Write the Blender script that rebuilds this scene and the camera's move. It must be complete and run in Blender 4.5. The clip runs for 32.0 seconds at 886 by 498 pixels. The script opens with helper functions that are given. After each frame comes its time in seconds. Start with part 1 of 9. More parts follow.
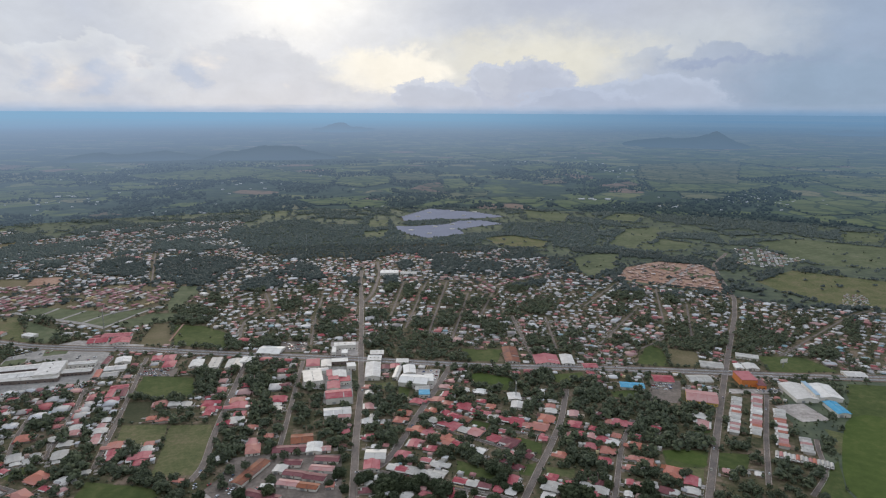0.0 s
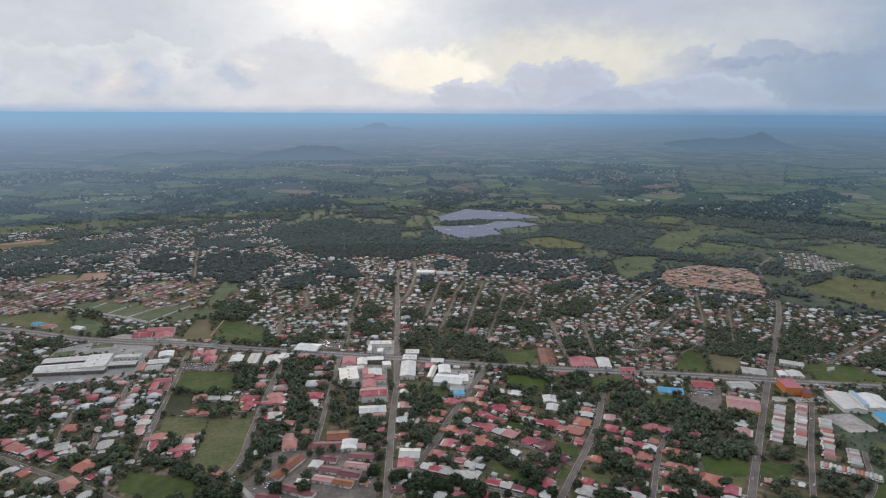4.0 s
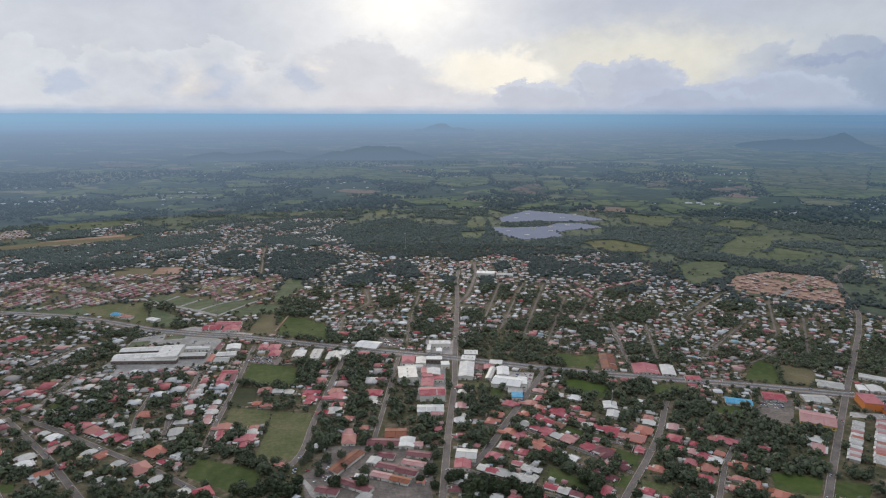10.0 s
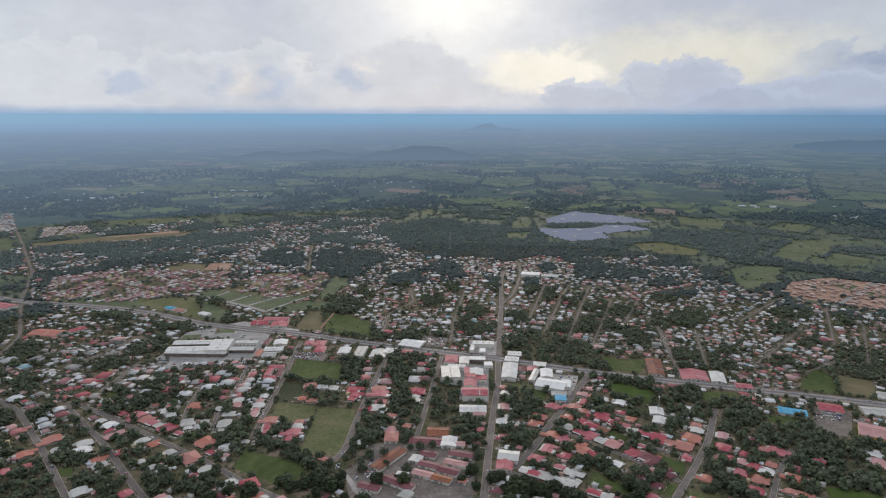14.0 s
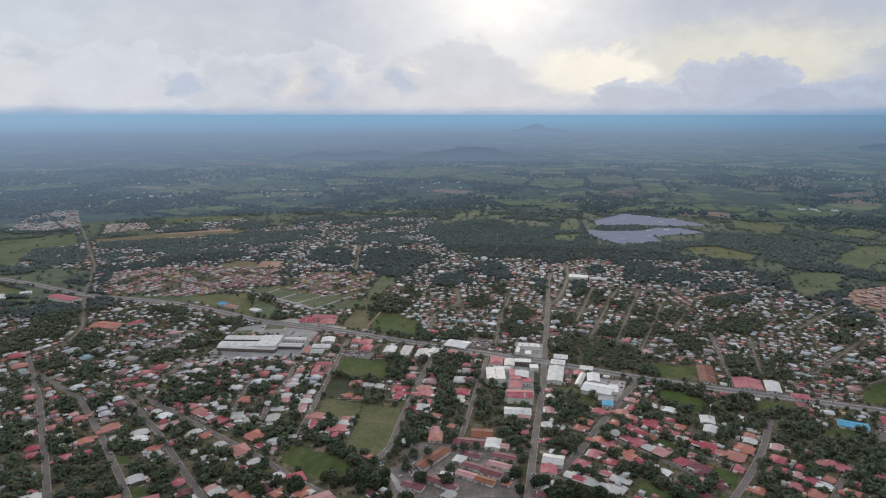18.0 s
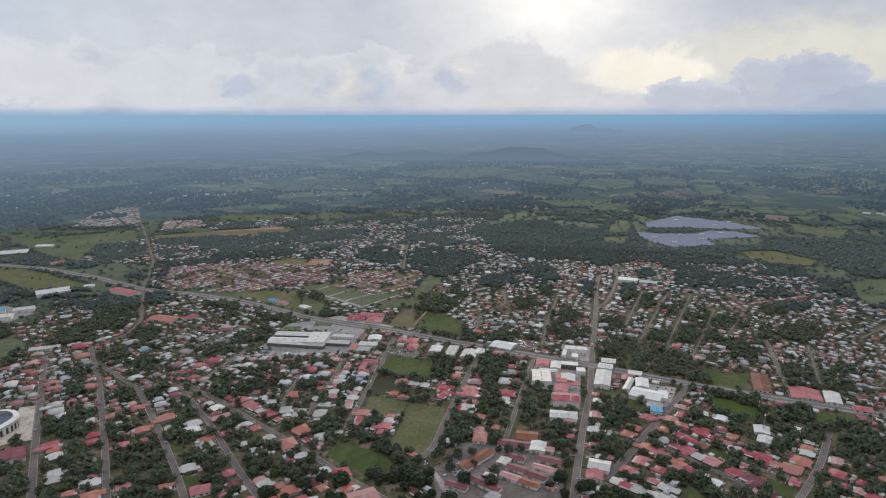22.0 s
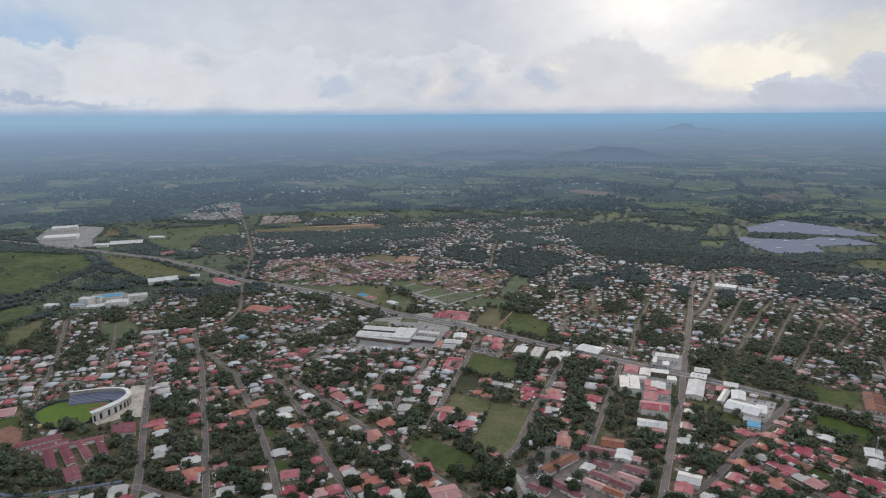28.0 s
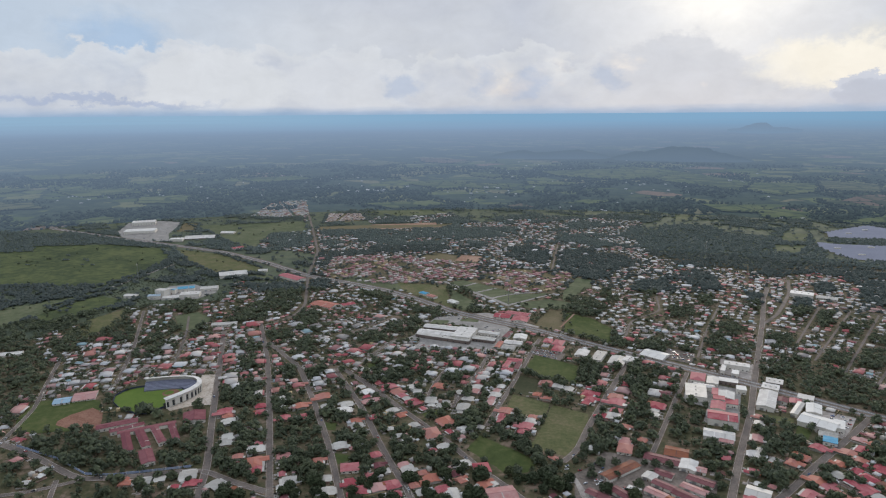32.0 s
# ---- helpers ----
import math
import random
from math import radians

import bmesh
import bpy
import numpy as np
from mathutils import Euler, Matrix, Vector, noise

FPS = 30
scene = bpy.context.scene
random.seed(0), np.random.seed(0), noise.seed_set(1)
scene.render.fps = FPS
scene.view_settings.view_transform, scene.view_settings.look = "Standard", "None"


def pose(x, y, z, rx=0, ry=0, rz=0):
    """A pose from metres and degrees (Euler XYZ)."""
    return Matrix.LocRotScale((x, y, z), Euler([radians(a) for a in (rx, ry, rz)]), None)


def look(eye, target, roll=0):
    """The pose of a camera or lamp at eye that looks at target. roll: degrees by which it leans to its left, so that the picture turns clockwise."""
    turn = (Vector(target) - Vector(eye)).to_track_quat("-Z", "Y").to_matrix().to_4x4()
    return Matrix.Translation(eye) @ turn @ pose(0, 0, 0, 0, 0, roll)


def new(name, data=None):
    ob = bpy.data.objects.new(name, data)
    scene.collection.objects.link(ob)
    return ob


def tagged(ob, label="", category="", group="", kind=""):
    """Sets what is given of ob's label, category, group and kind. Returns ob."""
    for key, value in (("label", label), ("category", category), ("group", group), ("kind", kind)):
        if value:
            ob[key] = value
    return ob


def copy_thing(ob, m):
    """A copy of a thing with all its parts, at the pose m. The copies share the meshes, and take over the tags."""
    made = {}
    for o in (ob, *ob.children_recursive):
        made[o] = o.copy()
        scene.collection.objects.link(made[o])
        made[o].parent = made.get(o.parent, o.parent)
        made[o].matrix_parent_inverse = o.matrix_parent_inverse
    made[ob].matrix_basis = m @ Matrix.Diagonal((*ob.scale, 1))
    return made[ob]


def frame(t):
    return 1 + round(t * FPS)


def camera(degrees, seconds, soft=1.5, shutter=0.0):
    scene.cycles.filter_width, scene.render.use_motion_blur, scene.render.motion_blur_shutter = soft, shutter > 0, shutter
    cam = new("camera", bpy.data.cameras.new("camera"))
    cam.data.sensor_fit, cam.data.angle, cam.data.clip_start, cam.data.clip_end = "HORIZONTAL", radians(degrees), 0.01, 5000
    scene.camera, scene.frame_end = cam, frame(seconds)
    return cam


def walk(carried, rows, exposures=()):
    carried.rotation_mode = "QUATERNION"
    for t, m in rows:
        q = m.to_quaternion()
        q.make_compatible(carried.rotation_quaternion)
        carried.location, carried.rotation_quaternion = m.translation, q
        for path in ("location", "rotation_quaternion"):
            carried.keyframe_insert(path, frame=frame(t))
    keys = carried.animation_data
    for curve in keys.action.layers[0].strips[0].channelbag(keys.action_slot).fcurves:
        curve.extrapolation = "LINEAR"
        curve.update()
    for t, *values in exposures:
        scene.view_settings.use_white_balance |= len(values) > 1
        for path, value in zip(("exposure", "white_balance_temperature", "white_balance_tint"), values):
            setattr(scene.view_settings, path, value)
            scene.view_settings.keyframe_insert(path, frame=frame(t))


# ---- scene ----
from mathutils.geometry import delaunay_2d_cdt

cam = camera(69.48, 32.0, soft=1.2)

# The drone hovers 340 m over the town and turns to its left.
EYE_Z = 340.0
TURN = [(0, 0, 0, EYE_Z, -7.376, -12.033, 0.328),
        (1, 0, 0, EYE_Z, -6.661, -12.032, 0.341),
        (2, 0, 0, EYE_Z, -5.793, -12.044, 0.317),
        (3, 0, 0, EYE_Z, -4.867, -12.051, 0.253),
        (3.5, 0, 0, EYE_Z, -4.453, -12.039, 0.279),
        (5.5, 0, 0, EYE_Z, -2.749, -12.045, 0.219),
        (6, 0, 0, EYE_Z, -2.275, -12.054, 0.216),
        (6.5, 0, 0, EYE_Z, -1.792, -12.047, 0.228),
        (7, 0, 0, EYE_Z, -1.348, -12.035, 0.187),
        (7.5, 0, 0, EYE_Z, -0.886, -12.026, 0.171),
        (8, 0, 0, EYE_Z, -0.453, -12.016, 0.192),
        (8.5, 0, 0, EYE_Z, 0.038, -12.005, 0.171),
        (9, 0, 0, EYE_Z, 0.493, -11.992, 0.123),
        (9.5, 0, 0, EYE_Z, 0.956, -11.994, 0.13),
        (10, 0, 0, EYE_Z, 1.486, -11.985, 0.123),
        (10.5, 0, 0, EYE_Z, 2.042, -11.988, 0.124),
        (11, 0, 0, EYE_Z, 2.543, -11.992, 0.144),
        (11.5, 0, 0, EYE_Z, 3.055, -11.989, 0.111),
        (12, 0, 0, EYE_Z, 3.593, -11.993, 0.127),
        (12.5, 0, 0, EYE_Z, 4.085, -11.983, 0.129),
        (13, 0, 0, EYE_Z, 4.622, -11.98, 0.124),
        (13.5, 0, 0, EYE_Z, 5.113, -11.98, 0.113),
        (14, 0, 0, EYE_Z, 5.591, -11.991, 0.107),
        (14.5, 0, 0, EYE_Z, 6.11, -11.991, 0.08),
        (16.5, 0, 0, EYE_Z, 8.293, -11.938, 0.04),
        (17, 0, 0, EYE_Z, 8.783, -11.943, 0.051),
        (17.5, 0, 0, EYE_Z, 9.322, -11.941, 0.021),
        (18, 0, 0, EYE_Z, 9.866, -11.931, 0.013),
        (18.5, 0, 0, EYE_Z, 10.432, -11.928, -0.036),
        (19, 0, 0, EYE_Z, 10.973, -11.916, -0.028),
        (19.5, 0, 0, EYE_Z, 11.495, -11.914, -0.035),
        (20, 0, 0, EYE_Z, 11.97, -11.907, -0.023),
        (20.5, 0, 0, EYE_Z, 12.498, -11.91, -0.078),
        (21, 0, 0, EYE_Z, 13.03, -11.904, -0.038),
        (21.5, 0, 0, EYE_Z, 13.614, -11.895, -0.108),
        (22, 0, 0, EYE_Z, 14.168, -11.911, -0.085),
        (22.5, 0, 0, EYE_Z, 14.754, -11.918, -0.092),
        (23, 0, 0, EYE_Z, 15.263, -11.911, -0.122),
        (23.5, 0, 0, EYE_Z, 15.695, -11.903, -0.123),
        (24, 0, 0, EYE_Z, 16.174, -11.909, -0.141),
        (24.5, 0, 0, EYE_Z, 17.695, -11.917, -0.182),
        (25, 0, 0, EYE_Z, 18.323, -11.916, -0.214),
        (25.5, 0, 0, EYE_Z, 18.655, -11.929, -0.232),
        (27.5, 0, 0, EYE_Z, 21.43, -11.943, -0.29),
        (28, 0, 0, EYE_Z, 22.142, -11.954, -0.294),
        (28.5, 0, 0, EYE_Z, 22.896, -11.949, -0.299),
        (29, 0, 0, EYE_Z, 23.556, -11.947, -0.295),
        (29.5, 0, 0, EYE_Z, 24.255, -11.95, -0.326),
        (30, 0, 0, EYE_Z, 24.963, -11.95, -0.344),
        (30.5, 0, 0, EYE_Z, 25.667, -11.965, -0.344),
        (31, 0, 0, EYE_Z, 26.394, -11.969, -0.368),
        (31.5, 0, 0, EYE_Z, 27.143, -11.965, -0.373),
        (32, 0, 0, EYE_Z, 27.782, -11.962, -0.411)]
walk(cam, [(t, pose(x, y, z, 90 + pitch, 0, yaw) @ pose(0, 0, 0, 0, 0, lean)) for t, x, y, z, yaw, pitch, lean in TURN],
     exposures=((0.0, 0.0), (9.0, -0.01), (17.0, -0.05), (32.0, -0.05)))

# ---- sky, sun, exposure ----
SUN_LEFT, SUN_UP = radians(4.6), radians(12.0)
SUN_WAY = Vector((-math.sin(SUN_LEFT) * math.cos(SUN_UP), math.cos(SUN_LEFT) * math.cos(SUN_UP), math.sin(SUN_UP)))
scene.view_settings.exposure = 0.0


class Nodes:
    """Short hand for building node trees."""

    def __init__(self, tree):
        self.tree = tree
        tree.nodes.clear()

    def add(self, kind, settings=None, **inputs):
        n = self.tree.nodes.new(kind)
        given = settings or {}
        if "operation" in given:
            n.operation = given["operation"]
        if "data_type" in given:
            n.data_type, n.blend_type = given["data_type"], given["blend_type"]
        if "interpolation_type" in given:
            n.interpolation_type = given["interpolation_type"]
        if "sky_type" in given:
            n.sky_type, n.sun_disc, n.sun_elevation, n.sun_rotation = given["sky_type"], False, given["sun_elevation"], given["sun_rotation"]
        if "uv_map" in given:
            n.uv_map = given["uv_map"]
        if "feature" in given:
            n.feature = given["feature"]
        if "wave_type" in given:
            n.wave_type, n.bands_direction = given["wave_type"], given["bands_direction"]
        for key, value in inputs.items():
            key = key.replace("_", " ")
            socket = n.inputs[int(key[1:])] if key[0] == "i" and key[1:].isdigit() else n.inputs[key]
            if isinstance(value, bpy.types.NodeSocket):
                self.tree.links.new(value, socket)
            else:
                socket.default_value = value
        return n

    def math(self, op, a, b=0.0, c=0.0):
        return self.add("ShaderNodeMath", {"operation": op}, i0=a, i1=b, i2=c).outputs[0]

    def mix(self, fac, a, b, blend="MIX"):
        n = self.add("ShaderNodeMix", {"data_type": "RGBA", "blend_type": blend}, i0=fac, i6=a, i7=b)
        return n.outputs[2]

    def ramp(self, fac, stops, interpolation="LINEAR"):
        n = self.add("ShaderNodeValToRGB", Fac=fac)
        n.color_ramp.interpolation = interpolation
        els = n.color_ramp.elements
        while len(els) < len(stops):
            els.new(0.5)
        for e, (at, colour) in zip(els, stops):
            e.position = at
            e.color = (*colour, 1) if len(colour) == 3 else colour
        return n.outputs[0]

    def noise(self, vector, scale, detail=4.0, rough=0.55, warp=0.0):
        return self.add("ShaderNodeTexNoise", Vector=vector, Scale=scale, Detail=detail, Roughness=rough, Distortion=warp).outputs[0]

    def span(self, value, a, b, c=0.0, d=1.0, kind="SMOOTHSTEP"):
        return self.add("ShaderNodeMapRange", {"interpolation_type": kind}, Value=value, i1=a, i2=b, i3=c, i4=d).outputs[0]


def srgb(r, g, b):
    return tuple(((c / 255 + 0.055) / 1.055) ** 2.4 if c > 10 else c / 255 / 12.92 for c in (r, g, b))


world = bpy.data.worlds.new("overcast_sky")
scene.world = world
world.use_nodes = True
W = Nodes(world.node_tree)
sky_way = W.add("ShaderNodeTexCoord").outputs["Generated"]
sep = W.add("ShaderNodeSeparateXYZ", Vector=sky_way)
az = W.math("ARCTAN2", sep.outputs[0], sep.outputs[1])
up = W.math("MAXIMUM", sep.outputs[2], 0.0)


def cloud_at(s_az, s_up, detail, rough=0.55, shift=0.0, warp=0.0):
    v = W.add("ShaderNodeCombineXYZ", X=W.math("MULTIPLY", az, s_az), Y=W.math("MULTIPLY_ADD", up, s_up, shift), Z=shift).outputs[0]
    return W.noise(v, 1.0, detail, rough, warp)


# Ragged outlines: the place in the sky, shaken by fine and coarse noise.
shake = W.math("ADD", W.math("MULTIPLY_ADD", cloud_at(9, 14, 2, 0.5, 1.7), 0.09, -0.045), W.math("MULTIPLY_ADD", cloud_at(32, 48, 9, 0.66, 4.4), 0.07, -0.035))
lift = W.math("ADD", W.math("MULTIPLY_ADD", cloud_at(12, 20, 7, 0.6, 8.1), 0.06, -0.03), W.math("MULTIPLY_ADD", cloud_at(44, 60, 8, 0.68, 6.6), 0.034, -0.017))


def bank(az0, up0, wide, high, soft=0.35):
    """A patch of sky round a bearing (to the right, radians) and a height, 1 inside and 0 outside, ragged."""
    a = W.math("DIVIDE", W.math("SUBTRACT", W.math("ADD", az, shake), az0), wide)
    b = W.math("DIVIDE", W.math("SUBTRACT", W.math("ADD", up, lift), up0), high)
    r = W.math("SQRT", W.math("ADD", W.math("MULTIPLY", a, a), W.math("MULTIPLY", b, b)))
    return W.span(r, 1.0 + soft, 1.0 - soft)


def lay(under, mask, tone, strength=1.0):
    return W.mix(W.math("MULTIPLY", mask, strength), under, (*tone, 1))


toward_sun = W.add("ShaderNodeVectorMath", {"operation": "DOT_PRODUCT"}, i0=sky_way, i1=SUN_WAY).outputs["Value"]
rightward = W.span(az, 0.16, 0.62)
leftward = W.span(az, -0.55, -1.1)
# The high sheet: soft grey-white, bluer to the right and far left.
cloud = W.ramp(cloud_at(3.5, 6.0, 4, 0.5, 3.1, 0.3), [(0.32, srgb(198, 204, 217)), (0.5, srgb(208, 213, 222)), (0.68, srgb(219, 223, 230))])
cloud = lay(cloud, rightward, srgb(156, 173, 197), 0.95)
cloud = lay(cloud, leftward, srgb(190, 208, 228), 0.75)
cloud = lay(cloud, bank(0.36, 0.175, 0.15, 0.035, 0.6), srgb(172, 181, 210), 0.8)
cloud = lay(cloud, bank(0.47, 0.11, 0.13, 0.06, 0.6), srgb(206, 211, 216), 0.75)
cloud = lay(cloud, bank(0.30, 0.075, 0.11, 0.05, 0.6), srgb(232, 229, 214), 0.8)
cloud = lay(cloud, W.span(toward_sun, 0.965, 1.0), srgb(238, 239, 242), 0.85)
cloud = lay(cloud, bank(-0.085, 0.18, 0.085, 0.06, 0.95), (1.1, 1.08, 1.04))
cloud = lay(cloud, bank(0.24, 0.080, 0.17, 0.036, 0.6), srgb(229, 227, 217), 0.8)
cloud = lay(cloud, bank(0.34, 0.155, 0.22, 0.045, 0.6), srgb(192, 198, 211), 0.75)
cloud = lay(cloud, bank(0.045, 0.062, 0.085, 0.032, 0.3), (0.96, 0.92, 0.83))
cloud = lay(cloud, bank(-0.925, 0.085, 0.07, 0.042, 0.5), srgb(172, 197, 226), 0.85)
# Heaped clouds standing on the horizon, their tops uneven and lit.
tops = cloud_at(4.2, 0.0, 3, 0.5, 7.7)
puffs = cloud_at(15.0, 22.0, 8, 0.58, 1.3, 0.2)
crest = W.math("MULTIPLY_ADD", puffs, 0.11, W.math("MULTIPLY_ADD", tops, 0.20, -0.09))
under = W.math("SUBTRACT", crest, up)
heap = W.span(under, -0.002, 0.006)
rim = W.span(under, 0.03, 0.0)
heap_tone = W.ramp(cloud_at(16.0, 26.0, 6, 0.55, 2.9, 0.2), [(0.3, srgb(196, 203, 217)), (0.5, srgb(207, 212, 222)), (0.7, srgb(217, 221, 228))])
heap_tone = W.mix(W.math("MULTIPLY", rim, 0.7), heap_tone, (*srgb(224, 228, 233), 1))
heap_tone = lay(heap_tone, rightward, srgb(156, 171, 196), 0.9)
open_sky = W.span(bank(0.18, 0.09, 0.22, 0.075, 0.4), 0.0, 1.0, 0.85, 0.0)
cloud = W.mix(W.math("MULTIPLY", heap, open_sky), cloud, heap_tone)
for a, u, wide, high, tone in ((0.235, 0.024, 0.090, 0.050, (184, 192, 210)), (0.205, 0.052, 0.032, 0.024, (192, 199, 214)), (0.115, 0.018, 0.060, 0.030, (190, 198, 214)),
                               (0.43, 0.014, 0.110, 0.042, (178, 189, 209)), (0.33, 0.012, 0.10, 0.024, (176, 187, 208))):
    body = bank(a, u, wide, high, 0.07)
    cloud = lay(cloud, body, srgb(*[c + 10 for c in tone]), 0.9)
    cloud = lay(cloud, bank(a + 0.004, u - 0.007, wide * 0.96, high * 0.92, 0.12), srgb(*tone), 0.8)
cloud = lay(cloud, bank(-0.16, 0.05, 0.11, 0.055, 0.14), srgb(211, 215, 224), 0.8)
cloud = lay(cloud, bank(-0.81, 0.045, 0.11, 0.048, 0.12), srgb(221, 225, 231), 0.9)
cloud = lay(cloud, bank(-0.62, 0.04, 0.09, 0.045, 0.14), srgb(219, 223, 230), 0.7)
cloud = lay(cloud, bank(0.505, 0.068, 0.05, 0.0055, 0.5), srgb(158, 171, 197), 0.85)
cloud = lay(cloud, bank(0.61, 0.072, 0.07, 0.005, 0.5), srgb(158, 171, 197), 0.7)
for a, u in ((-0.43, 0.046), (-0.36, 0.040), (-0.55, 0.036), (-0.24, 0.048)):
    cloud = lay(cloud, bank(a, u, 0.022, 0.016, 0.5), srgb(184, 197, 219), 0.75)
cloud = lay(cloud, bank(-0.96, 0.019, 0.13, 0.006, 0.5), srgb(174, 187, 213), 0.8)
cloud = lay(cloud, bank(0.70, 0.03, 0.14, 0.05, 0.5), srgb(146, 168, 192), 0.8)
# The low rim, pale and lilac, streaked.
low = W.span(W.math("ADD", up, W.math("MULTIPLY_ADD", cloud_at(5, 90, 4, 0.5, 6.1), 0.022, -0.011)), 0.016, 0.0)
cloud = lay(cloud, low, srgb(187, 199, 220), 0.7)
cloud = lay(cloud, W.math("MULTIPLY", low, rightward), srgb(136, 162, 192), 0.8)
fringe = W.span(W.math("ADD", up, W.math("MULTIPLY_ADD", cloud_at(11, 60, 6, 0.62, 9.3), 0.016, -0.008)), 0.013, -0.003)
cloud = W.mix(fringe, cloud, W.mix(W.span(az, 0.05, 0.5), (*srgb(154, 181, 211), 1), (*srgb(122, 157, 192), 1)))
# Fine unevenness over all of it.
grainy = W.span(cloud_at(20, 30, 7, 0.62, 13.0, 0.3), 0.3, 0.7, 0.94, 1.035, "LINEAR")
cloud = W.mix(1.0, cloud, W.add("ShaderNodeCombineColor", Red=grainy, Green=grainy, Blue=grainy).outputs[0], "MULTIPLY")
# Behind the drone the sheet is plain neutral grey.
behind = W.math("MULTIPLY", W.span(W.math("ABSOLUTE", az), 1.2, 1.8), 0.9)
cloud = lay(cloud, behind, (0.38, 0.405, 0.435))
cloud = lay(cloud, W.span(up, 0.2, 0.6), (0.55, 0.603, 0.708), 0.9)
# An overcast sky is brighter overhead than at its rim.
overhead = W.span(up, 0.18, 0.8, 1.0, 1.75)
nishita = W.add("ShaderNodeTexSky", {"sky_type": "NISHITA", "sun_disc": False, "sun_elevation": SUN_UP, "sun_rotation": -SUN_LEFT})
clear = W.add("ShaderNodeBackground", Color=nishita.outputs[0], Strength=0.1)
grey = W.add("ShaderNodeBackground", Color=cloud, Strength=overhead)
cover = W.span(cloud_at(5.0, 8.0, 5, 0.55, 11.0, 0.3), 0.62, 0.74, 0.99, 0.93)
W.add("ShaderNodeOutputWorld", Surface=W.add("ShaderNodeMixShader", i0=cover, i1=clear.outputs[0], i2=grey.outputs[0]).outputs[0])

sun = new("sun", bpy.data.lights.new("sun", "SUN"))
sun.data.energy, sun.data.angle, sun.data.color = 1.4, radians(12), (1.0, 0.89, 0.76)
sun.matrix_world = look(SUN_WAY * 900, (0, 0, 0))

# ---- materials ----


def surface(name, rough=0.8, metal=0.0, bump=0.0, bump_scale=0.5, colour=None, gloss=0.12):
    """A material; colour(n, place) returns the base colour's socket, place being in metres."""
    m = bpy.data.materials.new(name)
    m.use_nodes = True
    n = Nodes(m.node_tree)
    place = n.add("ShaderNodeTexCoord").outputs["Object"]
    b = n.add("ShaderNodeBsdfPrincipled", Roughness=rough, Metallic=metal, Specular_IOR_Level=gloss)
    n.tree.links.new(colour(n, place), b.inputs["Base Color"])
    if bump:
        h = n.noise(place, bump_scale, 5, 0.6)
        n.tree.links.new(n.add("ShaderNodeBump", Strength=0.6, Distance=bump, Height=h).outputs[0], b.inputs["Normal"])
    n.add("ShaderNodeOutputMaterial", Surface=b.outputs[0])
    return m


def speckled(stops, large, small, share=0.5):
    """Colour stops spread by two scales of noise."""
    def make(n, place):
        a = n.noise(place, large, 5, 0.6)
        b = n.noise(place, small, 4, 0.65)
        return n.ramp(n.math("ADD", n.math("MULTIPLY", a, 1 - share), n.math("MULTIPLY", b, share)), stops)
    return make


def rolled(n, single):
    """A random number of the object, or of the loose piece in a joined mesh."""
    if single:
        return n.add("ShaderNodeObjectInfo").outputs["Random"]
    return n.add("ShaderNodeNewGeometry").outputs["Random Per Island"]


def roof_colour(stops, single):
    """Sheet roofs: a paint of its own for every house, faded and rusty in patches."""
    def make(n, place):
        r = rolled(n, single)
        paint = n.ramp(r, stops, "CONSTANT")
        second = n.math("FRACT", n.math("MULTIPLY", r, 37.7))
        wash = n.span(n.noise(place, 0.35, 5, 0.65), 0.35, 0.75)
        faded = n.mix(n.math("MULTIPLY", wash, 0.25), paint, (0.38, 0.30, 0.27, 1))
        streak = n.add("ShaderNodeMapping", Vector=place, Scale=(1.6, 0.12, 0.3)).outputs[0]
        rust = n.math("MULTIPLY", n.span(n.noise(streak, 1.0, 4, 0.6), 0.55, 0.7), n.span(second, 0.5, 1.0, 0.0, 0.6))
        return n.mix(rust, n.mix(n.math("MULTIPLY", second, 0.12), faded, (0.30, 0.29, 0.28, 1)), (0.13, 0.065, 0.04, 1))
    return make


RED_TOWN = [(0.0, (0.31, 0.060, 0.068)), (0.2, (0.36, 0.12, 0.115)), (0.36, (0.36, 0.15, 0.12)), (0.44, (0.19, 0.050, 0.056)), (0.52, (0.42, 0.395, 0.365)),
            (0.66, (0.52, 0.495, 0.46)), (0.79, (0.26, 0.24, 0.22)), (0.86, (0.46, 0.25, 0.22))]
GREY_TOWN = [(0.0, (0.40, 0.40, 0.39)), (0.2, (0.54, 0.54, 0.53)), (0.38, (0.34, 0.335, 0.325)), (0.55, (0.20, 0.19, 0.18)), (0.66, (0.24, 0.10, 0.10)),
             (0.73, (0.33, 0.20, 0.185)), (0.86, (0.42, 0.43, 0.44)), (0.97, (0.2, 0.32, 0.35))]
BRICK_ROWS = [(0.0, (0.35, 0.21, 0.165)), (0.35, (0.42, 0.275, 0.225)), (0.7, (0.46, 0.34, 0.29)), (0.9, (0.50, 0.44, 0.41))]
PALE_ROWS = [(0.0, (0.36, 0.27, 0.245)), (0.4, (0.43, 0.35, 0.325)), (0.8, (0.50, 0.45, 0.43))]
MAROON_ROWS = [(0.0, (0.25, 0.10, 0.108)), (0.3, (0.34, 0.165, 0.168)), (0.6, (0.44, 0.28, 0.27)), (0.8, (0.52, 0.48, 0.45))]

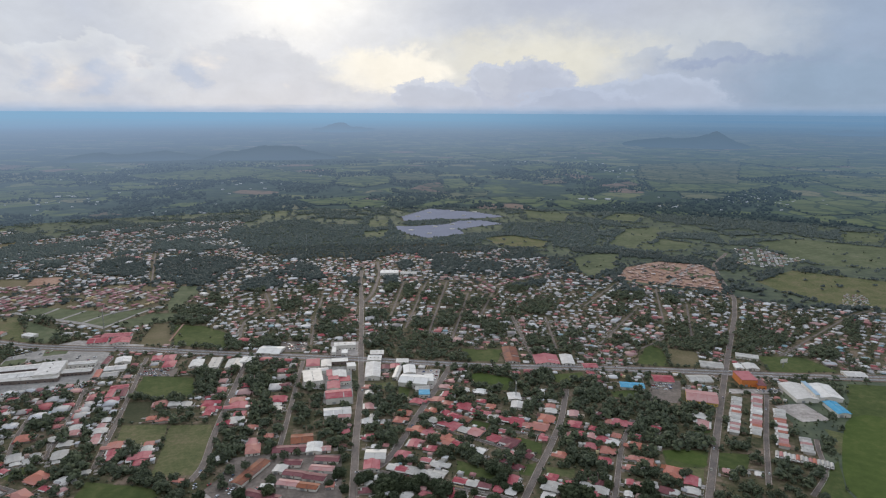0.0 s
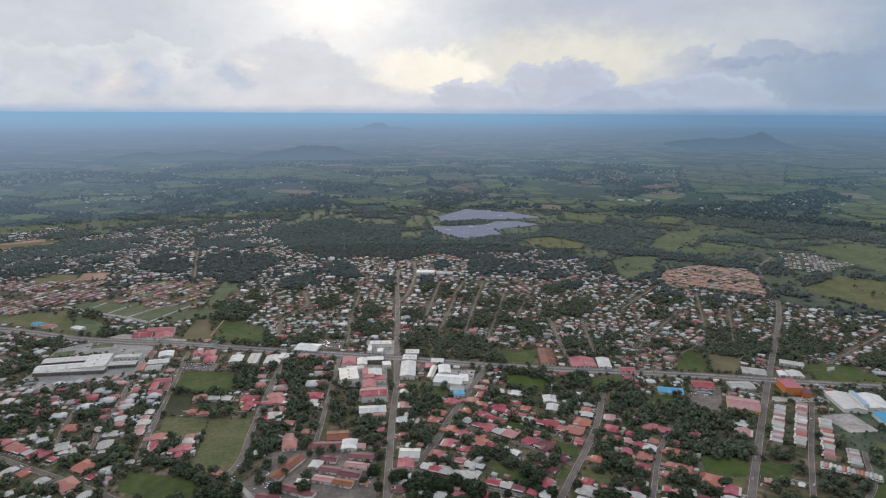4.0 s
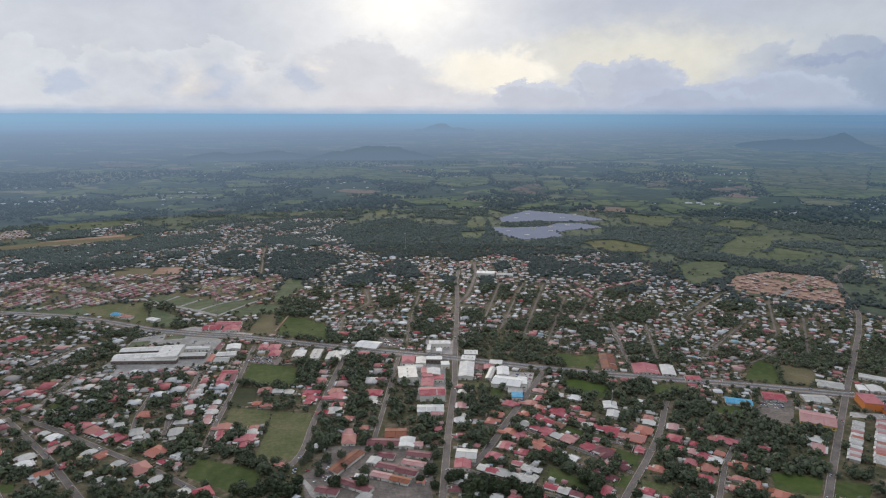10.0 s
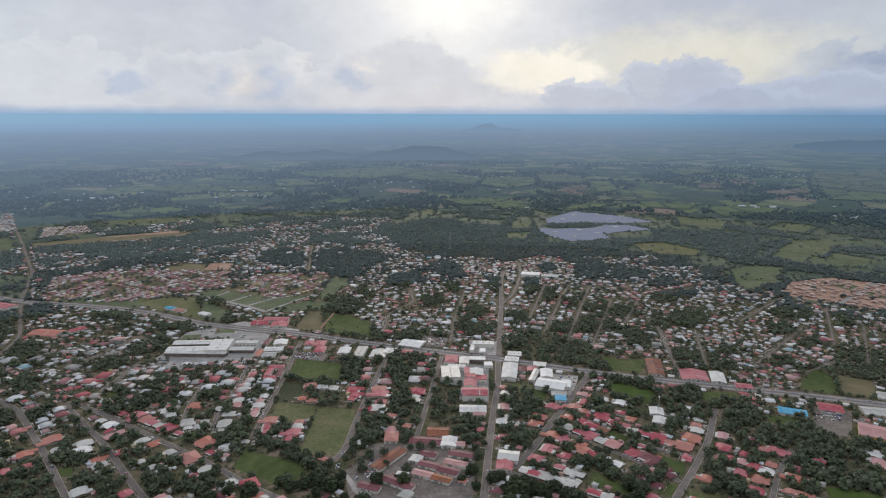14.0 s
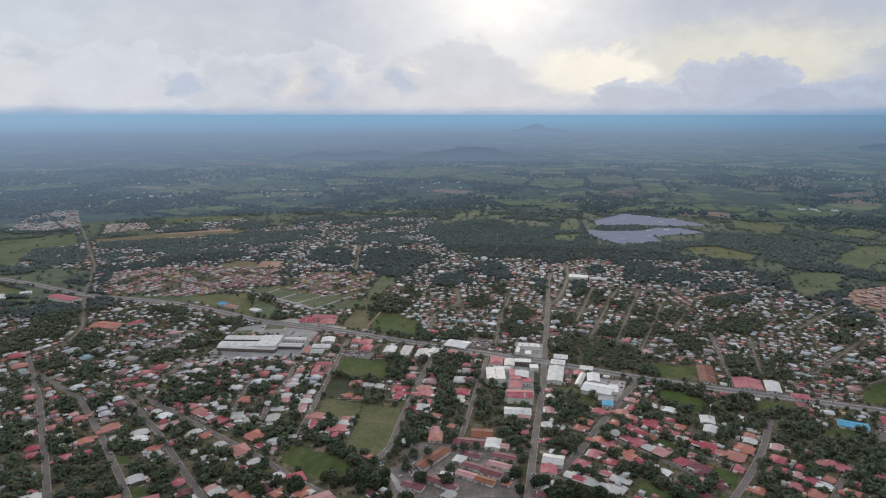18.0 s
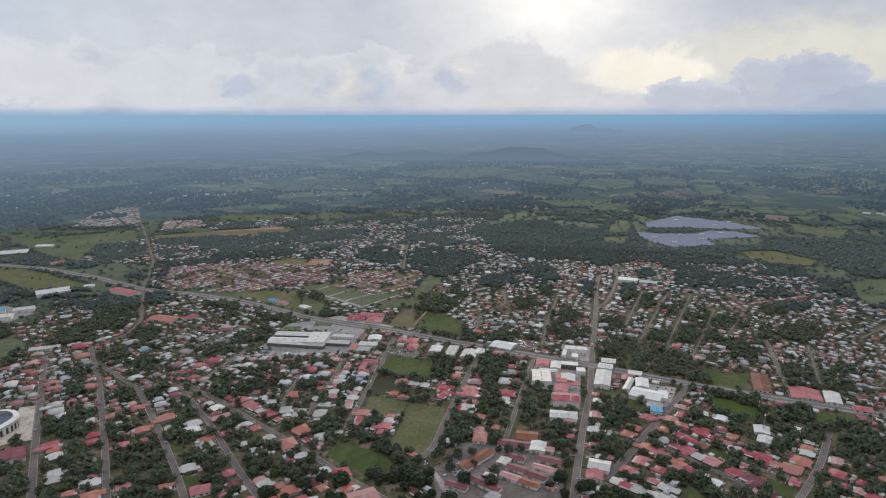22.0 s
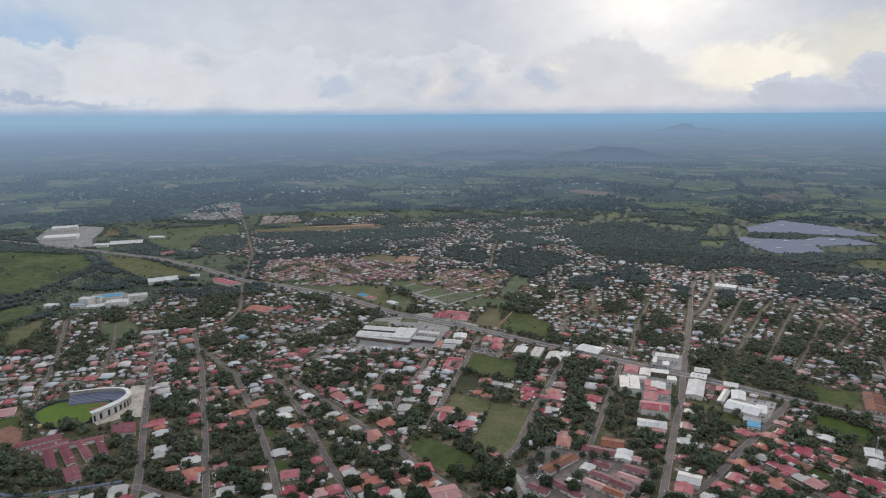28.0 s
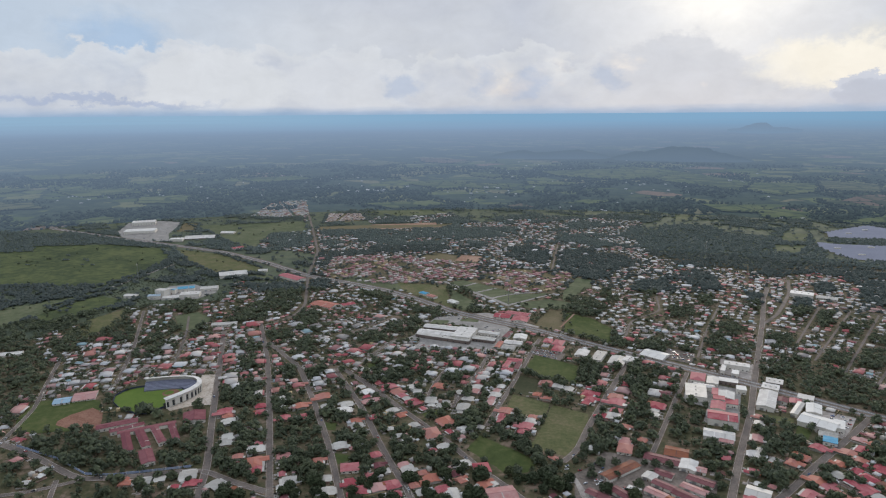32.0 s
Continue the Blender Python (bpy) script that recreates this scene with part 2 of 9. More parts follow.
M = {}
M["town_earth"] = surface("town_earth", 0.95, bump=0.6, bump_scale=0.12, colour=speckled(
    [(0.36, (0.044, 0.046, 0.024)), (0.45, (0.070, 0.069, 0.035)), (0.53, (0.112, 0.092, 0.056)), (0.62, (0.200, 0.146, 0.108))], 0.03, 0.13))
# Scrub greens, greyed and cooled in the colour itself for distant haze.
M["ground"] = surface("ground_scrub", 0.9, gloss=0.15, bump=0.6, bump_scale=0.12, colour=speckled(
    [(0.36, (0.046, 0.059, 0.042)), (0.46, (0.066, 0.081, 0.053)), (0.56, (0.094, 0.109, 0.066)), (0.68, (0.132, 0.135, 0.085))], 0.006, 0.04))
M["lush"] = surface("field_lush", 0.95, gloss=0.1, bump=0.3, bump_scale=0.3, colour=speckled(
    [(0.3, (0.046, 0.066, 0.018)), (0.5, (0.066, 0.092, 0.024)), (0.7, (0.105, 0.118, 0.038))], 0.014, 0.1))
M["grass"] = surface("field_grass", 0.95, gloss=0.1, bump=0.3, bump_scale=0.3, colour=speckled(
    [(0.34, (0.044, 0.060, 0.021)), (0.5, (0.068, 0.086, 0.029)), (0.66, (0.112, 0.113, 0.048))], 0.02, 0.12))
# Grass of the far fields, paled and greyed in its colour for haze.
M["pasture"] = surface("pasture_hazed", 0.95, gloss=0.1, bump=0.3, bump_scale=0.3, colour=speckled(
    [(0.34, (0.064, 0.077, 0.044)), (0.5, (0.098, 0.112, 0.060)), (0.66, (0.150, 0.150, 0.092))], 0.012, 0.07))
M["dry"] = surface("field_dry", 0.95, gloss=0.1, bump=0.3, bump_scale=0.3, colour=speckled(
    [(0.32, (0.060, 0.074, 0.030)), (0.46, (0.096, 0.104, 0.045)), (0.58, (0.145, 0.128, 0.068)), (0.7, (0.20, 0.145, 0.10))], 0.03, 0.22))
M["scrub"] = surface("field_scrub", 0.95, gloss=0.1, bump=0.5, bump_scale=0.2, colour=speckled(
    [(0.36, (0.036, 0.048, 0.026)), (0.46, (0.058, 0.074, 0.034)), (0.56, (0.090, 0.106, 0.044)), (0.68, (0.125, 0.126, 0.058))], 0.010, 0.06))
M["dark"] = surface("field_dark", 0.95, bump=0.3, bump_scale=0.3, colour=speckled(
    [(0.3, (0.040, 0.045, 0.022)), (0.5, (0.062, 0.064, 0.034)), (0.7, (0.09, 0.08, 0.05))], 0.03, 0.3))
M["brown"] = surface("field_brown", 0.95, bump=0.3, bump_scale=0.3, colour=speckled(
    [(0.3, (0.09, 0.085, 0.040)), (0.5, (0.135, 0.112, 0.062)), (0.7, (0.19, 0.15, 0.095))], 0.03, 0.3))
M["dirt"] = surface("bare_earth", 0.95, bump=0.3, bump_scale=0.3, colour=speckled(
    [(0.3, (0.20, 0.108, 0.070)), (0.46, (0.28, 0.168, 0.118)), (0.6, (0.37, 0.255, 0.19)), (0.74, (0.13, 0.108, 0.06))], 0.025, 0.2))
M["gravel"] = surface("oily_yard", 0.9, colour=speckled(
    [(0.34, (0.085, 0.074, 0.064)), (0.48, (0.142, 0.118, 0.100)), (0.62, (0.225, 0.185, 0.155))], 0.06, 0.3))
M["lot"] = surface("paved_lot", 0.85, colour=speckled(
    [(0.34, (0.17, 0.158, 0.145)), (0.5, (0.25, 0.235, 0.215)), (0.64, (0.36, 0.335, 0.30))], 0.05, 0.25))
M["concrete"] = surface("concrete_yard", 0.85, colour=speckled(
    [(0.34, (0.19, 0.165, 0.145)), (0.5, (0.33, 0.295, 0.265)), (0.66, (0.48, 0.44, 0.40))], 0.05, 0.25))
M["asphalt"] = surface("street_asphalt", 0.85, colour=speckled(
    [(0.32, (0.092, 0.077, 0.068)), (0.48, (0.138, 0.116, 0.102)), (0.66, (0.225, 0.185, 0.155))], 0.05, 0.6))
M["highway"] = surface("highway_asphalt", 0.8, colour=speckled(
    [(0.3, (0.135, 0.128, 0.120)), (0.5, (0.185, 0.172, 0.163)), (0.7, (0.255, 0.24, 0.22))], 0.05, 0.5))
M["verge"] = surface("road_verge", 0.95, colour=speckled(
    [(0.34, (0.066, 0.060, 0.038)), (0.46, (0.125, 0.094, 0.068)), (0.6, (0.21, 0.150, 0.113))], 0.04, 0.3))
M["paint"] = surface("road_paint", 0.7, colour=speckled([(0.3, (0.55, 0.55, 0.53)), (0.7, (0.68, 0.68, 0.66))], 0.2, 2.0))
M["leaf"] = surface("tree_leaves", 0.7, gloss=0.12, colour=lambda n, p: n.mix(n.noise(p, 0.9, 3), n.ramp(rolled(n, True), [
    (0.0, (0.045, 0.056, 0.031)), (0.5, (0.056, 0.071, 0.035)), (0.85, (0.073, 0.086, 0.041)), (1.0, (0.098, 0.107, 0.049))]), (0.045, 0.058, 0.033, 1)))
M["leaves"] = surface("wood_leaves", 0.7, gloss=0.15, colour=lambda n, p: n.mix(n.span(n.noise(p, 0.045, 4, 0.7), 0.35, 0.68), n.ramp(rolled(n, False), [
    (0.0, (0.047, 0.058, 0.038)), (0.5, (0.060, 0.073, 0.045)), (1.0, (0.078, 0.091, 0.051))]), n.ramp(rolled(n, False), [
    (0.0, (0.056, 0.068, 0.042)), (0.5, (0.073, 0.087, 0.048)), (1.0, (0.099, 0.111, 0.057))])))
# Leaves of distant woods: haze mixed into the colour, paler still at the rim.
for key, k in (("leaves_hazy", 1.0), ("leaves_hazier", 1.4)):
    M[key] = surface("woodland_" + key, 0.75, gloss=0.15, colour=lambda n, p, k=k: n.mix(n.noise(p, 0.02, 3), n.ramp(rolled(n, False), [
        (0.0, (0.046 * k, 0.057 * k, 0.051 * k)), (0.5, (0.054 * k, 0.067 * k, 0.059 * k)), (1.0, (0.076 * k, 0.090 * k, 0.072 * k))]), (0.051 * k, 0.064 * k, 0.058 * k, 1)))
M["bark"] = surface("bark", 0.9, colour=speckled([(0.3, (0.07, 0.05, 0.035)), (0.7, (0.15, 0.11, 0.08))], 0.5, 4))
for key, stops in (("red_town", RED_TOWN), ("grey_town", GREY_TOWN), ("brick_rows", BRICK_ROWS), ("maroon_rows", MAROON_ROWS), ("pale_rows", PALE_ROWS)):
    M[key] = surface("roof_" + key, 0.75, colour=roof_colour(stops, False))
    M[key + "_single"] = surface("roof_single_" + key, 0.75, colour=roof_colour(stops, True))
# Estate walls in a roof-like tone, standing in for pale walls in shade.
M["estate_wall_shaded"] = surface("estate_wall_shaded", 0.9, colour=speckled([(0.3, (0.30, 0.205, 0.16)), (0.7, (0.40, 0.30, 0.25))], 0.03, 0.3))
# House wall tones, all darkened a quarter for porch and tree shade.
WALL_STOPS = [(0.0, (0.38, 0.355, 0.31)), (0.3, (0.44, 0.415, 0.375)), (0.5, (0.33, 0.26, 0.19)), (0.65, (0.30, 0.20, 0.165)), (0.8, (0.28, 0.28, 0.25)), (0.9, (0.42, 0.33, 0.19))]
for key, single in (("wall", True), ("walls", False)):
    M[key] = surface("house_" + key, 0.85, colour=lambda n, p, single=single: n.mix(
        n.span(n.noise(p, 0.6, 5, 0.65), 0.45, 0.8, 0.0, 0.5), n.ramp(rolled(n, single), WALL_STOPS, "CONSTANT"), (0.30, 0.27, 0.23, 1)))


def sheet_paint(name, a, b, rough=0.65):
    """Painted ribbed sheet, washed out and stained."""
    def make(n, place):
        own = n.add("ShaderNodeObjectInfo").outputs["Random"]
        place = n.add("ShaderNodeVectorMath", {"operation": "ADD"}, i0=place, i1=n.add("ShaderNodeCombineXYZ", X=n.math("MULTIPLY", own, 900.0), Y=n.math("MULTIPLY", own, 510.0)).outputs[0]).outputs[0]
        worn = n.span(n.math("ADD", n.noise(place, 0.12, 6, 0.65), n.math("MULTIPLY_ADD", own, 0.3, -0.15)), 0.35, 0.7)
        ribs = n.add("ShaderNodeTexWave", {"wave_type": "BANDS", "bands_direction": "X"}, Vector=place, Scale=0.35, Distortion=0.4, Detail=2.0).outputs[1]
        c = n.mix(worn, (*a, 1), (*b, 1))
        c = n.mix(n.math("MULTIPLY", ribs, 0.08), c, (0.2, 0.18, 0.17, 1))
        stain = n.span(n.noise(place, 0.5, 5, 0.7), 0.58, 0.74, 0.0, 0.35)
        return n.mix(stain, c, (0.16, 0.11, 0.09, 1))
    return surface(name, rough, colour=make)


ROOF = {"red": sheet_paint("roof_red", (0.31, 0.056, 0.070), (0.40, 0.145, 0.148)), "white": sheet_paint("roof_white", (0.66, 0.635, 0.585), (0.50, 0.47, 0.43)),
        "zinc": sheet_paint("roof_zinc", (0.49, 0.465, 0.42), (0.34, 0.32, 0.285), 0.5), "maroon": sheet_paint("roof_maroon", (0.125, 0.038, 0.044), (0.19, 0.075, 0.078)),
        "salmon": sheet_paint("roof_salmon", (0.40, 0.145, 0.098), (0.37, 0.17, 0.14)), "rust": sheet_paint("roof_rust", (0.24, 0.082, 0.040), (0.11, 0.050, 0.042)),
        "pink": sheet_paint("roof_pink", (0.38, 0.17, 0.155), (0.42, 0.25, 0.23)),
        "dark": sheet_paint("roof_dark", (0.17, 0.165, 0.16), (0.12, 0.115, 0.11)), "school": sheet_paint("roof_school", (0.155, 0.043, 0.052), (0.22, 0.080, 0.086)), "pale_blue": sheet_paint("roof_pale_blue", (0.26, 0.38, 0.46), (0.36, 0.42, 0.46)),
        "blue": sheet_paint("roof_blue", (0.05, 0.26, 0.42), (0.13, 0.35, 0.47))}
M["plaza"] = surface("plaza_paving", 0.85, colour=speckled([(0.36, (0.24, 0.195, 0.15)), (0.48, (0.42, 0.36, 0.295)), (0.6, (0.56, 0.49, 0.41))], 0.09, 0.35))
PLASTER = {"brown": surface("plaster_brown", 0.85, colour=speckled([(0.3, (0.11, 0.085, 0.075)), (0.6, (0.20, 0.16, 0.14))], 0.1, 0.6)),
           "white": surface("plaster_white", 0.85, colour=speckled([(0.3, (0.58, 0.545, 0.48)), (0.6, (0.72, 0.685, 0.62))], 0.1, 0.8)),
           "orange": surface("plaster_orange", 0.8, colour=speckled([(0.3, (0.55, 0.17, 0.05)), (0.6, (0.62, 0.22, 0.07))], 0.1, 0.8)),
           "yellow": surface("plaster_yellow", 0.8, colour=speckled([(0.3, (0.62, 0.42, 0.10)), (0.6, (0.68, 0.50, 0.17))], 0.1, 0.8))}
M["glass"] = surface("window_glass", 0.12, gloss=0.5, colour=speckled([(0.3, (0.02, 0.025, 0.03)), (0.7, (0.05, 0.055, 0.06))], 0.5, 2))
M["door"] = surface("door_wood", 0.6, colour=speckled([(0.3, (0.10, 0.06, 0.04)), (0.7, (0.2, 0.13, 0.09))], 0.5, 3))
M["steel"] = surface("galvanised_steel", 0.45, 0.8, colour=speckled([(0.3, (0.35, 0.36, 0.37)), (0.7, (0.5, 0.5, 0.5))], 0.5, 3))
M["rubber"] = surface("tyre_rubber", 0.9, colour=speckled([(0.3, (0.02, 0.02, 0.02)), (0.7, (0.04, 0.04, 0.04))], 1, 8))
M["car"] = surface("car_paint", 0.3, gloss=0.5, colour=lambda n, p: n.ramp(rolled(n, True), [(0.0, (0.7, 0.7, 0.7)), (0.35, (0.35, 0.36, 0.38)), (0.55, (0.05, 0.05, 0.055)),
                   (0.7, (0.35, 0.03, 0.03)), (0.82, (0.04, 0.10, 0.25)), (0.9, (0.65, 0.62, 0.5))], "CONSTANT"))
M["solar"] = surface("solar_panels", 0.3, gloss=0.5, colour=speckled([(0.3, (0.12, 0.125, 0.17)), (0.7, (0.18, 0.185, 0.23))], 0.02, 0.3))
M["turf"] = surface("stadium_turf", 0.95, colour=speckled([(0.3, (0.085, 0.135, 0.026)), (0.6, (0.118, 0.165, 0.036))], 0.05, 0.4))
M["clay"] = surface("infield_clay", 0.95, colour=speckled([(0.34, (0.12, 0.085, 0.045)), (0.44, (0.19, 0.095, 0.066)), (0.66, (0.29, 0.165, 0.118))], 0.06, 0.4))
M["seats_grey"] = surface("seats_grey", 0.7, colour=speckled([(0.3, (0.16, 0.17, 0.22)), (0.7, (0.26, 0.27, 0.33))], 0.3, 1.5))
M["seats_red"] = surface("seats_red", 0.7, colour=speckled([(0.3, (0.26, 0.05, 0.08)), (0.7, (0.36, 0.09, 0.12))], 0.3, 1.5))
M["fence_navy"] = surface("outfield_fence", 0.8, colour=speckled([(0.3, (0.035, 0.045, 0.075)), (0.7, (0.08, 0.09, 0.12))], 0.08, 0.5))
M["wall_blue"] = surface("wall_blue_white", 0.8, colour=speckled([(0.3, (0.16, 0.22, 0.36)), (0.5, (0.26, 0.32, 0.45)), (0.7, (0.45, 0.47, 0.5))], 0.08, 0.5))


def distance_material(name, make):
    """Land beyond the town's woods, a backdrop: its own colour, lit as it is, with blue haze painted in as emission,
    growing towards the horizon.
    make(n, where) returns the land's colour; where is the plan in kilometres."""
    m = bpy.data.materials.new(name)
    m.use_nodes = True
    m.cycles.emission_sampling = "NONE"
    n = Nodes(m.node_tree)
    where = n.add("ShaderNodeUVMap", {"uv_map": "plan"}).outputs[0]
    split = n.add("ShaderNodeSeparateXYZ", Vector=where)
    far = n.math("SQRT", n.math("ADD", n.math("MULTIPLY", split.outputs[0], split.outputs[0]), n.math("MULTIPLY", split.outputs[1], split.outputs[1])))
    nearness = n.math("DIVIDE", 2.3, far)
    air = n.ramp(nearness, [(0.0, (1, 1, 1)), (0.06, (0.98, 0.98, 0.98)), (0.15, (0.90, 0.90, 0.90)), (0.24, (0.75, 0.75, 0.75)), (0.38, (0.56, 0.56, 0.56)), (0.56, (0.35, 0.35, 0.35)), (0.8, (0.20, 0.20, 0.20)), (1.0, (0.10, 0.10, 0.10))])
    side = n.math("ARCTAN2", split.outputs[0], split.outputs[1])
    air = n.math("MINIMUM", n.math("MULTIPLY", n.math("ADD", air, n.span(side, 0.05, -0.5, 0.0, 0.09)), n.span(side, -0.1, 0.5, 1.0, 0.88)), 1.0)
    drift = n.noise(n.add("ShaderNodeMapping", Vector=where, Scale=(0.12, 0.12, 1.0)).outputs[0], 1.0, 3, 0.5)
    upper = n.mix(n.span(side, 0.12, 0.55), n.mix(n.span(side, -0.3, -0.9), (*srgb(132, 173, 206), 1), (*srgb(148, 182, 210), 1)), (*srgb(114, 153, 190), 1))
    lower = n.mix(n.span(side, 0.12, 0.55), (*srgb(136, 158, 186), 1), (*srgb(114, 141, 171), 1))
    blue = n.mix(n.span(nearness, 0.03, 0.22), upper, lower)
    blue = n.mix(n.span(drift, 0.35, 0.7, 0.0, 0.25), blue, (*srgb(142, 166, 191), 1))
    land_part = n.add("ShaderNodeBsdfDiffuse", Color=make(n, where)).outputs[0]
    # Painted haze: the land itself glows in the blue of the air.
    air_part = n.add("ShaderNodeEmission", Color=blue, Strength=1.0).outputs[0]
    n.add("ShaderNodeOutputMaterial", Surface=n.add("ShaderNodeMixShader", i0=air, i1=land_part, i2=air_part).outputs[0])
    return m


def far_mix(stops, large=1.6, small=14.0):
    def make(n, where):
        v = n.math("ADD", n.math("MULTIPLY", n.noise(where, large, 6, 0.65), 0.5), n.math("MULTIPLY", n.noise(where, small, 5, 0.7), 0.5))
        return n.ramp(v, stops)
    return make


def patchwork(n, where):
    """Small fields and woods of the plain, a few hundred metres each, hedged with trees."""
    wob = n.add("ShaderNodeTexNoise", Vector=where, Scale=3.0, Detail=4.0, Roughness=0.6).outputs[1]
    place = n.add("ShaderNodeVectorMath", {"operation": "ADD"}, i0=where, i1=n.add("ShaderNodeVectorMath", {"operation": "MULTIPLY"}, i0=wob, i1=(0.22, 0.22, 0.0)).outputs[0]).outputs[0]
    cell = n.add("ShaderNodeTexVoronoi", {"feature": "F1"}, Vector=place, Scale=6.2).outputs["Color"]
    edge = n.add("ShaderNodeTexVoronoi", {"feature": "DISTANCE_TO_EDGE"}, Vector=place, Scale=6.2).outputs["Distance"]
    roll = n.add("ShaderNodeSeparateXYZ", Vector=cell).outputs[0]
    wood = n.ramp(n.noise(where, 16.0, 5, 0.7), [(0.35, (0.036, 0.049, 0.036)), (0.65, (0.074, 0.090, 0.058))])
    field = n.ramp(roll, [(0.0, (0.052, 0.067, 0.036)), (0.3, (0.084, 0.104, 0.045)), (0.52, (0.118, 0.134, 0.056)), (0.72, (0.155, 0.156, 0.074)), (0.88, (0.175, 0.160, 0.092)), (0.97, (0.20, 0.14, 0.10))], "CONSTANT")
    field = n.mix(n.span(n.noise(where, 22.0, 4, 0.7), 0.50, 0.64, 0.0, 0.7), field, wood)
    east = n.add("ShaderNodeSeparateXYZ", Vector=where).outputs[0]
    open_land = n.math("ADD", n.noise(where, 0.9, 4, 0.6), n.span(east, -1.0, 2.5, -0.05, 0.10))
    wooded = n.math("MAXIMUM", n.span(edge, 0.07, 0.03), n.span(n.math("ADD", open_land, n.math("MULTIPLY_ADD", roll, 0.16, -0.08)), 0.50, 0.47))
    return n.mix(wooded, field, wood)


def mottled(a, b):
    def make(n, where):
        c = n.ramp(n.noise(where, 5.0, 5, 0.65), [(0.35, a), (0.65, b)])
        wob = n.add("ShaderNodeTexNoise", Vector=where, Scale=5.0, Detail=3.0).outputs[1]
        place = n.add("ShaderNodeVectorMath", {"operation": "ADD"}, i0=where, i1=n.add("ShaderNodeVectorMath", {"operation": "MULTIPLY"}, i0=wob, i1=(0.12, 0.12, 0.0)).outputs[0]).outputs[0]
        edge = n.add("ShaderNodeTexVoronoi", {"feature": "DISTANCE_TO_EDGE"}, Vector=place, Scale=7.5).outputs["Distance"]
        tint = n.add("ShaderNodeSeparateXYZ", Vector=n.add("ShaderNodeTexVoronoi", {"feature": "F1"}, Vector=place, Scale=7.5).outputs["Color"]).outputs[0]
        c = n.mix(n.span(tint, 0.5, 1.0, 0.0, 0.45), c, (0.066, 0.080, 0.042, 1))
        clump = n.math("MAXIMUM", n.span(edge, 0.075, 0.03, 0.0, 0.85), n.span(n.noise(where, 24.0, 4, 0.7), 0.52, 0.66, 0.0, 0.7))
        return n.mix(clump, c, (0.044, 0.057, 0.034, 1))
    return make


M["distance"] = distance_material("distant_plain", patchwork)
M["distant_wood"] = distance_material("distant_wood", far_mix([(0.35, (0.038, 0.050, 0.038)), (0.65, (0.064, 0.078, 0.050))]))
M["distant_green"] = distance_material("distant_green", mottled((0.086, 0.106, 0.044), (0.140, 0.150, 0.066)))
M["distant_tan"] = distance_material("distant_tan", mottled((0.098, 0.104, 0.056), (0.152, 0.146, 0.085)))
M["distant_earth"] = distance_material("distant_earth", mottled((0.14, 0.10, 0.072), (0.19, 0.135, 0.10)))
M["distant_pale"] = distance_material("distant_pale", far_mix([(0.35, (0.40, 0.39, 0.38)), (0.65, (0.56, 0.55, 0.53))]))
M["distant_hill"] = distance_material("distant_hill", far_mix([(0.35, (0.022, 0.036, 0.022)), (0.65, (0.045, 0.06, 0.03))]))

# ---- building helpers ----


def mesh_of(name, verts, faces, materials=(), slots=None, smooth=False):
    me = bpy.data.meshes.new(name)
    me.from_pydata([tuple(v) for v in verts], [], [tuple(f) for f in faces])
    for m in materials:
        me.materials.append(m)
    if slots is not None:
        me.polygons.foreach_set("material_index", slots)
    if smooth:
        me.polygons.foreach_set("use_smooth", [True] * len(me.polygons))
    me.update()
    return me


def fast_mesh(name, verts, tris, materials, slots=None, smooth=False):
    """A mesh from arrays of corners and triangles."""
    me = bpy.data.meshes.new(name)
    me.vertices.add(len(verts))
    me.vertices.foreach_set("co", np.asarray(verts, np.float32).ravel())
    me.loops.add(3 * len(tris))
    me.loops.foreach_set("vertex_index", np.asarray(tris, np.int32).ravel())
    me.polygons.add(len(tris))
    me.polygons.foreach_set("loop_start", np.arange(0, 3 * len(tris), 3, dtype=np.int32))
    me.polygons.foreach_set("loop_total", np.full(len(tris), 3, np.int32))
    for m in materials:
        me.materials.append(m)
    if slots is not None:
        me.polygons.foreach_set("material_index", np.asarray(slots, np.int32))
    if smooth:
        me.polygons.foreach_set("use_smooth", np.ones(len(tris), bool))
    me.update(calc_edges=True)
    return me


def part(name, me, parent, label="", m=None):
    ob = new(name, me)
    ob.parent = parent
    if m is not None:
        ob.matrix_basis = m
    return tagged(ob, label) if label else ob


def base(name, label, category, m, group="", kind=""):
    ob = new(name)
    ob.empty_display_size = 2.0
    ob.matrix_basis = m
    return tagged(ob, label, category, group, kind)


BOX_FACES = [(0, 3, 2, 1), (4, 5, 6, 7), (0, 1, 5, 4), (1, 2, 6, 5), (2, 3, 7, 6), (3, 0, 4, 7)]


def box_verts(x0, x1, y0, y1, z0, z1):
    return [(x0, y0, z0), (x1, y0, z0), (x1, y1, z0), (x0, y1, z0), (x0, y0, z1), (x1, y0, z1), (x1, y1, z1), (x0, y1, z1)]


def box(name, x0, x1, y0, y1, z0, z1, material):
    return mesh_of(name, box_verts(x0, x1, y0, y1, z0, z1), BOX_FACES, [material])


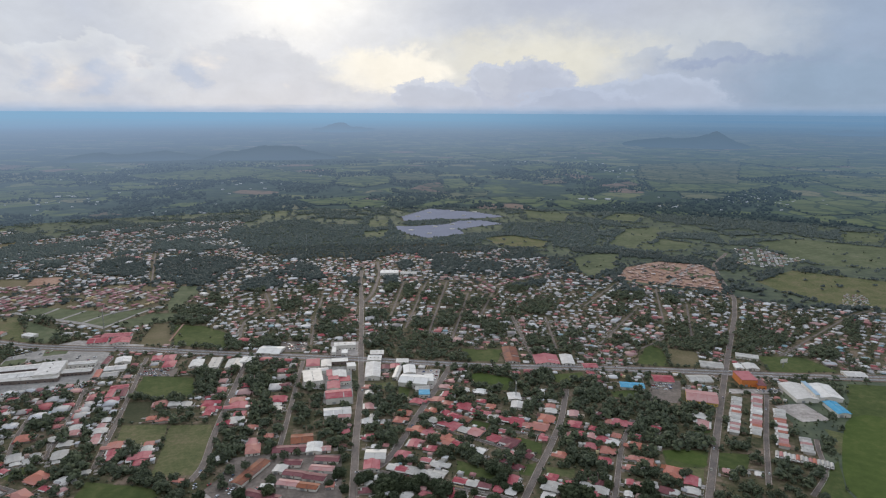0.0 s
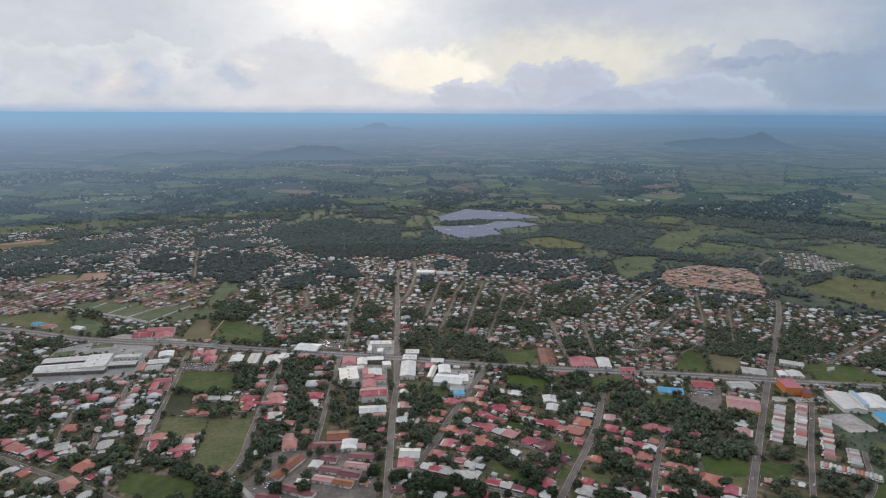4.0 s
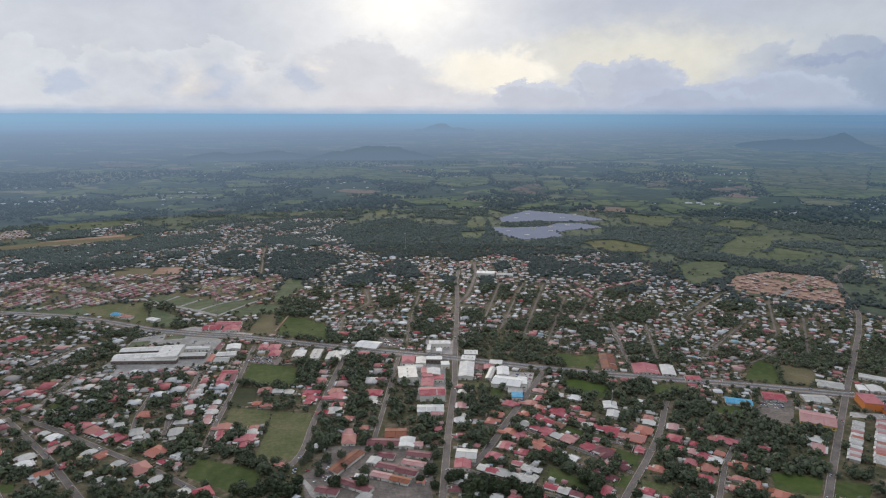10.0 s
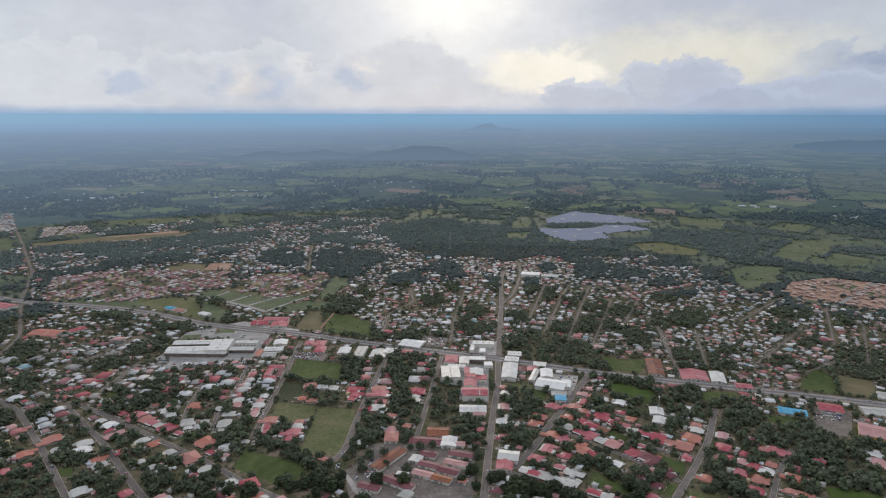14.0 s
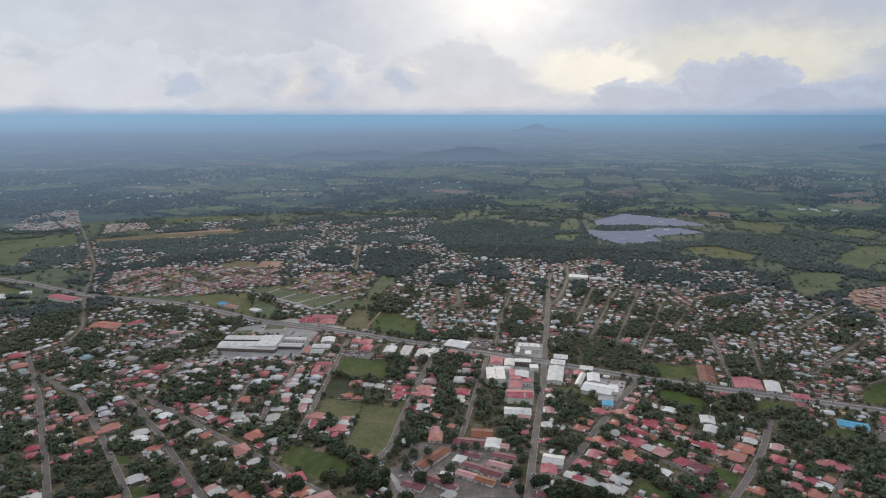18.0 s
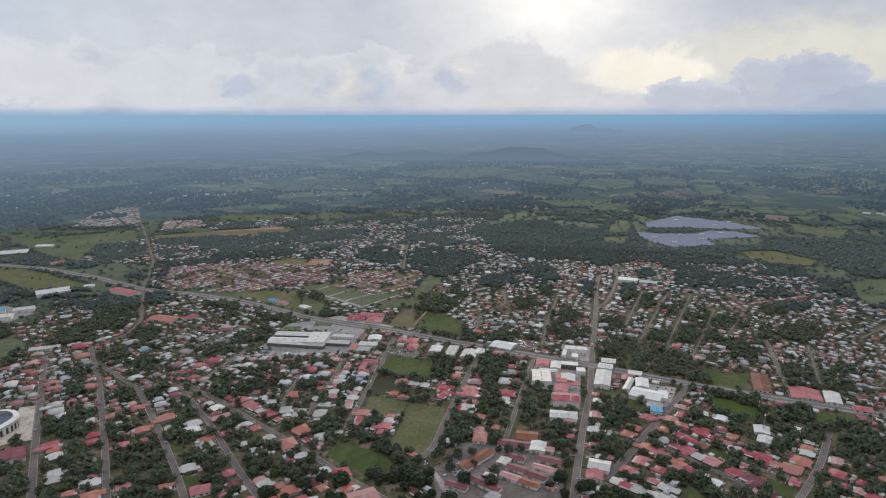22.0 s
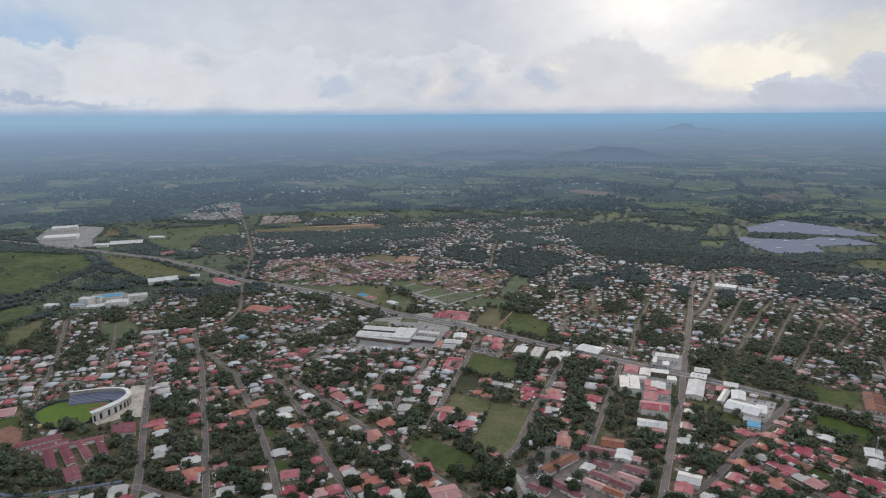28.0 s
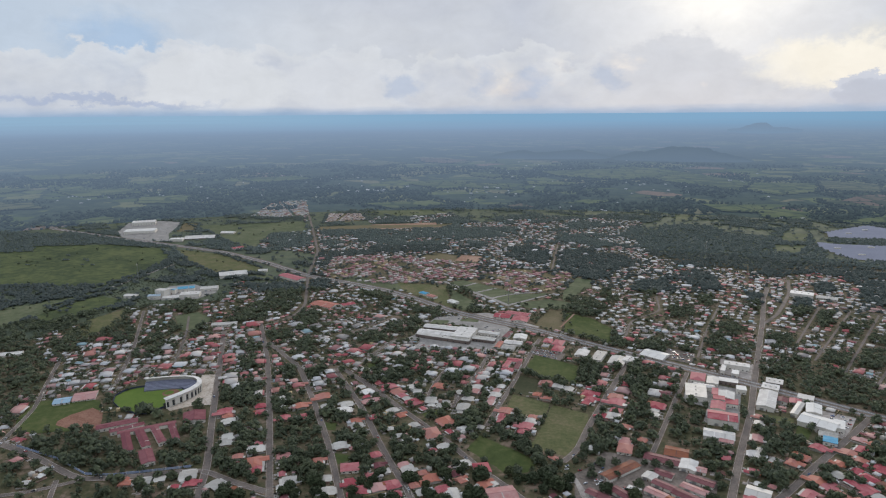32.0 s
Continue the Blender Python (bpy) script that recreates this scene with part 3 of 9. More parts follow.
def wall_shape(w, d, h, gable=0.0):
    """Walls with gable ends rising to the ridge, which runs along x."""
    v = box_verts(-w / 2, w / 2, -d / 2, d / 2, 0, h)
    f = [(0, 1, 5, 4), (2, 3, 7, 6)]
    if gable:
        v += [(-w / 2, 0, h + gable), (w / 2, 0, h + gable)]
        f += [(1, 2, 6, 9, 5), (3, 0, 4, 8, 7), (4, 5, 9, 8), (6, 7, 8, 9)]
    else:
        f += [(1, 2, 6, 5), (3, 0, 4, 7), (4, 5, 6, 7)]
    return v, f


def roof_shape(w, d, h, rise, over=0.6, hip=0.0, thick=0.18):
    """A gable roof, or a hipped one, with eaves and thickness; the ridge runs along x."""
    x, y = w / 2 + over, d / 2 + over
    low = h - rise * over / (d / 2)
    r = x - hip
    v = [(-x, -y, low), (x, -y, low), (x, y, low), (-x, y, low), (-r, 0, h + rise), (r, 0, h + rise)]
    v += [(a, b, c + thick) for a, b, c in v]
    f = [(6, 7, 11, 10), (8, 9, 10, 11), (7, 8, 11), (9, 6, 10), (0, 4, 5, 1), (2, 5, 4, 3), (1, 5, 2), (3, 4, 0), (0, 1, 7, 6), (1, 2, 8, 7), (2, 3, 9, 8), (3, 0, 6, 9)]
    if not hip:
        f = [(6, 7, 11, 10), (8, 9, 10, 11), (0, 4, 5, 1), (2, 5, 4, 3), (0, 1, 7, 6), (2, 3, 9, 8), (1, 5, 11, 7), (5, 2, 8, 11), (3, 4, 10, 9), (4, 0, 6, 10)]
    return v, f


def shed_shape(x0, x1, y0, y1, z_high, z_low, thick=0.15):
    v = [(x0, y0, z_low), (x1, y0, z_low), (x1, y1, z_high), (x0, y1, z_high)]
    v += [(a, b, c + thick) for a, b, c in v]
    return v, BOX_FACES


def merge(*shapes):
    v, f = [], []
    for sv, sf in shapes:
        f += [tuple(i + len(v) for i in face) for face in sf]
        v += list(sv)
    return v, f


# ---- the plan, as a raster of what is taken ----
CELL, X0, Y0, NX, NY = 3.0, -2500.0, 0.0, 1480, 920
taken = np.zeros((NY, NX), bool)
in_town = np.zeros((NY, NX), bool)
in_wood = np.zeros((NY, NX), bool)
no_tree = np.zeros((NY, NX), bool)
built = np.zeros((NY, NX), bool)
GX, GY = np.meshgrid(X0 + (np.arange(NX) + 0.5) * CELL, Y0 + (np.arange(NY) + 0.5) * CELL)


def inside(xs, ys, poly):
    hit = np.zeros(np.shape(xs), bool)
    for (ax, ay), (bx, by) in zip(poly, poly[1:] + poly[:1]):
        if ay != by:
            hit ^= ((ay > ys) != (by > ys)) & (xs < (bx - ax) * (ys - ay) / (by - ay) + ax)
    return hit


def window(pts, grow):
    p = np.array(pts)
    lo = ((p.min(0) - grow - (X0, Y0)) / CELL).astype(int)
    hi = ((p.max(0) + grow - (X0, Y0)) / CELL).astype(int) + 1
    return slice(max(lo[1], 0), max(hi[1], 0)), slice(max(lo[0], 0), max(hi[0], 0))


def mark(mask, poly, value=True):
    s = window(poly, 2)
    mask[s] = np.where(inside(GX[s], GY[s], poly), value, mask[s])


def mark_line(mask, pts, reach):
    for a, b in zip(pts, pts[1:]):
        s = window((a, b), reach)
        ax, ay, dx, dy = a[0], a[1], b[0] - a[0], b[1] - a[1]
        k = np.clip(((GX[s] - ax) * dx + (GY[s] - ay) * dy) / max(dx * dx + dy * dy, 1e-6), 0, 1)
        mask[s] |= np.hypot(GX[s] - ax - k * dx, GY[s] - ay - k * dy) < reach


def at(mask, x, y):
    i, j = int((y - Y0) / CELL), int((x - X0) / CELL)
    return bool(mask[i, j]) if 0 <= i < NY and 0 <= j < NX else True


def at_all(mask, x, y):
    i, j = ((y - Y0) / CELL).astype(int), ((x - X0) / CELL).astype(int)
    ok = (i >= 0) & (i < NY) & (j >= 0) & (j < NX)
    return np.where(ok, mask[i.clip(0, NY - 1), j.clip(0, NX - 1)], True)


# ---- ground, distance ----
PLAIN_R = 2300.0


def compress(far):
    """The plain goes on to the horizon; beyond 2.3 km its far reaches are drawn in, rising as seen over the land."""
    d = PLAIN_R + 2500.0 * (1 - math.exp(-(far - PLAIN_R) / 2500.0))
    return d, EYE_Z * (1 - d / far)


def ring_mesh(name, rings, material, steps=288):
    """Rings of (radius, height, true distance), with the plan in kilometres as UV."""
    v, f, plan = [], [], []
    for r, z, far in rings:
        for k in range(steps):
            a = 2 * math.pi * k / steps
            v.append((-math.sin(a) * r, math.cos(a) * r, z))
            plan.append((-math.sin(a) * far / 1000, math.cos(a) * far / 1000))
    for i in range(len(rings) - 1):
        for k in range(steps):
            f.append((i * steps + k, i * steps + (k + 1) % steps, (i + 1) * steps + (k + 1) % steps, (i + 1) * steps + k)[::-1])
    me = mesh_of(name, v, f, [material], smooth=True)
    uv = me.uv_layers.new(name="plan")
    uv.data.foreach_set("uv", np.array([plan[l.vertex_index] for l in me.loops], np.float32).ravel())
    return me


flat = mesh_of("ground", [(0, 0, 0)] + [(-math.sin(2 * math.pi * k / 96) * r, math.cos(2 * math.pi * k / 96) * r, 0) for r in (300, 900, 1700, PLAIN_R + 12) for k in range(96)],
               [(0, 1 + (k + 1) % 96, 1 + k)[::-1] for k in range(96)] + [(1 + i * 96 + k, 1 + i * 96 + (k + 1) % 96, 1 + (i + 1) * 96 + (k + 1) % 96, 1 + (i + 1) * 96 + k)[::-1]
                for i in range(3) for k in range(96)], [M["ground"]])
tagged(new("ground", flat), "green scrubby lowland plain under and around the town", "ground", kind="structure")
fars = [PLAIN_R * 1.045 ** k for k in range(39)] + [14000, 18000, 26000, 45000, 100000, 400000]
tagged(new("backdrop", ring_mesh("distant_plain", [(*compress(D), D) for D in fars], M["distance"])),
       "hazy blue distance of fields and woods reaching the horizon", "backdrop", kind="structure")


def hill(name, bearing, far, spread, height, label, seed, peaks):
    """A far ridge: bearing to the left of ahead in degrees, its foot's distance and half width in degrees, its height as seen (metres there)."""
    d, z = compress(far)
    half = math.tan(radians(spread)) * d
    v, f, plan = [], [], []
    nx, ny = 64, 9
    for j in range(ny):
        for i in range(nx):
            s, q = 2 * i / (nx - 1) - 1, j / (ny - 1)
            up_here = sum(h * math.exp(-((s - c) / w) ** 2) for c, w, h in peaks) * (1 - s ** 4)
            up_here *= 1 + 0.22 * noise.fractal((s * 4 + seed, q, 0.0), 0.7, 2.0, 5)
            v.append((s * half, q * half * 0.35, height * max(up_here, 0.0) * math.sin(math.pi * min(q * 0.9, 0.5)) - 3 + q * 6))
            # Distance overstated, most at the foot, so more haze is painted on.
            plan.append((s * half / 300 + seed, far / 1000 * (1.28 - 0.14 * min(1.0, q * 2.2))))
    for j in range(ny - 1):
        for i in range(nx - 1):
            f.append((j * nx + i, j * nx + i + 1, (j + 1) * nx + i + 1, (j + 1) * nx + i))
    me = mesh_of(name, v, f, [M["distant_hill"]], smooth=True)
    uv = me.uv_layers.new(name="plan")
    b = radians(bearing)
    swing = lambda p: (math.sin(p[0] * 0.02 - b) * p[1], math.cos(p[0] * 0.02 - b) * p[1])
    uv.data.foreach_set("uv", np.array([swing(plan[l.vertex_index]) for l in me.loops], np.float32).ravel())
    ob = new(name, me)
    ob.matrix_basis = pose(-math.sin(b) * d, math.cos(b) * d, z, 0, 0, bearing)
    return tagged(ob, label, "hill", kind="structure")


hill("hill", 7.0, 4774, 7.8, 87, "low dark wooded hill beyond the fields", 3, [(0.12, 0.4, 0.7), (-0.4, 0.4, 0.5)])
hill("hill", 18.3, 4894, 7.4, 47, "low hazy wooded rise", 5, [(-0.4, 0.3, 0.8), (0.3, 0.4, 0.9)])
hill("hill", 1.6, 11200, 6.0, 112, "hazy blue mountain with a broken crest", 9, [(-0.05, 0.5, 0.62), (-0.02, 0.1, 0.16), (0.5, 0.25, 0.22)])
hill("hill", -29.2, 6989, 9.5, 104, "lone blue hill over the plain", 14, [(0.1, 0.11, 0.35), (0.05, 0.4, 0.5), (-0.5, 0.35, 0.36)])
hill("hill", 10.0, 11784, 6.0, 62, "far pale mountain under the clouds", 18, [(0.1, 0.5, 0.7)])
hill("hill", -21.8, 12936, 10.6, 101, "far pale blue mountains", 22, [(0.2, 0.5, 0.8), (-0.5, 0.3, 0.6)])
hill("hill", -39.7, 12145, 9.1, 109, "far blue mountains under the clouds", 27, [(0.1, 0.6, 0.9), (-0.5, 0.3, 0.5)])
hill("hill", 62.5, 11444, 10.3, 56, "far pale hills at the horizon", 31, [(0.1, 0.5, 0.5), (-0.5, 0.3, 0.7)])

# ---- the far plain: fields, woods, villages ----


def far_place(x, y, z=0.0):
    """Where a place of the far plain lies once drawn in, and its scale there."""
    D = max(math.hypot(x, y), PLAIN_R)
    d, rise = compress(D)
    k = d / math.hypot(x, y)
    return x * k, y * k, rise + z * k, k


def with_plan(me, plan):
    uv = me.uv_layers.new(name="plan")
    idx = np.empty(len(me.loops), np.int32)
    me.loops.foreach_get("vertex_index", idx)
    uv.data.foreach_set("uv", (np.asarray(plan, np.float32) / 1000)[idx].ravel())
    return me


FAR_FIELDS = []


def far_field(kind, poly, label):
    """A field of the far plain, lying on its swell."""
    fine = []
    poly = [p if math.hypot(*p) > 2312 else (p[0] * 2312 / math.hypot(*p), p[1] * 2312 / math.hypot(*p)) for p in poly]
    for (ax, ay), (bx, by) in zip(poly, poly[1:] + poly[:1]):
        steps = max(2, int(math.dist((ax, ay), (bx, by)) / 60))
        for k in range(steps):
            x, y = ax + (bx - ax) * k / steps, ay + (by - ay) * k / steps
            fine.append((x + 22 * noise.noise((x * 0.006, y * 0.006, 3.0)), y + 22 * noise.noise((x * 0.006, y * 0.006, 7.0))))
    cx, cy = sum(p[0] for p in fine) / len(fine), sum(p[1] for p in fine) / len(fine)
    rings = [[(cx + (x - cx) * k, cy + (y - cy) * k) for x, y in fine] for k in (1.0, 0.75, 0.5, 0.25)]
    plan = [p for r in rings for p in r] + [(cx, cy)]
    n = len(fine)
    faces = [(i * n + j, i * n + (j + 1) % n, (i + 1) * n + (j + 1) % n, (i + 1) * n + j) for i in range(3) for j in range(n)]
    faces += [(3 * n + j, 3 * n + (j + 1) % n, 4 * n) for j in range(n)]
    if sum(a[0] * b[1] - b[0] * a[1] for a, b in zip(fine, fine[1:] + fine[:1])) < 0:
        faces = [f[::-1] for f in faces]
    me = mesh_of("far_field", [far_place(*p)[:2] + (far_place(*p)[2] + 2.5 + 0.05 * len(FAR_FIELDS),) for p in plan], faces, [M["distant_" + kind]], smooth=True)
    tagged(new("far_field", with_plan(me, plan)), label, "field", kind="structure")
    FAR_FIELDS.append(poly)


far_field("green", [(1512, 1897), (1836, 2012), (1888, 1775), (1671, 1564), (1550, 1689)], "far green pasture on the plain")
far_field("green", [(1598, 2324), (2002, 2464), (2048, 2252), (1857, 2037), (1541, 1989)], "far green pasture on the plain")
far_field("green", [(-88, 2604), (112, 2486), (82, 2279), (-38, 2262)], "far green pasture on the plain")
far_field("green", [(162, 2271), (341, 2533), (448, 2490), (246, 2292)], "far green pasture on the plain")
far_field("tan", [(156, 2899), (331, 2842), (336, 2679), (162, 2772)], "far dry yellowish field on the plain")
far_field("green", [(514, 2589), (739, 2534), (670, 2373), (525, 2417)], "far green pasture on the plain")
far_field("green", [(710, 2434), (972, 2514), (977, 2346), (733, 2220)], "far green pasture on the plain")
far_field("green", [(-713, 2350), (-673, 2491), (-561, 2544), (-609, 2397)], "far green pasture on the plain")
far_field("green", [(-1416, 2843), (-1166, 2881), (-1083, 2724), (-1331, 2710)], "far green pasture on the plain")
far_field("green", [(-2077, 1145), (-2043, 1371), (-1903, 1397), (-1776, 1223)], "far green pasture on the plain")
far_field("tan", [(-2626, 1166), (-2440, 1437), (-2796, 1447), (-2974, 1328)], "far dry yellowish field on the plain")
far_field("green", [(-896, 4126), (-690, 4113), (-455, 3861), (-113, 3435), (-155, 3062), (-445, 3288), (-726, 3603), (-846, 3611)], "far green pasture on the plain")
far_field("green", [(-113, 3435), (161, 3542), (142, 3138), (4, 2956), (-130, 3108)], "far green pasture on the plain")
far_field("tan", [(167, 3676), (418, 3590), (390, 3226), (175, 3242)], "far dry yellowish field on the plain")
far_field("earth", [(276, 3028), (375, 3173), (409, 2924), (365, 2715), (204, 2852)], "far bare reddish field on the plain")
far_field("green", [(417, 3280), (537, 3329), (511, 2962), (370, 2755)], "far green pasture on the plain")
far_field("tan", [(365, 2715), (551, 2781), (518, 2589), (368, 2566)], "far dry yellowish field on the plain")
far_field("green", [(960, 4102), (1237, 4274), (1243, 3912), (968, 3695)], "far green pasture on the plain")
far_field("green", [(1827, 4051), (2408, 4311), (2641, 4003), (2665, 3438), (2097, 3217), (1786, 3429), (1533, 3318)], "far green pasture on the plain")
far_field("tan", [(1682, 3724), (1968, 3785), (1950, 3418), (1575, 3138), (1476, 3262)], "far dry yellowish field on the plain")
far_field("green", [(1456, 3147), (1940, 3228), (2038, 2892), (1629, 2611), (1315, 2720)], "far green pasture on the plain")
far_field("green", [(2722, 4402), (3490, 4852), (3776, 4581), (3275, 3966), (2738, 3907)], "far green pasture on the plain")
far_field("green", [(2424, 3255), (2853, 3162), (3060, 2917), (2621, 2489), (2237, 2688)], "far green pasture on the plain")
far_field("tan", [(1397, 2671), (1581, 2575), (1454, 2403), (1309, 2450)], "far dry yellowish field on the plain")
far_field("earth", [(1142, 2961), (1344, 3100), (1363, 2944), (1143, 2821)], "far bare reddish field on the plain")
far_field("earth", [(911, 3187), (1048, 3292), (1008, 3073), (881, 3031)], "far bare reddish field on the plain")
far_field("green", [(890, 5240), (1290, 5529), (1466, 5076), (1016, 4715)], "far green pasture on the plain")
far_field("green", [(1860, 6452), (2262, 6230), (1849, 5676), (1636, 5859)], "far green pasture on the plain")
far_field("green", [(-1429, 2826), (-1236, 2886), (-1072, 2723), (-1271, 2671)], "far green pasture on the plain")
far_field("tan", [(-2212, 4289), (-1971, 4191), (-1923, 3956), (-2048, 3964)], "far dry yellowish field on the plain")
far_field("green", [(-1620, 3429), (-1330, 3301), (-1347, 3154), (-1522, 3215)], "far green pasture on the plain")
far_field("green", [(-1134, 3046), (-886, 3118), (-873, 2981), (-1063, 2912)], "far green pasture on the plain")
far_field("green", [(-262, 2551), (-66, 2602), (2, 2432), (-164, 2386)], "far green pasture on the plain")
far_field("green", [(-2932, 1762), (-2764, 1986), (-2505, 1910), (-2635, 1677)], "far green pasture on the plain")
far_field("green", [(-2388, 1790), (-2250, 1937), (-2065, 1748), (-2223, 1639)], "far green pasture on the plain")
far_field("green", [(-3905, 2162), (-3535, 2477), (-3277, 2225), (-3569, 2031)], "far green pasture on the plain")
far_field("green", [(-1627, 2710), (-1418, 2919), (-1182, 2800), (-1362, 2568)], "far green pasture on the plain")
far_field("green", [(-1413, 2014), (-1223, 2209), (-1084, 2133), (-1217, 1944)], "far green pasture on the plain")
far_field("tan", [(-2747, 3656), (-2710, 4028), (-2302, 3840), (-2360, 3505)], "far dry yellowish field on the plain")
far_field("earth", [(-2517, 4371), (-2042, 4299), (-2011, 3960), (-2244, 3976)], "far bare reddish field on the plain")
far_field("green", [(-1241, 3624), (-916, 3931), (-494, 3717), (-707, 3293), (-1094, 3385)], "far green pasture on the plain")
far_field("green", [(-2582, 2531), (-2426, 2806), (-2186, 2705), (-2343, 2450)], "far green pasture on the plain")
far_field("green", [(-3710, 1668), (-3125, 1773), (-3085, 1601), (-3376, 1514)], "far green pasture on the plain")
far_field("tan", [(-2784, 1277), (-2632, 1486), (-2429, 1410), (-2619, 1199)], "far dry yellowish field on the plain")
far_field("earth", [(-893, 2188), (-864, 2269), (-776, 2211), (-830, 2124)], "far bare reddish field on the plain")

far_field("tan", [(1882, 4146), (2234, 4241), (2700, 4300), (1853, 2950), (1480, 3000), (1500, 3359)], "far dry yellowish field on the plain")

# ---- streets ----
LINES = []


def strip(pts, width, z, grain=12.0):
    """A ribbon along the line, its corners rounded by its own points."""
    fine = [Vector((*pts[0], 0))]
    for a, b in zip(pts, pts[1:]):
        steps = max(1, round(math.dist(a, b) / grain))
        fine += [Vector((a[0] + (b[0] - a[0]) * k / steps, a[1] + (b[1] - a[1]) * k / steps, 0)) for k in range(1, steps + 1)]
    for _ in range(3):
        fine = [fine[0]] + [(fine[i - 1] + fine[i] * 2 + fine[i + 1]) / 4 for i in range(1, len(fine) - 1)] + [fine[-1]]
    v, f = [], []
    for i, p in enumerate(fine):
        way = (fine[min(i + 1, len(fine) - 1)] - fine[max(i - 1, 0)]).normalized()
        side = Vector((-way.y, way.x, 0)) * width / 2
        wob = 1 + 0.06 * noise.noise((p.x * 0.03, p.y * 0.03, width))
        for q in (p - side * wob, p + side * wob):
            v += [(q.x, q.y, z), (q.x, q.y, z - 0.1)]
    for i in range(len(fine) - 1):
        a, b = 4 * i, 4 * i + 4
        f += [(a, b, b + 2, a + 2)[::-1], (a, a + 1, b + 1, b), (a + 2, b + 2, b + 3, a + 3)]
    return v, f


def street(kind, width, pts):
    n = len(LINES)
    v, f = strip(pts, width + (7.0 if kind == "highway" else 2.6 if min(math.hypot(*p) for p in pts) < 850 else 0.8), 0.30)
    tagged(new("road_verge", mesh_of("verge", v, f, [M["verge"]])), "worn grass and bare earth beside a street", "verge", kind="structure")
    if kind == "highway":
        for side in (-1, 1):
            shifted = []
            for i, p in enumerate(pts):
                a, b = pts[max(i - 1, 0)], pts[min(i + 1, len(pts) - 1)]
                l = math.dist(a, b)
                shifted.append((p[0] - side * (b[1] - a[1]) / l * 4.8, p[1] + side * (b[0] - a[0]) / l * 4.8))
            v, f = strip(shifted, 6.8, 0.44)
            road = tagged(new("road", mesh_of("highway", v, f, [M["highway"]])), "grey asphalt carriageway of the highway", "road", kind="structure")
            v, f = strip(shifted, 0.2, 0.54)
            part("lane_line", mesh_of("lane_line", v, f, [M["paint"]]), road, "white lane line")
    else:
        v, f = strip(pts, width, 0.36 + 0.006 * (n % 9))
        label = "bare earth track" if kind == "dirt" else "pale concrete road of a new estate" if kind == "lot" else "worn grey asphalt street between houses"
        road = tagged(new("road", mesh_of("road", v, f, [M[kind]])), label, "road", kind="structure")
        if kind != "dirt" and min(math.hypot(*p) for p in pts) < 900:
            for side in (-1, 1):
                beside = []
                for i, p in enumerate(pts):
                    a, b = pts[max(i - 1, 0)], pts[min(i + 1, len(pts) - 1)]
                    l, away = math.dist(a, b), side * (width / 2 + 0.6)
                    beside.append((p[0] - (b[1] - a[1]) / l * away, p[1] + (b[0] - a[0]) / l * away))
                v, f = strip(beside, 0.4, 0.46)
                part("sidewalk", mesh_of("sidewalk", v, f, [M["concrete"]]), road, "pale concrete sidewalk")
    LINES.append((width, pts))
    mark_line(taken, pts, width / 2 + 3.0)


street("highway", 16, [(-2253, 1156), (-2121, 1170), (-1868, 1158), (-1637, 1150), (-1437, 1149), (-1222, 1142), (-1055, 1104), (-881, 1046), (-762, 1037), (-671, 1024), (-578, 996), (-488, 959), (-394, 939), (-332, 932), (-255, 912), (-172, 892), (-91, 874), (-4, 855), (112, 823), (196, 804), (302, 787), (384, 772), (479, 751), (563, 730), (682, 707), (808, 682)])
street("asphalt", 5.7, [(-13, 462), (-13, 523), (-10, 652), (-4, 772), (-5, 849), (-4, 941), (-3, 1156), (-6, 1279), (-1, 1375)])
street("asphalt", 5.6, [(-2, 1120), (19, 1192), (37, 1346), (35, 1454)])
street("asphalt", 5.6, [(115, 811), (87, 741), (56, 668), (31, 602), (10, 564), (-11, 562)])
street("asphalt", 5.0, [(10, 563), (27, 555), (68, 535), (108, 515), (153, 488)])
street("asphalt", 5.0, [(252, 725), (220, 645), (192, 592), (168, 551), (138, 498), (113, 447)])
street("asphalt", 3.6, [(56, 664), (109, 619), (146, 590), (170, 563)])
street("asphalt", 3.1, [(158, 626), (202, 606)])
street("asphalt", 5.7, [(272, 428), (308, 485), (357, 561), (420, 658), (481, 751), (550, 854), (636, 983), (695, 1080), (750, 1222), (804, 1345), (903, 1457)])
street("asphalt", 3.6, [(494, 680), (424, 576), (373, 495)])
street("asphalt", 3.6, [(301, 636), (265, 583), (245, 541), (219, 488)])
street("asphalt", 3.6, [(-304, 894), (-286, 771), (-274, 683), (-268, 634), (-263, 600)])
street("asphalt", 5.0, [(-163, 867), (-163, 726), (-162, 645), (-158, 589), (-165, 566)])
street("asphalt", 3.6, [(-347, 798), (-329, 703), (-321, 638)])
street("asphalt", 3.6, [(-85, 858), (-87, 748), (-88, 661), (-89, 625)])
street("asphalt", 3.1, [(-379, 729), (-367, 663), (-355, 631)])
street("asphalt", 3.1, [(478, 570), (457, 538), (449, 512), (403, 475)])
street("asphalt", 5.6, [(-769, 702), (-646, 574), (-551, 475), (-472, 395), (-438, 350), (-398, 309)])
street("asphalt", 5.0, [(-744, 758), (-614, 634), (-492, 505), (-383, 386), (-340, 340)])
street("asphalt", 5.0, [(-669, 694), (-561, 639), (-463, 552), (-392, 485), (-320, 410), (-279, 370)])
street("asphalt", 5.0, [(-515, 657), (-415, 577), (-334, 501), (-276, 452), (-224, 399)])
street("asphalt", 5.0, [(-515, 666), (-445, 634), (-359, 588), (-288, 551), (-233, 517), (-179, 490), (-123, 451)])
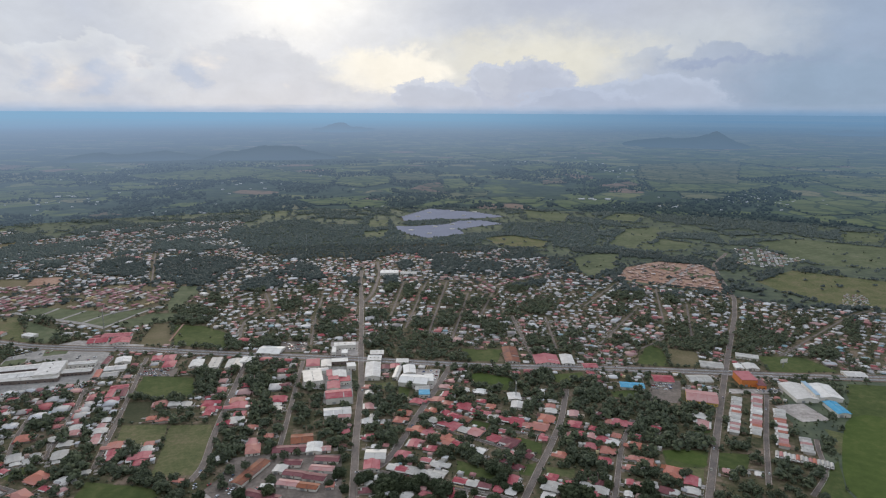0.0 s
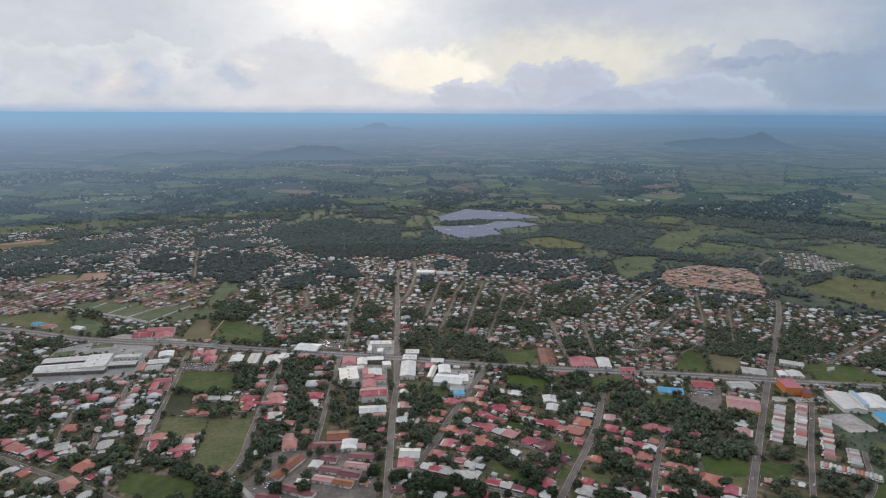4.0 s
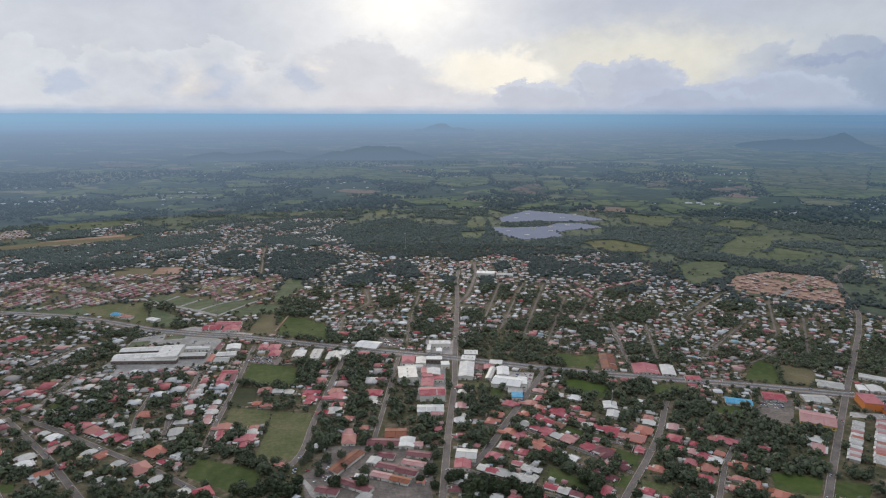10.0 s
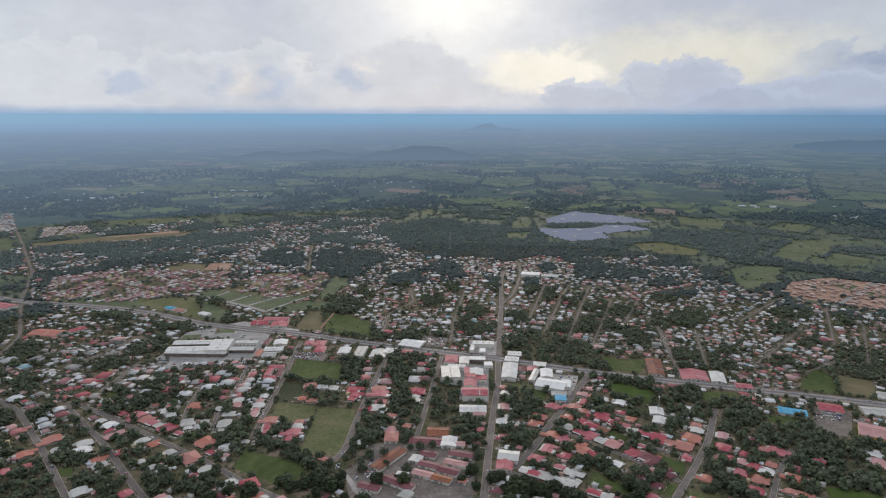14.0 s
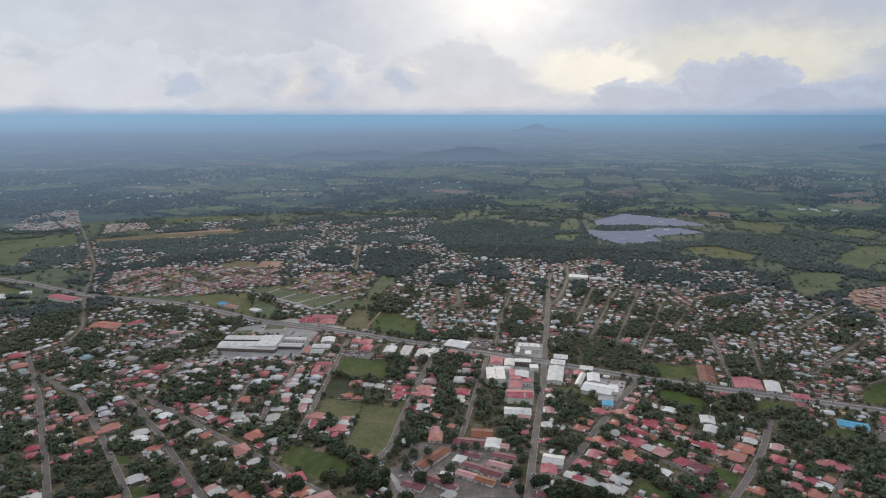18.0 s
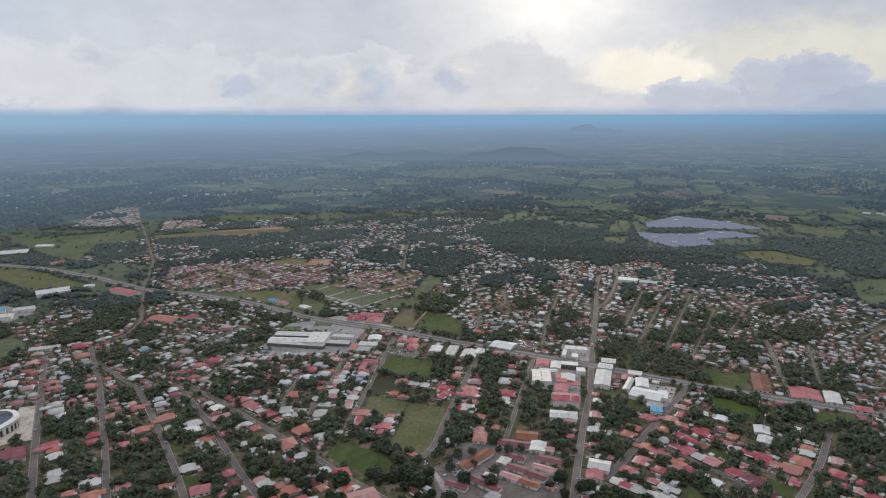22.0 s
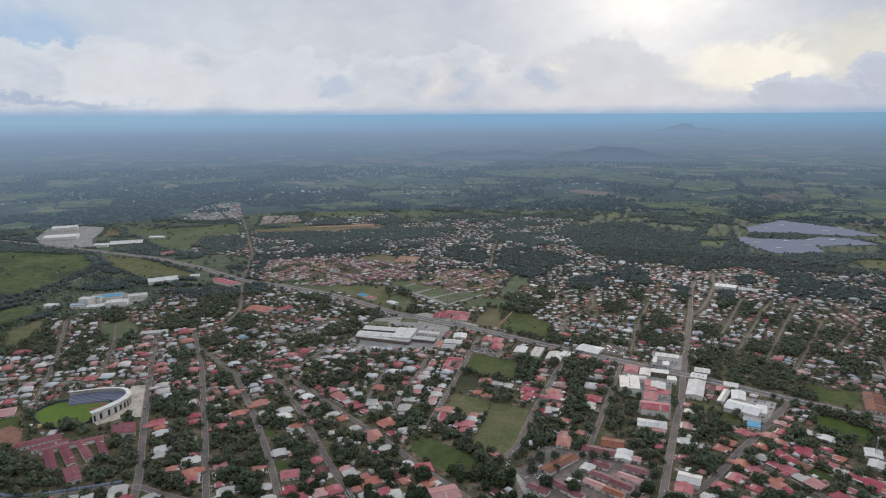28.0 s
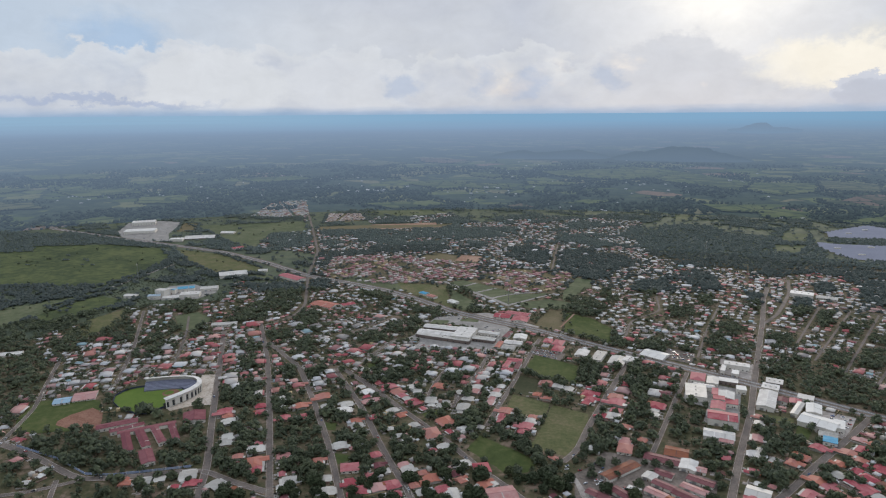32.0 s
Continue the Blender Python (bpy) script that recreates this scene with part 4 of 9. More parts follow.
street("asphalt", 5.6, [(-787, 325), (-707, 330), (-651, 332), (-565, 325), (-519, 357), (-475, 394), (-440, 389), (-393, 392)])
street("asphalt", 3.6, [(-685, 287), (-707, 330), (-732, 361), (-758, 395), (-811, 440), (-880, 501)])
street("asphalt", 3.6, [(-565, 325), (-585, 294), (-627, 258)])
street("asphalt", 3.1, [(-737, 487), (-825, 578), (-981, 717)])
street("asphalt", 3.1, [(-725, 567), (-815, 667), (-882, 730)])
street("asphalt", 5.6, [(-881, 1046), (-959, 1164), (-1020, 1255), (-1277, 1548), (-1752, 2082)])
street("asphalt", 5.0, [(-875, 1039), (-745, 873), (-719, 811), (-731, 755)])
street("asphalt", 3.1, [(-758, 695), (-826, 676), (-814, 583)])
street("asphalt", 3.1, [(-849, 494), (-741, 537), (-652, 581)])
street("asphalt", 3.1, [(45, 1042), (84, 1270)])
street("asphalt", 3.1, [(67, 981), (130, 1265)])
street("asphalt", 3.1, [(101, 950), (171, 1260)])
street("asphalt", 3.1, [(135, 925), (165, 1035), (201, 1172)])
street("asphalt", 3.1, [(252, 1025), (243, 913), (236, 811)])
street("asphalt", 3.1, [(308, 1013), (281, 860)])
street("asphalt", 3.1, [(-79, 920), (-80, 1062), (-75, 1183)])
street("asphalt", 3.1, [(-189, 967), (-198, 1045), (-163, 1120), (-185, 1214)])
street("asphalt", 3.1, [(350, 871), (491, 1048)])
street("asphalt", 3.1, [(578, 1164), (497, 962)])
street("asphalt", 3.1, [(388, 837), (496, 911)])
street("asphalt", 3.1, [(593, 798), (828, 955), (931, 1000)])
street("asphalt", 3.1, [(505, 884), (586, 1055)])
street("asphalt", 3.1, [(390, 1059), (526, 1222)])
street("asphalt", 3.1, [(199, 1031), (270, 1228)])
street("asphalt", 3.1, [(-424, 1315), (-501, 1601)])
street("asphalt", 3.1, [(-43, 1107), (78, 1111)])
street("asphalt", 3.1, [(78, 1111), (258, 1050)])
street("asphalt", 3.1, [(113, 1267), (300, 1256)])
street("asphalt", 3.1, [(-580, 784), (-562, 890), (-440, 825)])
street("asphalt", 3.1, [(-496, 694), (-502, 794)])
street("asphalt", 3.1, [(-585, 315), (-512, 251)])
street("asphalt", 3.1, [(-345, 647), (-331, 672), (-317, 623)])
street("lot", 8.5, [(-595, 1134), (-545, 1104), (-499, 1082), (-459, 1063), (-410, 1033)])
street("lot", 5.5, [(-545, 1104), (-530, 1152)])
street("lot", 5.5, [(-501, 1084), (-478, 1133)])
street("lot", 5.5, [(-459, 1063), (-432, 1112), (-389, 1143)])
street("lot", 5.5, [(-413, 1036), (-388, 1093), (-361, 1148)])
street("dirt", 2.6, [(-292, 961), (-292, 1041)])
street("lot", 9.0, [(590, 1165), (657, 1236), (705, 1289), (758, 1350)])
street("lot", 6.0, [(-1175, 783), (-1197, 864), (-1236, 997)])
street("dirt", 4.7, [(-1146, 1512), (-1019, 1626), (-877, 1726)])

# ---- fields, yards, woods ----


def rough_edge(poly, amount, seed):
    out = []
    for (ax, ay), (bx, by) in zip(poly, poly[1:] + poly[:1]):
        steps = max(1, int(math.dist((ax, ay), (bx, by)) / 14))
        for k in range(steps):
            x, y = ax + (bx - ax) * k / steps, ay + (by - ay) * k / steps
            out.append((x + amount * noise.noise((x * 0.05, y * 0.05, seed)), y + amount * noise.noise((x * 0.05, y * 0.05, seed + 9))))
    return out


def sheet_mesh(name, outline, z, material):
    """A level sheet inside an outline, with no part of it lying twice in one plane."""
    v, _, f, *_ = delaunay_2d_cdt([Vector(p) for p in outline], [], [list(range(len(outline)))], 1, 1e-3)
    faces = [tuple(q) if sum(v[q[i - 1]].cross(v[q[i]]) for i in range(len(q))) > 0 else tuple(q)[::-1] for q in f]
    return mesh_of(name, [(p.x, p.y, z) for p in v], faces, [material])


LAND_LABEL = {"pasture": "pasture at the edge of the town, greyed as by haze", "lush": "bright green pasture", "grass": "green grass field", "scrub": "rough green pasture with bushes", "dry": "yellowish green field with dry patches", "dark": "dark ploughed field",
              "brown": "brownish dry grass field", "dirt": "bare reddish earth cleared for building", "clay": "bare reddish clay worn into a school field", "concrete": "pale concrete yard", "lot": "paved grey parking lot", "plaza": "pale pinkish paved plaza beside the stadium", "gravel": "worn oily yard of asphalt and gravel"}
LAIN = []


def land(kind, poly):
    poly = [p if math.hypot(*p) < 2280 else (p[0] * 2280 / math.hypot(*p), p[1] * 2280 / math.hypot(*p)) for p in poly]
    # Grass past 1 km takes the green with haze painted in.
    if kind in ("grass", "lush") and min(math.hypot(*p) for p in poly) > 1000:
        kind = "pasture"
    outline = rough_edge(poly, 0.6 if kind in ("concrete", "gravel", "lot", "plaza") else 3.5, len(poly))
    LAIN.append(kind)
    z = 0.02 + 0.003 * len(LAIN)
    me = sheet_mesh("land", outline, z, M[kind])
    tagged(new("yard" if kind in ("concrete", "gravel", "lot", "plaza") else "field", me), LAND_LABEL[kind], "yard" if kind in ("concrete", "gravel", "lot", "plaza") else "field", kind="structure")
    mark(no_tree, poly)
    mark(taken, poly)


land("dry", [(-214, 684), (-169, 679), (-161, 620), (-163, 578), (-204, 577), (-210, 639)])
land("grass", [(-288, 830), (-222, 815), (-206, 755), (-280, 758)])
land("dark", [(-281, 751), (-254, 748), (-239, 695), (-272, 696)])
land("dry", [(-269, 690), (-218, 684), (-213, 642), (-258, 645)])
land("grass", [(-261, 578), (-227, 569), (-186, 555), (-191, 530), (-208, 521), (-261, 544)])
land("brown", [(-335, 949), (-338, 1049), (-312, 1046), (-285, 943)])
land("grass", [(-282, 943), (-306, 1040), (-260, 1029), (-215, 991), (-200, 920)])
land("grass", [(375, 795), (424, 868), (436, 843), (416, 780)])
land("brown", [(444, 847), (483, 824), (453, 776), (421, 784)])
land("grass", [(562, 802), (623, 790), (637, 735), (541, 744)])
land("grass", [(618, 697), (751, 667), (591, 511), (529, 540), (533, 576), (545, 607), (583, 654)])
land("dry", [(505, 592), (528, 570), (581, 501), (554, 475), (487, 493), (482, 546)])
land("grass", [(303, 567), (350, 564), (331, 531), (293, 538)])
land("grass", [(359, 558), (390, 550), (371, 524), (342, 528)])
land("dirt", [(525, 1250), (596, 1345), (693, 1391), (775, 1348), (775, 1294), (702, 1110), (660, 1139), (609, 1178)])
land("gravel", [(371, 743), (408, 732), (376, 670), (341, 679)])
land("brown", [(-556, 1160), (-495, 1305), (-367, 1292), (-367, 1196), (-397, 1136), (-474, 1118)])
land("grass", [(-350, 1158), (-359, 1282), (-323, 1278), (-314, 1228), (-331, 1103)])
land("grass", [(-411, 1046), (-361, 1106), (-312, 1100), (-319, 1058), (-373, 1036)])
land("grass", [(-547, 1139), (-393, 1122), (-425, 1058)])
land("grass", [(141, 881), (202, 869), (184, 823), (145, 832)])
land("grass", [(135, 770), (188, 757), (179, 730), (144, 738)])
land("dry", [(4, 771), (39, 774), (38, 750), (6, 754)])
land("dry", [(325, 1706), (422, 1746), (500, 1656), (470, 1569), (375, 1579)])
land("grass", [(643, 1596), (798, 1819), (907, 1828), (816, 1649), (680, 1506)])
land("grass", [(687, 1506), (831, 1655), (891, 1571), (792, 1488)])
land("grass", [(1044, 1571), (1194, 1619), (1364, 1479), (1465, 1276), (1230, 1061), (1173, 1262), (1039, 1321)])
land("dry", [(814, 1192), (950, 1275), (1084, 1163), (1156, 993), (1030, 939), (849, 1009), (817, 1106)])
land("grass", [(1413, 1721), (1520, 1656), (1425, 1548), (1291, 1546)])
land("grass", [(18, 2038), (92, 2054), (84, 1898), (17, 1904)])
land("grass", [(919, 2203), (1010, 2167), (876, 1914), (765, 1968)])
land("grass", [(589, 2233), (719, 2115), (641, 1936), (538, 2035)])
land("grass", [(-311, 2261), (-243, 2254), (-240, 2131), (-286, 2135)])
land("grass", [(0, 1840), (83, 1869), (61, 1732), (-1, 1738)])
land("lush", [(483, 1425), (570, 1491), (635, 1471), (552, 1317), (474, 1265)])
land("scrub", [(-1940, 849), (-1751, 973), (-1577, 1081), (-1414, 1103), (-1257, 1019), (-1222, 896), (-1201, 801), (-1389, 694), (-1536, 661)])
land("scrub", [(-1150, 622), (-1160, 687), (-1134, 744), (-1080, 745), (-1055, 715), (-1060, 670), (-1066, 580)])
land("grass", [(-1269, 538), (-1203, 654), (-1190, 745), (-1158, 770), (-1145, 715), (-1115, 548)])
land("dry", [(-981, 569), (-1022, 643), (-1019, 717), (-955, 643), (-941, 580)])
land("grass", [(-904, 719), (-889, 756), (-834, 737), (-816, 690), (-834, 672)])
land("grass", [(-1620, 1385), (-1352, 1606), (-1237, 1480), (-1298, 1389), (-1192, 1210), (-1302, 1239), (-1493, 1336)])
land("dry", [(-1387, 1116), (-1220, 1121), (-1055, 1067), (-992, 1037), (-1075, 968), (-1245, 1039)])
land("grass", [(-1008, 1001), (-935, 1009), (-914, 977), (-994, 970)])
land("grass", [(-803, 1053), (-659, 1025), (-633, 1047), (-681, 1082), (-799, 1087)])
land("dry", [(-681, 1082), (-577, 1108), (-497, 976), (-559, 1005), (-632, 1034)])
land("grass", [(-553, 1087), (-459, 1015), (-472, 970), (-509, 990)])
land("brown", [(-1583, 1294), (-1694, 1409), (-1635, 1425), (-1524, 1322)])
land("brown", [(-1271, 1597), (-1181, 1712), (-1282, 1825), (-1390, 1774)])
land("grass", [(-1328, 1892), (-1147, 2071), (-996, 1959), (-1134, 1812)])
land("brown", [(-737, 1371), (-680, 1365), (-656, 1310), (-702, 1302)])
land("dirt", [(-662, 1315), (-673, 1378), (-617, 1381), (-607, 1322)])
land("lot", [(-485, 874), (-466, 836), (-424, 833), (-393, 840), (-376, 867), (-369, 891), (-409, 895)])
land("concrete", [(-428, 979), (-324, 948), (-322, 929), (-452, 962)])
land("gravel", [(-297, 852), (-251, 853), (-246, 822), (-297, 828)])
land("gravel", [(-124, 940), (-84, 935), (-81, 892), (-122, 897)])
land("lot", [(-81, 837), (-18, 830), (-14, 714), (-51, 719), (-50, 760), (-79, 764)])
land("concrete", [(68, 810), (102, 806), (87, 744), (59, 748)])
land("gravel", [(-140, 567), (-134, 605), (-85, 610), (-25, 599), (-23, 524), (-17, 484), (-133, 498), (-149, 550)])
land("concrete", [(484, 650), (523, 653), (525, 609), (490, 609)])
land("concrete", [(457, 702), (528, 693), (516, 681), (449, 689)])
land("lot", [(-483, 787), (-460, 787), (-480, 871), (-366, 885), (-348, 854), (-348, 822), (-454, 772)])
land("concrete", [(-50, 931), (-4, 926), (-4, 862), (-48, 867)])
land("lot", [(-1033, 766), (-956, 809), (-957, 865), (-1045, 887), (-1078, 852)])
land("lot", [(-1728, 1198), (-1904, 1370), (-1846, 1454), (-1705, 1421), (-1573, 1257), (-1470, 1176), (-1542, 1159), (-1595, 1140)])
land("plaza", [(-660, 558), (-643, 571), (-575, 501), (-596, 490), (-610, 465), (-628, 472), (-625, 494), (-628, 522)])
land("grass", [(88, 573), (112, 559), (125, 541), (123, 529), (109, 540), (87, 552)])
land("grass", [(162, 614), (184, 595), (175, 573), (164, 590), (157, 604)])
land("grass", [(42, 759), (57, 746), (52, 719), (40, 726)])
land("grass", [(118, 658), (137, 647), (131, 630), (119, 640)])
land("grass", [(149, 555), (166, 560), (156, 537), (146, 542)])
land("lush", [(137, 783), (156, 788), (193, 762), (186, 744), (163, 750), (137, 769)])
land("grass", [(99, 741), (112, 734), (107, 718), (97, 725)])
land("lush", [(303, 569), (330, 566), (343, 553), (332, 533), (300, 551)])
land("grass", [(244, 772), (289, 773), (284, 749), (245, 747)])
land("grass", [(306, 709), (339, 713), (337, 686), (303, 696)])
land("dry", [(175, 552), (202, 545), (196, 529), (173, 539)])
land("grass", [(351, 606), (378, 603), (371, 595), (349, 598)])
land("dry", [(312, 534), (329, 529), (316, 509), (307, 523)])
land("grass", [(-379, 475), (-359, 480), (-357, 471), (-365, 459)])
land("grass", [(-346, 599), (-330, 612), (-321, 601), (-336, 586)])
land("grass", [(-433, 524), (-417, 531), (-407, 514), (-418, 509)])
land("grass", [(-486, 695), (-468, 695), (-460, 677), (-473, 676)])
land("lot", [(-498, 917), (-458, 945), (-383, 931), (-358, 918), (-354, 858), (-410, 895), (-443, 897), (-493, 887)])
land("lot", [(-489, 800), (-484, 830), (-389, 824), (-371, 835), (-361, 854), (-355, 831), (-374, 822), (-410, 809), (-467, 804)])
land("concrete", [(-158, 547), (-144, 543), (-133, 529), (-115, 514), (-120, 505), (-133, 517), (-143, 534)])
land("grass", [(-494, 902), (-468, 910), (-464, 888), (-490, 883)])
land("grass", [(-458, 945), (-428, 951), (-422, 923), (-453, 916)])
land("dirt", [(-1123, 1649), (-954, 1771), (-905, 1680), (-1077, 1588)])
land("grass", [(650, 1346), (678, 1358), (714, 1323), (684, 1282), (661, 1324)])
land("grass", [(692, 1274), (721, 1288), (741, 1246), (728, 1223), (704, 1240)])
land("grass", [(-582, 1130), (-566, 1160), (-526, 1150), (-465, 1130), (-425, 1106), (-368, 1150), (-412, 1036), (-459, 1063)])
land("brown", [(-750, 1290), (-753, 1341), (-683, 1350), (-667, 1317)])
land("brown", [(-1215, 1501), (-1249, 1544), (-1122, 1638), (-937, 1737), (-903, 1778), (-884, 1749), (-910, 1688), (-1088, 1588)])
land("lush", [(539, 604), (575, 618), (623, 588), (580, 520), (506, 446), (439, 454), (444, 484), (476, 532)])
land("grass", [(473, 529), (440, 481), (436, 453), (397, 452), (431, 502)])
EDGES = []
EDGES.append([(-335, 949), (-338, 1049), (-312, 1046), (-285, 943)])
EDGES.append([(-282, 943), (-306, 1040), (-260, 1029), (-215, 991), (-200, 920)])
EDGES.append([(525, 1250), (596, 1345), (693, 1391), (775, 1348), (775, 1294), (702, 1110), (660, 1139), (609, 1178)])
EDGES.append([(-556, 1160), (-495, 1305), (-367, 1292), (-367, 1196), (-397, 1136), (-474, 1118)])
EDGES.append([(-350, 1158), (-359, 1282), (-323, 1278), (-314, 1228), (-331, 1103)])
EDGES.append([(-411, 1046), (-361, 1106), (-312, 1100), (-319, 1058), (-373, 1036)])
EDGES.append([(-547, 1139), (-393, 1122), (-425, 1058)])
EDGES.append([(325, 1706), (422, 1746), (500, 1656), (470, 1569), (375, 1579)])
EDGES.append([(643, 1596), (798, 1819), (907, 1828), (816, 1649), (680, 1506)])
EDGES.append([(687, 1506), (831, 1655), (891, 1571), (792, 1488)])
EDGES.append([(1044, 1571), (1194, 1619), (1364, 1479), (1465, 1276), (1230, 1061), (1173, 1262), (1039, 1321)])
EDGES.append([(814, 1192), (950, 1275), (1084, 1163), (1156, 993), (1030, 939), (849, 1009), (817, 1106)])
EDGES.append([(1413, 1721), (1520, 1656), (1425, 1548), (1291, 1546)])
EDGES.append([(18, 2038), (92, 2054), (84, 1898), (17, 1904)])
EDGES.append([(919, 2203), (1010, 2167), (876, 1914), (765, 1968)])
EDGES.append([(589, 2233), (719, 2115), (641, 1936), (538, 2035)])
EDGES.append([(-311, 2261), (-243, 2254), (-240, 2131), (-286, 2135)])
EDGES.append([(0, 1840), (83, 1869), (61, 1732), (-1, 1738)])
EDGES.append([(483, 1425), (570, 1491), (635, 1471), (552, 1317), (474, 1265)])
EDGES.append([(-1940, 849), (-1751, 973), (-1577, 1081), (-1414, 1103), (-1257, 1019), (-1222, 896), (-1201, 801), (-1389, 694), (-1536, 661)])
EDGES.append([(-1164, 626), (-1145, 749), (-1087, 787), (-1039, 727), (-1048, 630), (-1064, 573)])
EDGES.append([(-1269, 538), (-1203, 654), (-1190, 745), (-1158, 770), (-1145, 715), (-1115, 548)])
EDGES.append([(-981, 569), (-1022, 643), (-1019, 717), (-955, 643), (-941, 580)])
EDGES.append([(-904, 719), (-889, 756), (-834, 737), (-816, 690), (-834, 672)])
EDGES.append([(-1620, 1385), (-1352, 1606), (-1237, 1480), (-1298, 1389), (-1192, 1210), (-1302, 1239), (-1493, 1336)])
EDGES.append([(-1387, 1116), (-1220, 1121), (-1055, 1067), (-992, 1037), (-1075, 968), (-1245, 1039)])
EDGES.append([(-1008, 1001), (-935, 1009), (-914, 977), (-994, 970)])
EDGES.append([(-803, 1053), (-659, 1025), (-633, 1047), (-681, 1082), (-799, 1087)])
EDGES.append([(-681, 1082), (-577, 1108), (-497, 976), (-559, 1005), (-632, 1034)])
EDGES.append([(-553, 1087), (-459, 1015), (-472, 970), (-509, 990)])
EDGES.append([(-1583, 1294), (-1694, 1409), (-1635, 1425), (-1524, 1322)])
EDGES.append([(-1271, 1597), (-1181, 1712), (-1282, 1825), (-1390, 1774)])
EDGES.append([(-1328, 1892), (-1147, 2071), (-996, 1959), (-1134, 1812)])
EDGES.append([(-737, 1371), (-680, 1365), (-656, 1310), (-702, 1302)])
EDGES.append([(-662, 1315), (-673, 1378), (-617, 1381), (-607, 1322)])

TOWN = [(-623, 179), (-931, 350), (-1076, 478), (-1008, 540), (-1028, 713), (-997, 748), (-903, 835), (-976, 936), (-907, 961), (-881, 1046), (-1002, 1227), (-1076, 1228), (-1196, 1224), (-1322, 1368), (-1262, 1510), (-1121, 1535), (-1051, 1678), (-829, 1830), (-621, 2053), (-375, 2075), (-287, 1646), (-139, 1564), (27, 1560), (153, 1714), (273, 1589), (323, 1613), (435, 1473), (490, 1424), (517, 1247), (601, 1162), (698, 1103), (758, 1037), (816, 996), (942, 962), (1045, 892), (833, 697), (645, 730), (569, 739), (521, 694), (467, 596), (462, 537), (439, 498), (392, 459), (377, 401)]
mark(in_town, TOWN)
tagged(new("ground", sheet_mesh("town_ground", rough_edge(TOWN, 9.0, 2), 0.008, M["town_earth"])), "worn grass and bare earth between the houses of the town", "ground", kind="structure")
CORE = [(-93, 1266), (-91, 1439), (-1, 1518), (82, 1554), (158, 1470), (148, 1263), (57, 1096), (-3, 1054), (-43, 1107)]
mark(in_town, [(-1529, 1574), (-1587, 1610), (-1798, 1968), (-1752, 2082), (-1344, 1610)])
mark(in_town, [(841, 1341), (955, 1506), (1023, 1513), (1057, 1365), (925, 1299)])
mark(in_town, [(-1225, 1743), (-996, 1959), (-878, 1807), (-1127, 1665)])
mark(in_town, [(-897, 596), (-956, 463), (-1056, 516)])
mark(in_wood, [(9, 940), (50, 972), (134, 920), (181, 849), (183, 819), (113, 831), (12, 864)])
mark(in_wood, [(194, 779), (233, 767), (299, 737), (292, 717), (245, 709), (201, 731)])
mark(in_wood, [(248, 717), (350, 714), (325, 651), (234, 653)])
mark(in_wood, [(352, 658), (407, 656), (360, 574), (325, 590)])
mark(in_wood, [(385, 587), (420, 576), (381, 515), (347, 529)])
mark(in_wood, [(343, 769), (357, 713), (315, 701)])
mark(in_wood, [(414, 543), (433, 514), (448, 488), (412, 457), (373, 479)])
mark(in_wood, [(-702, 368), (-663, 388), (-592, 383), (-535, 354), (-568, 333), (-670, 343)])
mark(in_wood, [(-545, 394), (-525, 431), (-486, 397), (-512, 377)])
mark(in_wood, [(-5, 551), (27, 548), (35, 519), (-5, 515)])
mark(in_wood, [(104, 1945), (-241, 1978), (-273, 1645), (-1, 1549), (119, 1679)])
mark(in_wood, [(428, 1967), (734, 1885), (594, 1557), (492, 1567), (522, 1719), (430, 1817)])
mark(in_wood, [(923, 2383), (1494, 2239), (1432, 1818), (1282, 1644), (1003, 1902), (857, 2209)])
mark(in_wood, [(-1326, 1145), (-1371, 1296), (-1260, 1260), (-1219, 1197), (-1272, 1133)])
mark(in_wood, [(-145, 865), (-113, 861), (-103, 766), (-124, 769)])
mark(in_wood, [(-84, 716), (-51, 713), (-55, 677), (-77, 680)])
mark(in_wood, [(-49, 684), (-23, 667), (-28, 606), (-42, 613)])
mark(in_wood, [(-1209, 470), (-1085, 532), (-970, 526), (-885, 498), (-830, 456), (-796, 410), (-759, 370), (-819, 302)])
mark(in_wood, [(-488, 504), (-442, 527), (-387, 474), (-331, 412), (-363, 396), (-428, 454)])
mark(in_wood, [(-1300, 1072), (-1262, 1050), (-1215, 930), (-1194, 760), (-1230, 730), (-1240, 834), (-1252, 949)])
mark(in_wood, [(-2255, 994), (-2073, 1060), (-1774, 1132), (-1457, 1165), (-1378, 1121), (-1584, 1087), (-1834, 932), (-1940, 849)])
mark(in_wood, [(-1370, 1201), (-1412, 1265), (-1378, 1287), (-1282, 1282), (-1224, 1218), (-1258, 1171), (-1299, 1153)])
mark(in_wood, [(-358, 1820), (-275, 1936), (-159, 1875), (-101, 1806), (-82, 1504), (-128, 1536), (-186, 1550), (-259, 1562), (-300, 1673)])
mark(in_wood, [(-154, 1713), (-18, 1679), (129, 1703), (174, 1715), (238, 1733), (309, 1720), (270, 1547), (214, 1531), (164, 1602), (122, 1590), (79, 1535), (9, 1461), (-44, 1501), (-134, 1504)])
mark(in_wood, [(532, 1734), (585, 1780), (519, 1565), (486, 1556)])
mark(in_wood, [(140, 1993), (242, 2003), (344, 2022), (441, 1988), (434, 1953), (337, 1977), (263, 1939), (150, 1917)])
mark(in_wood, [(479, 1451), (552, 1474), (589, 1387), (557, 1339), (481, 1231), (465, 1299), (439, 1324)])
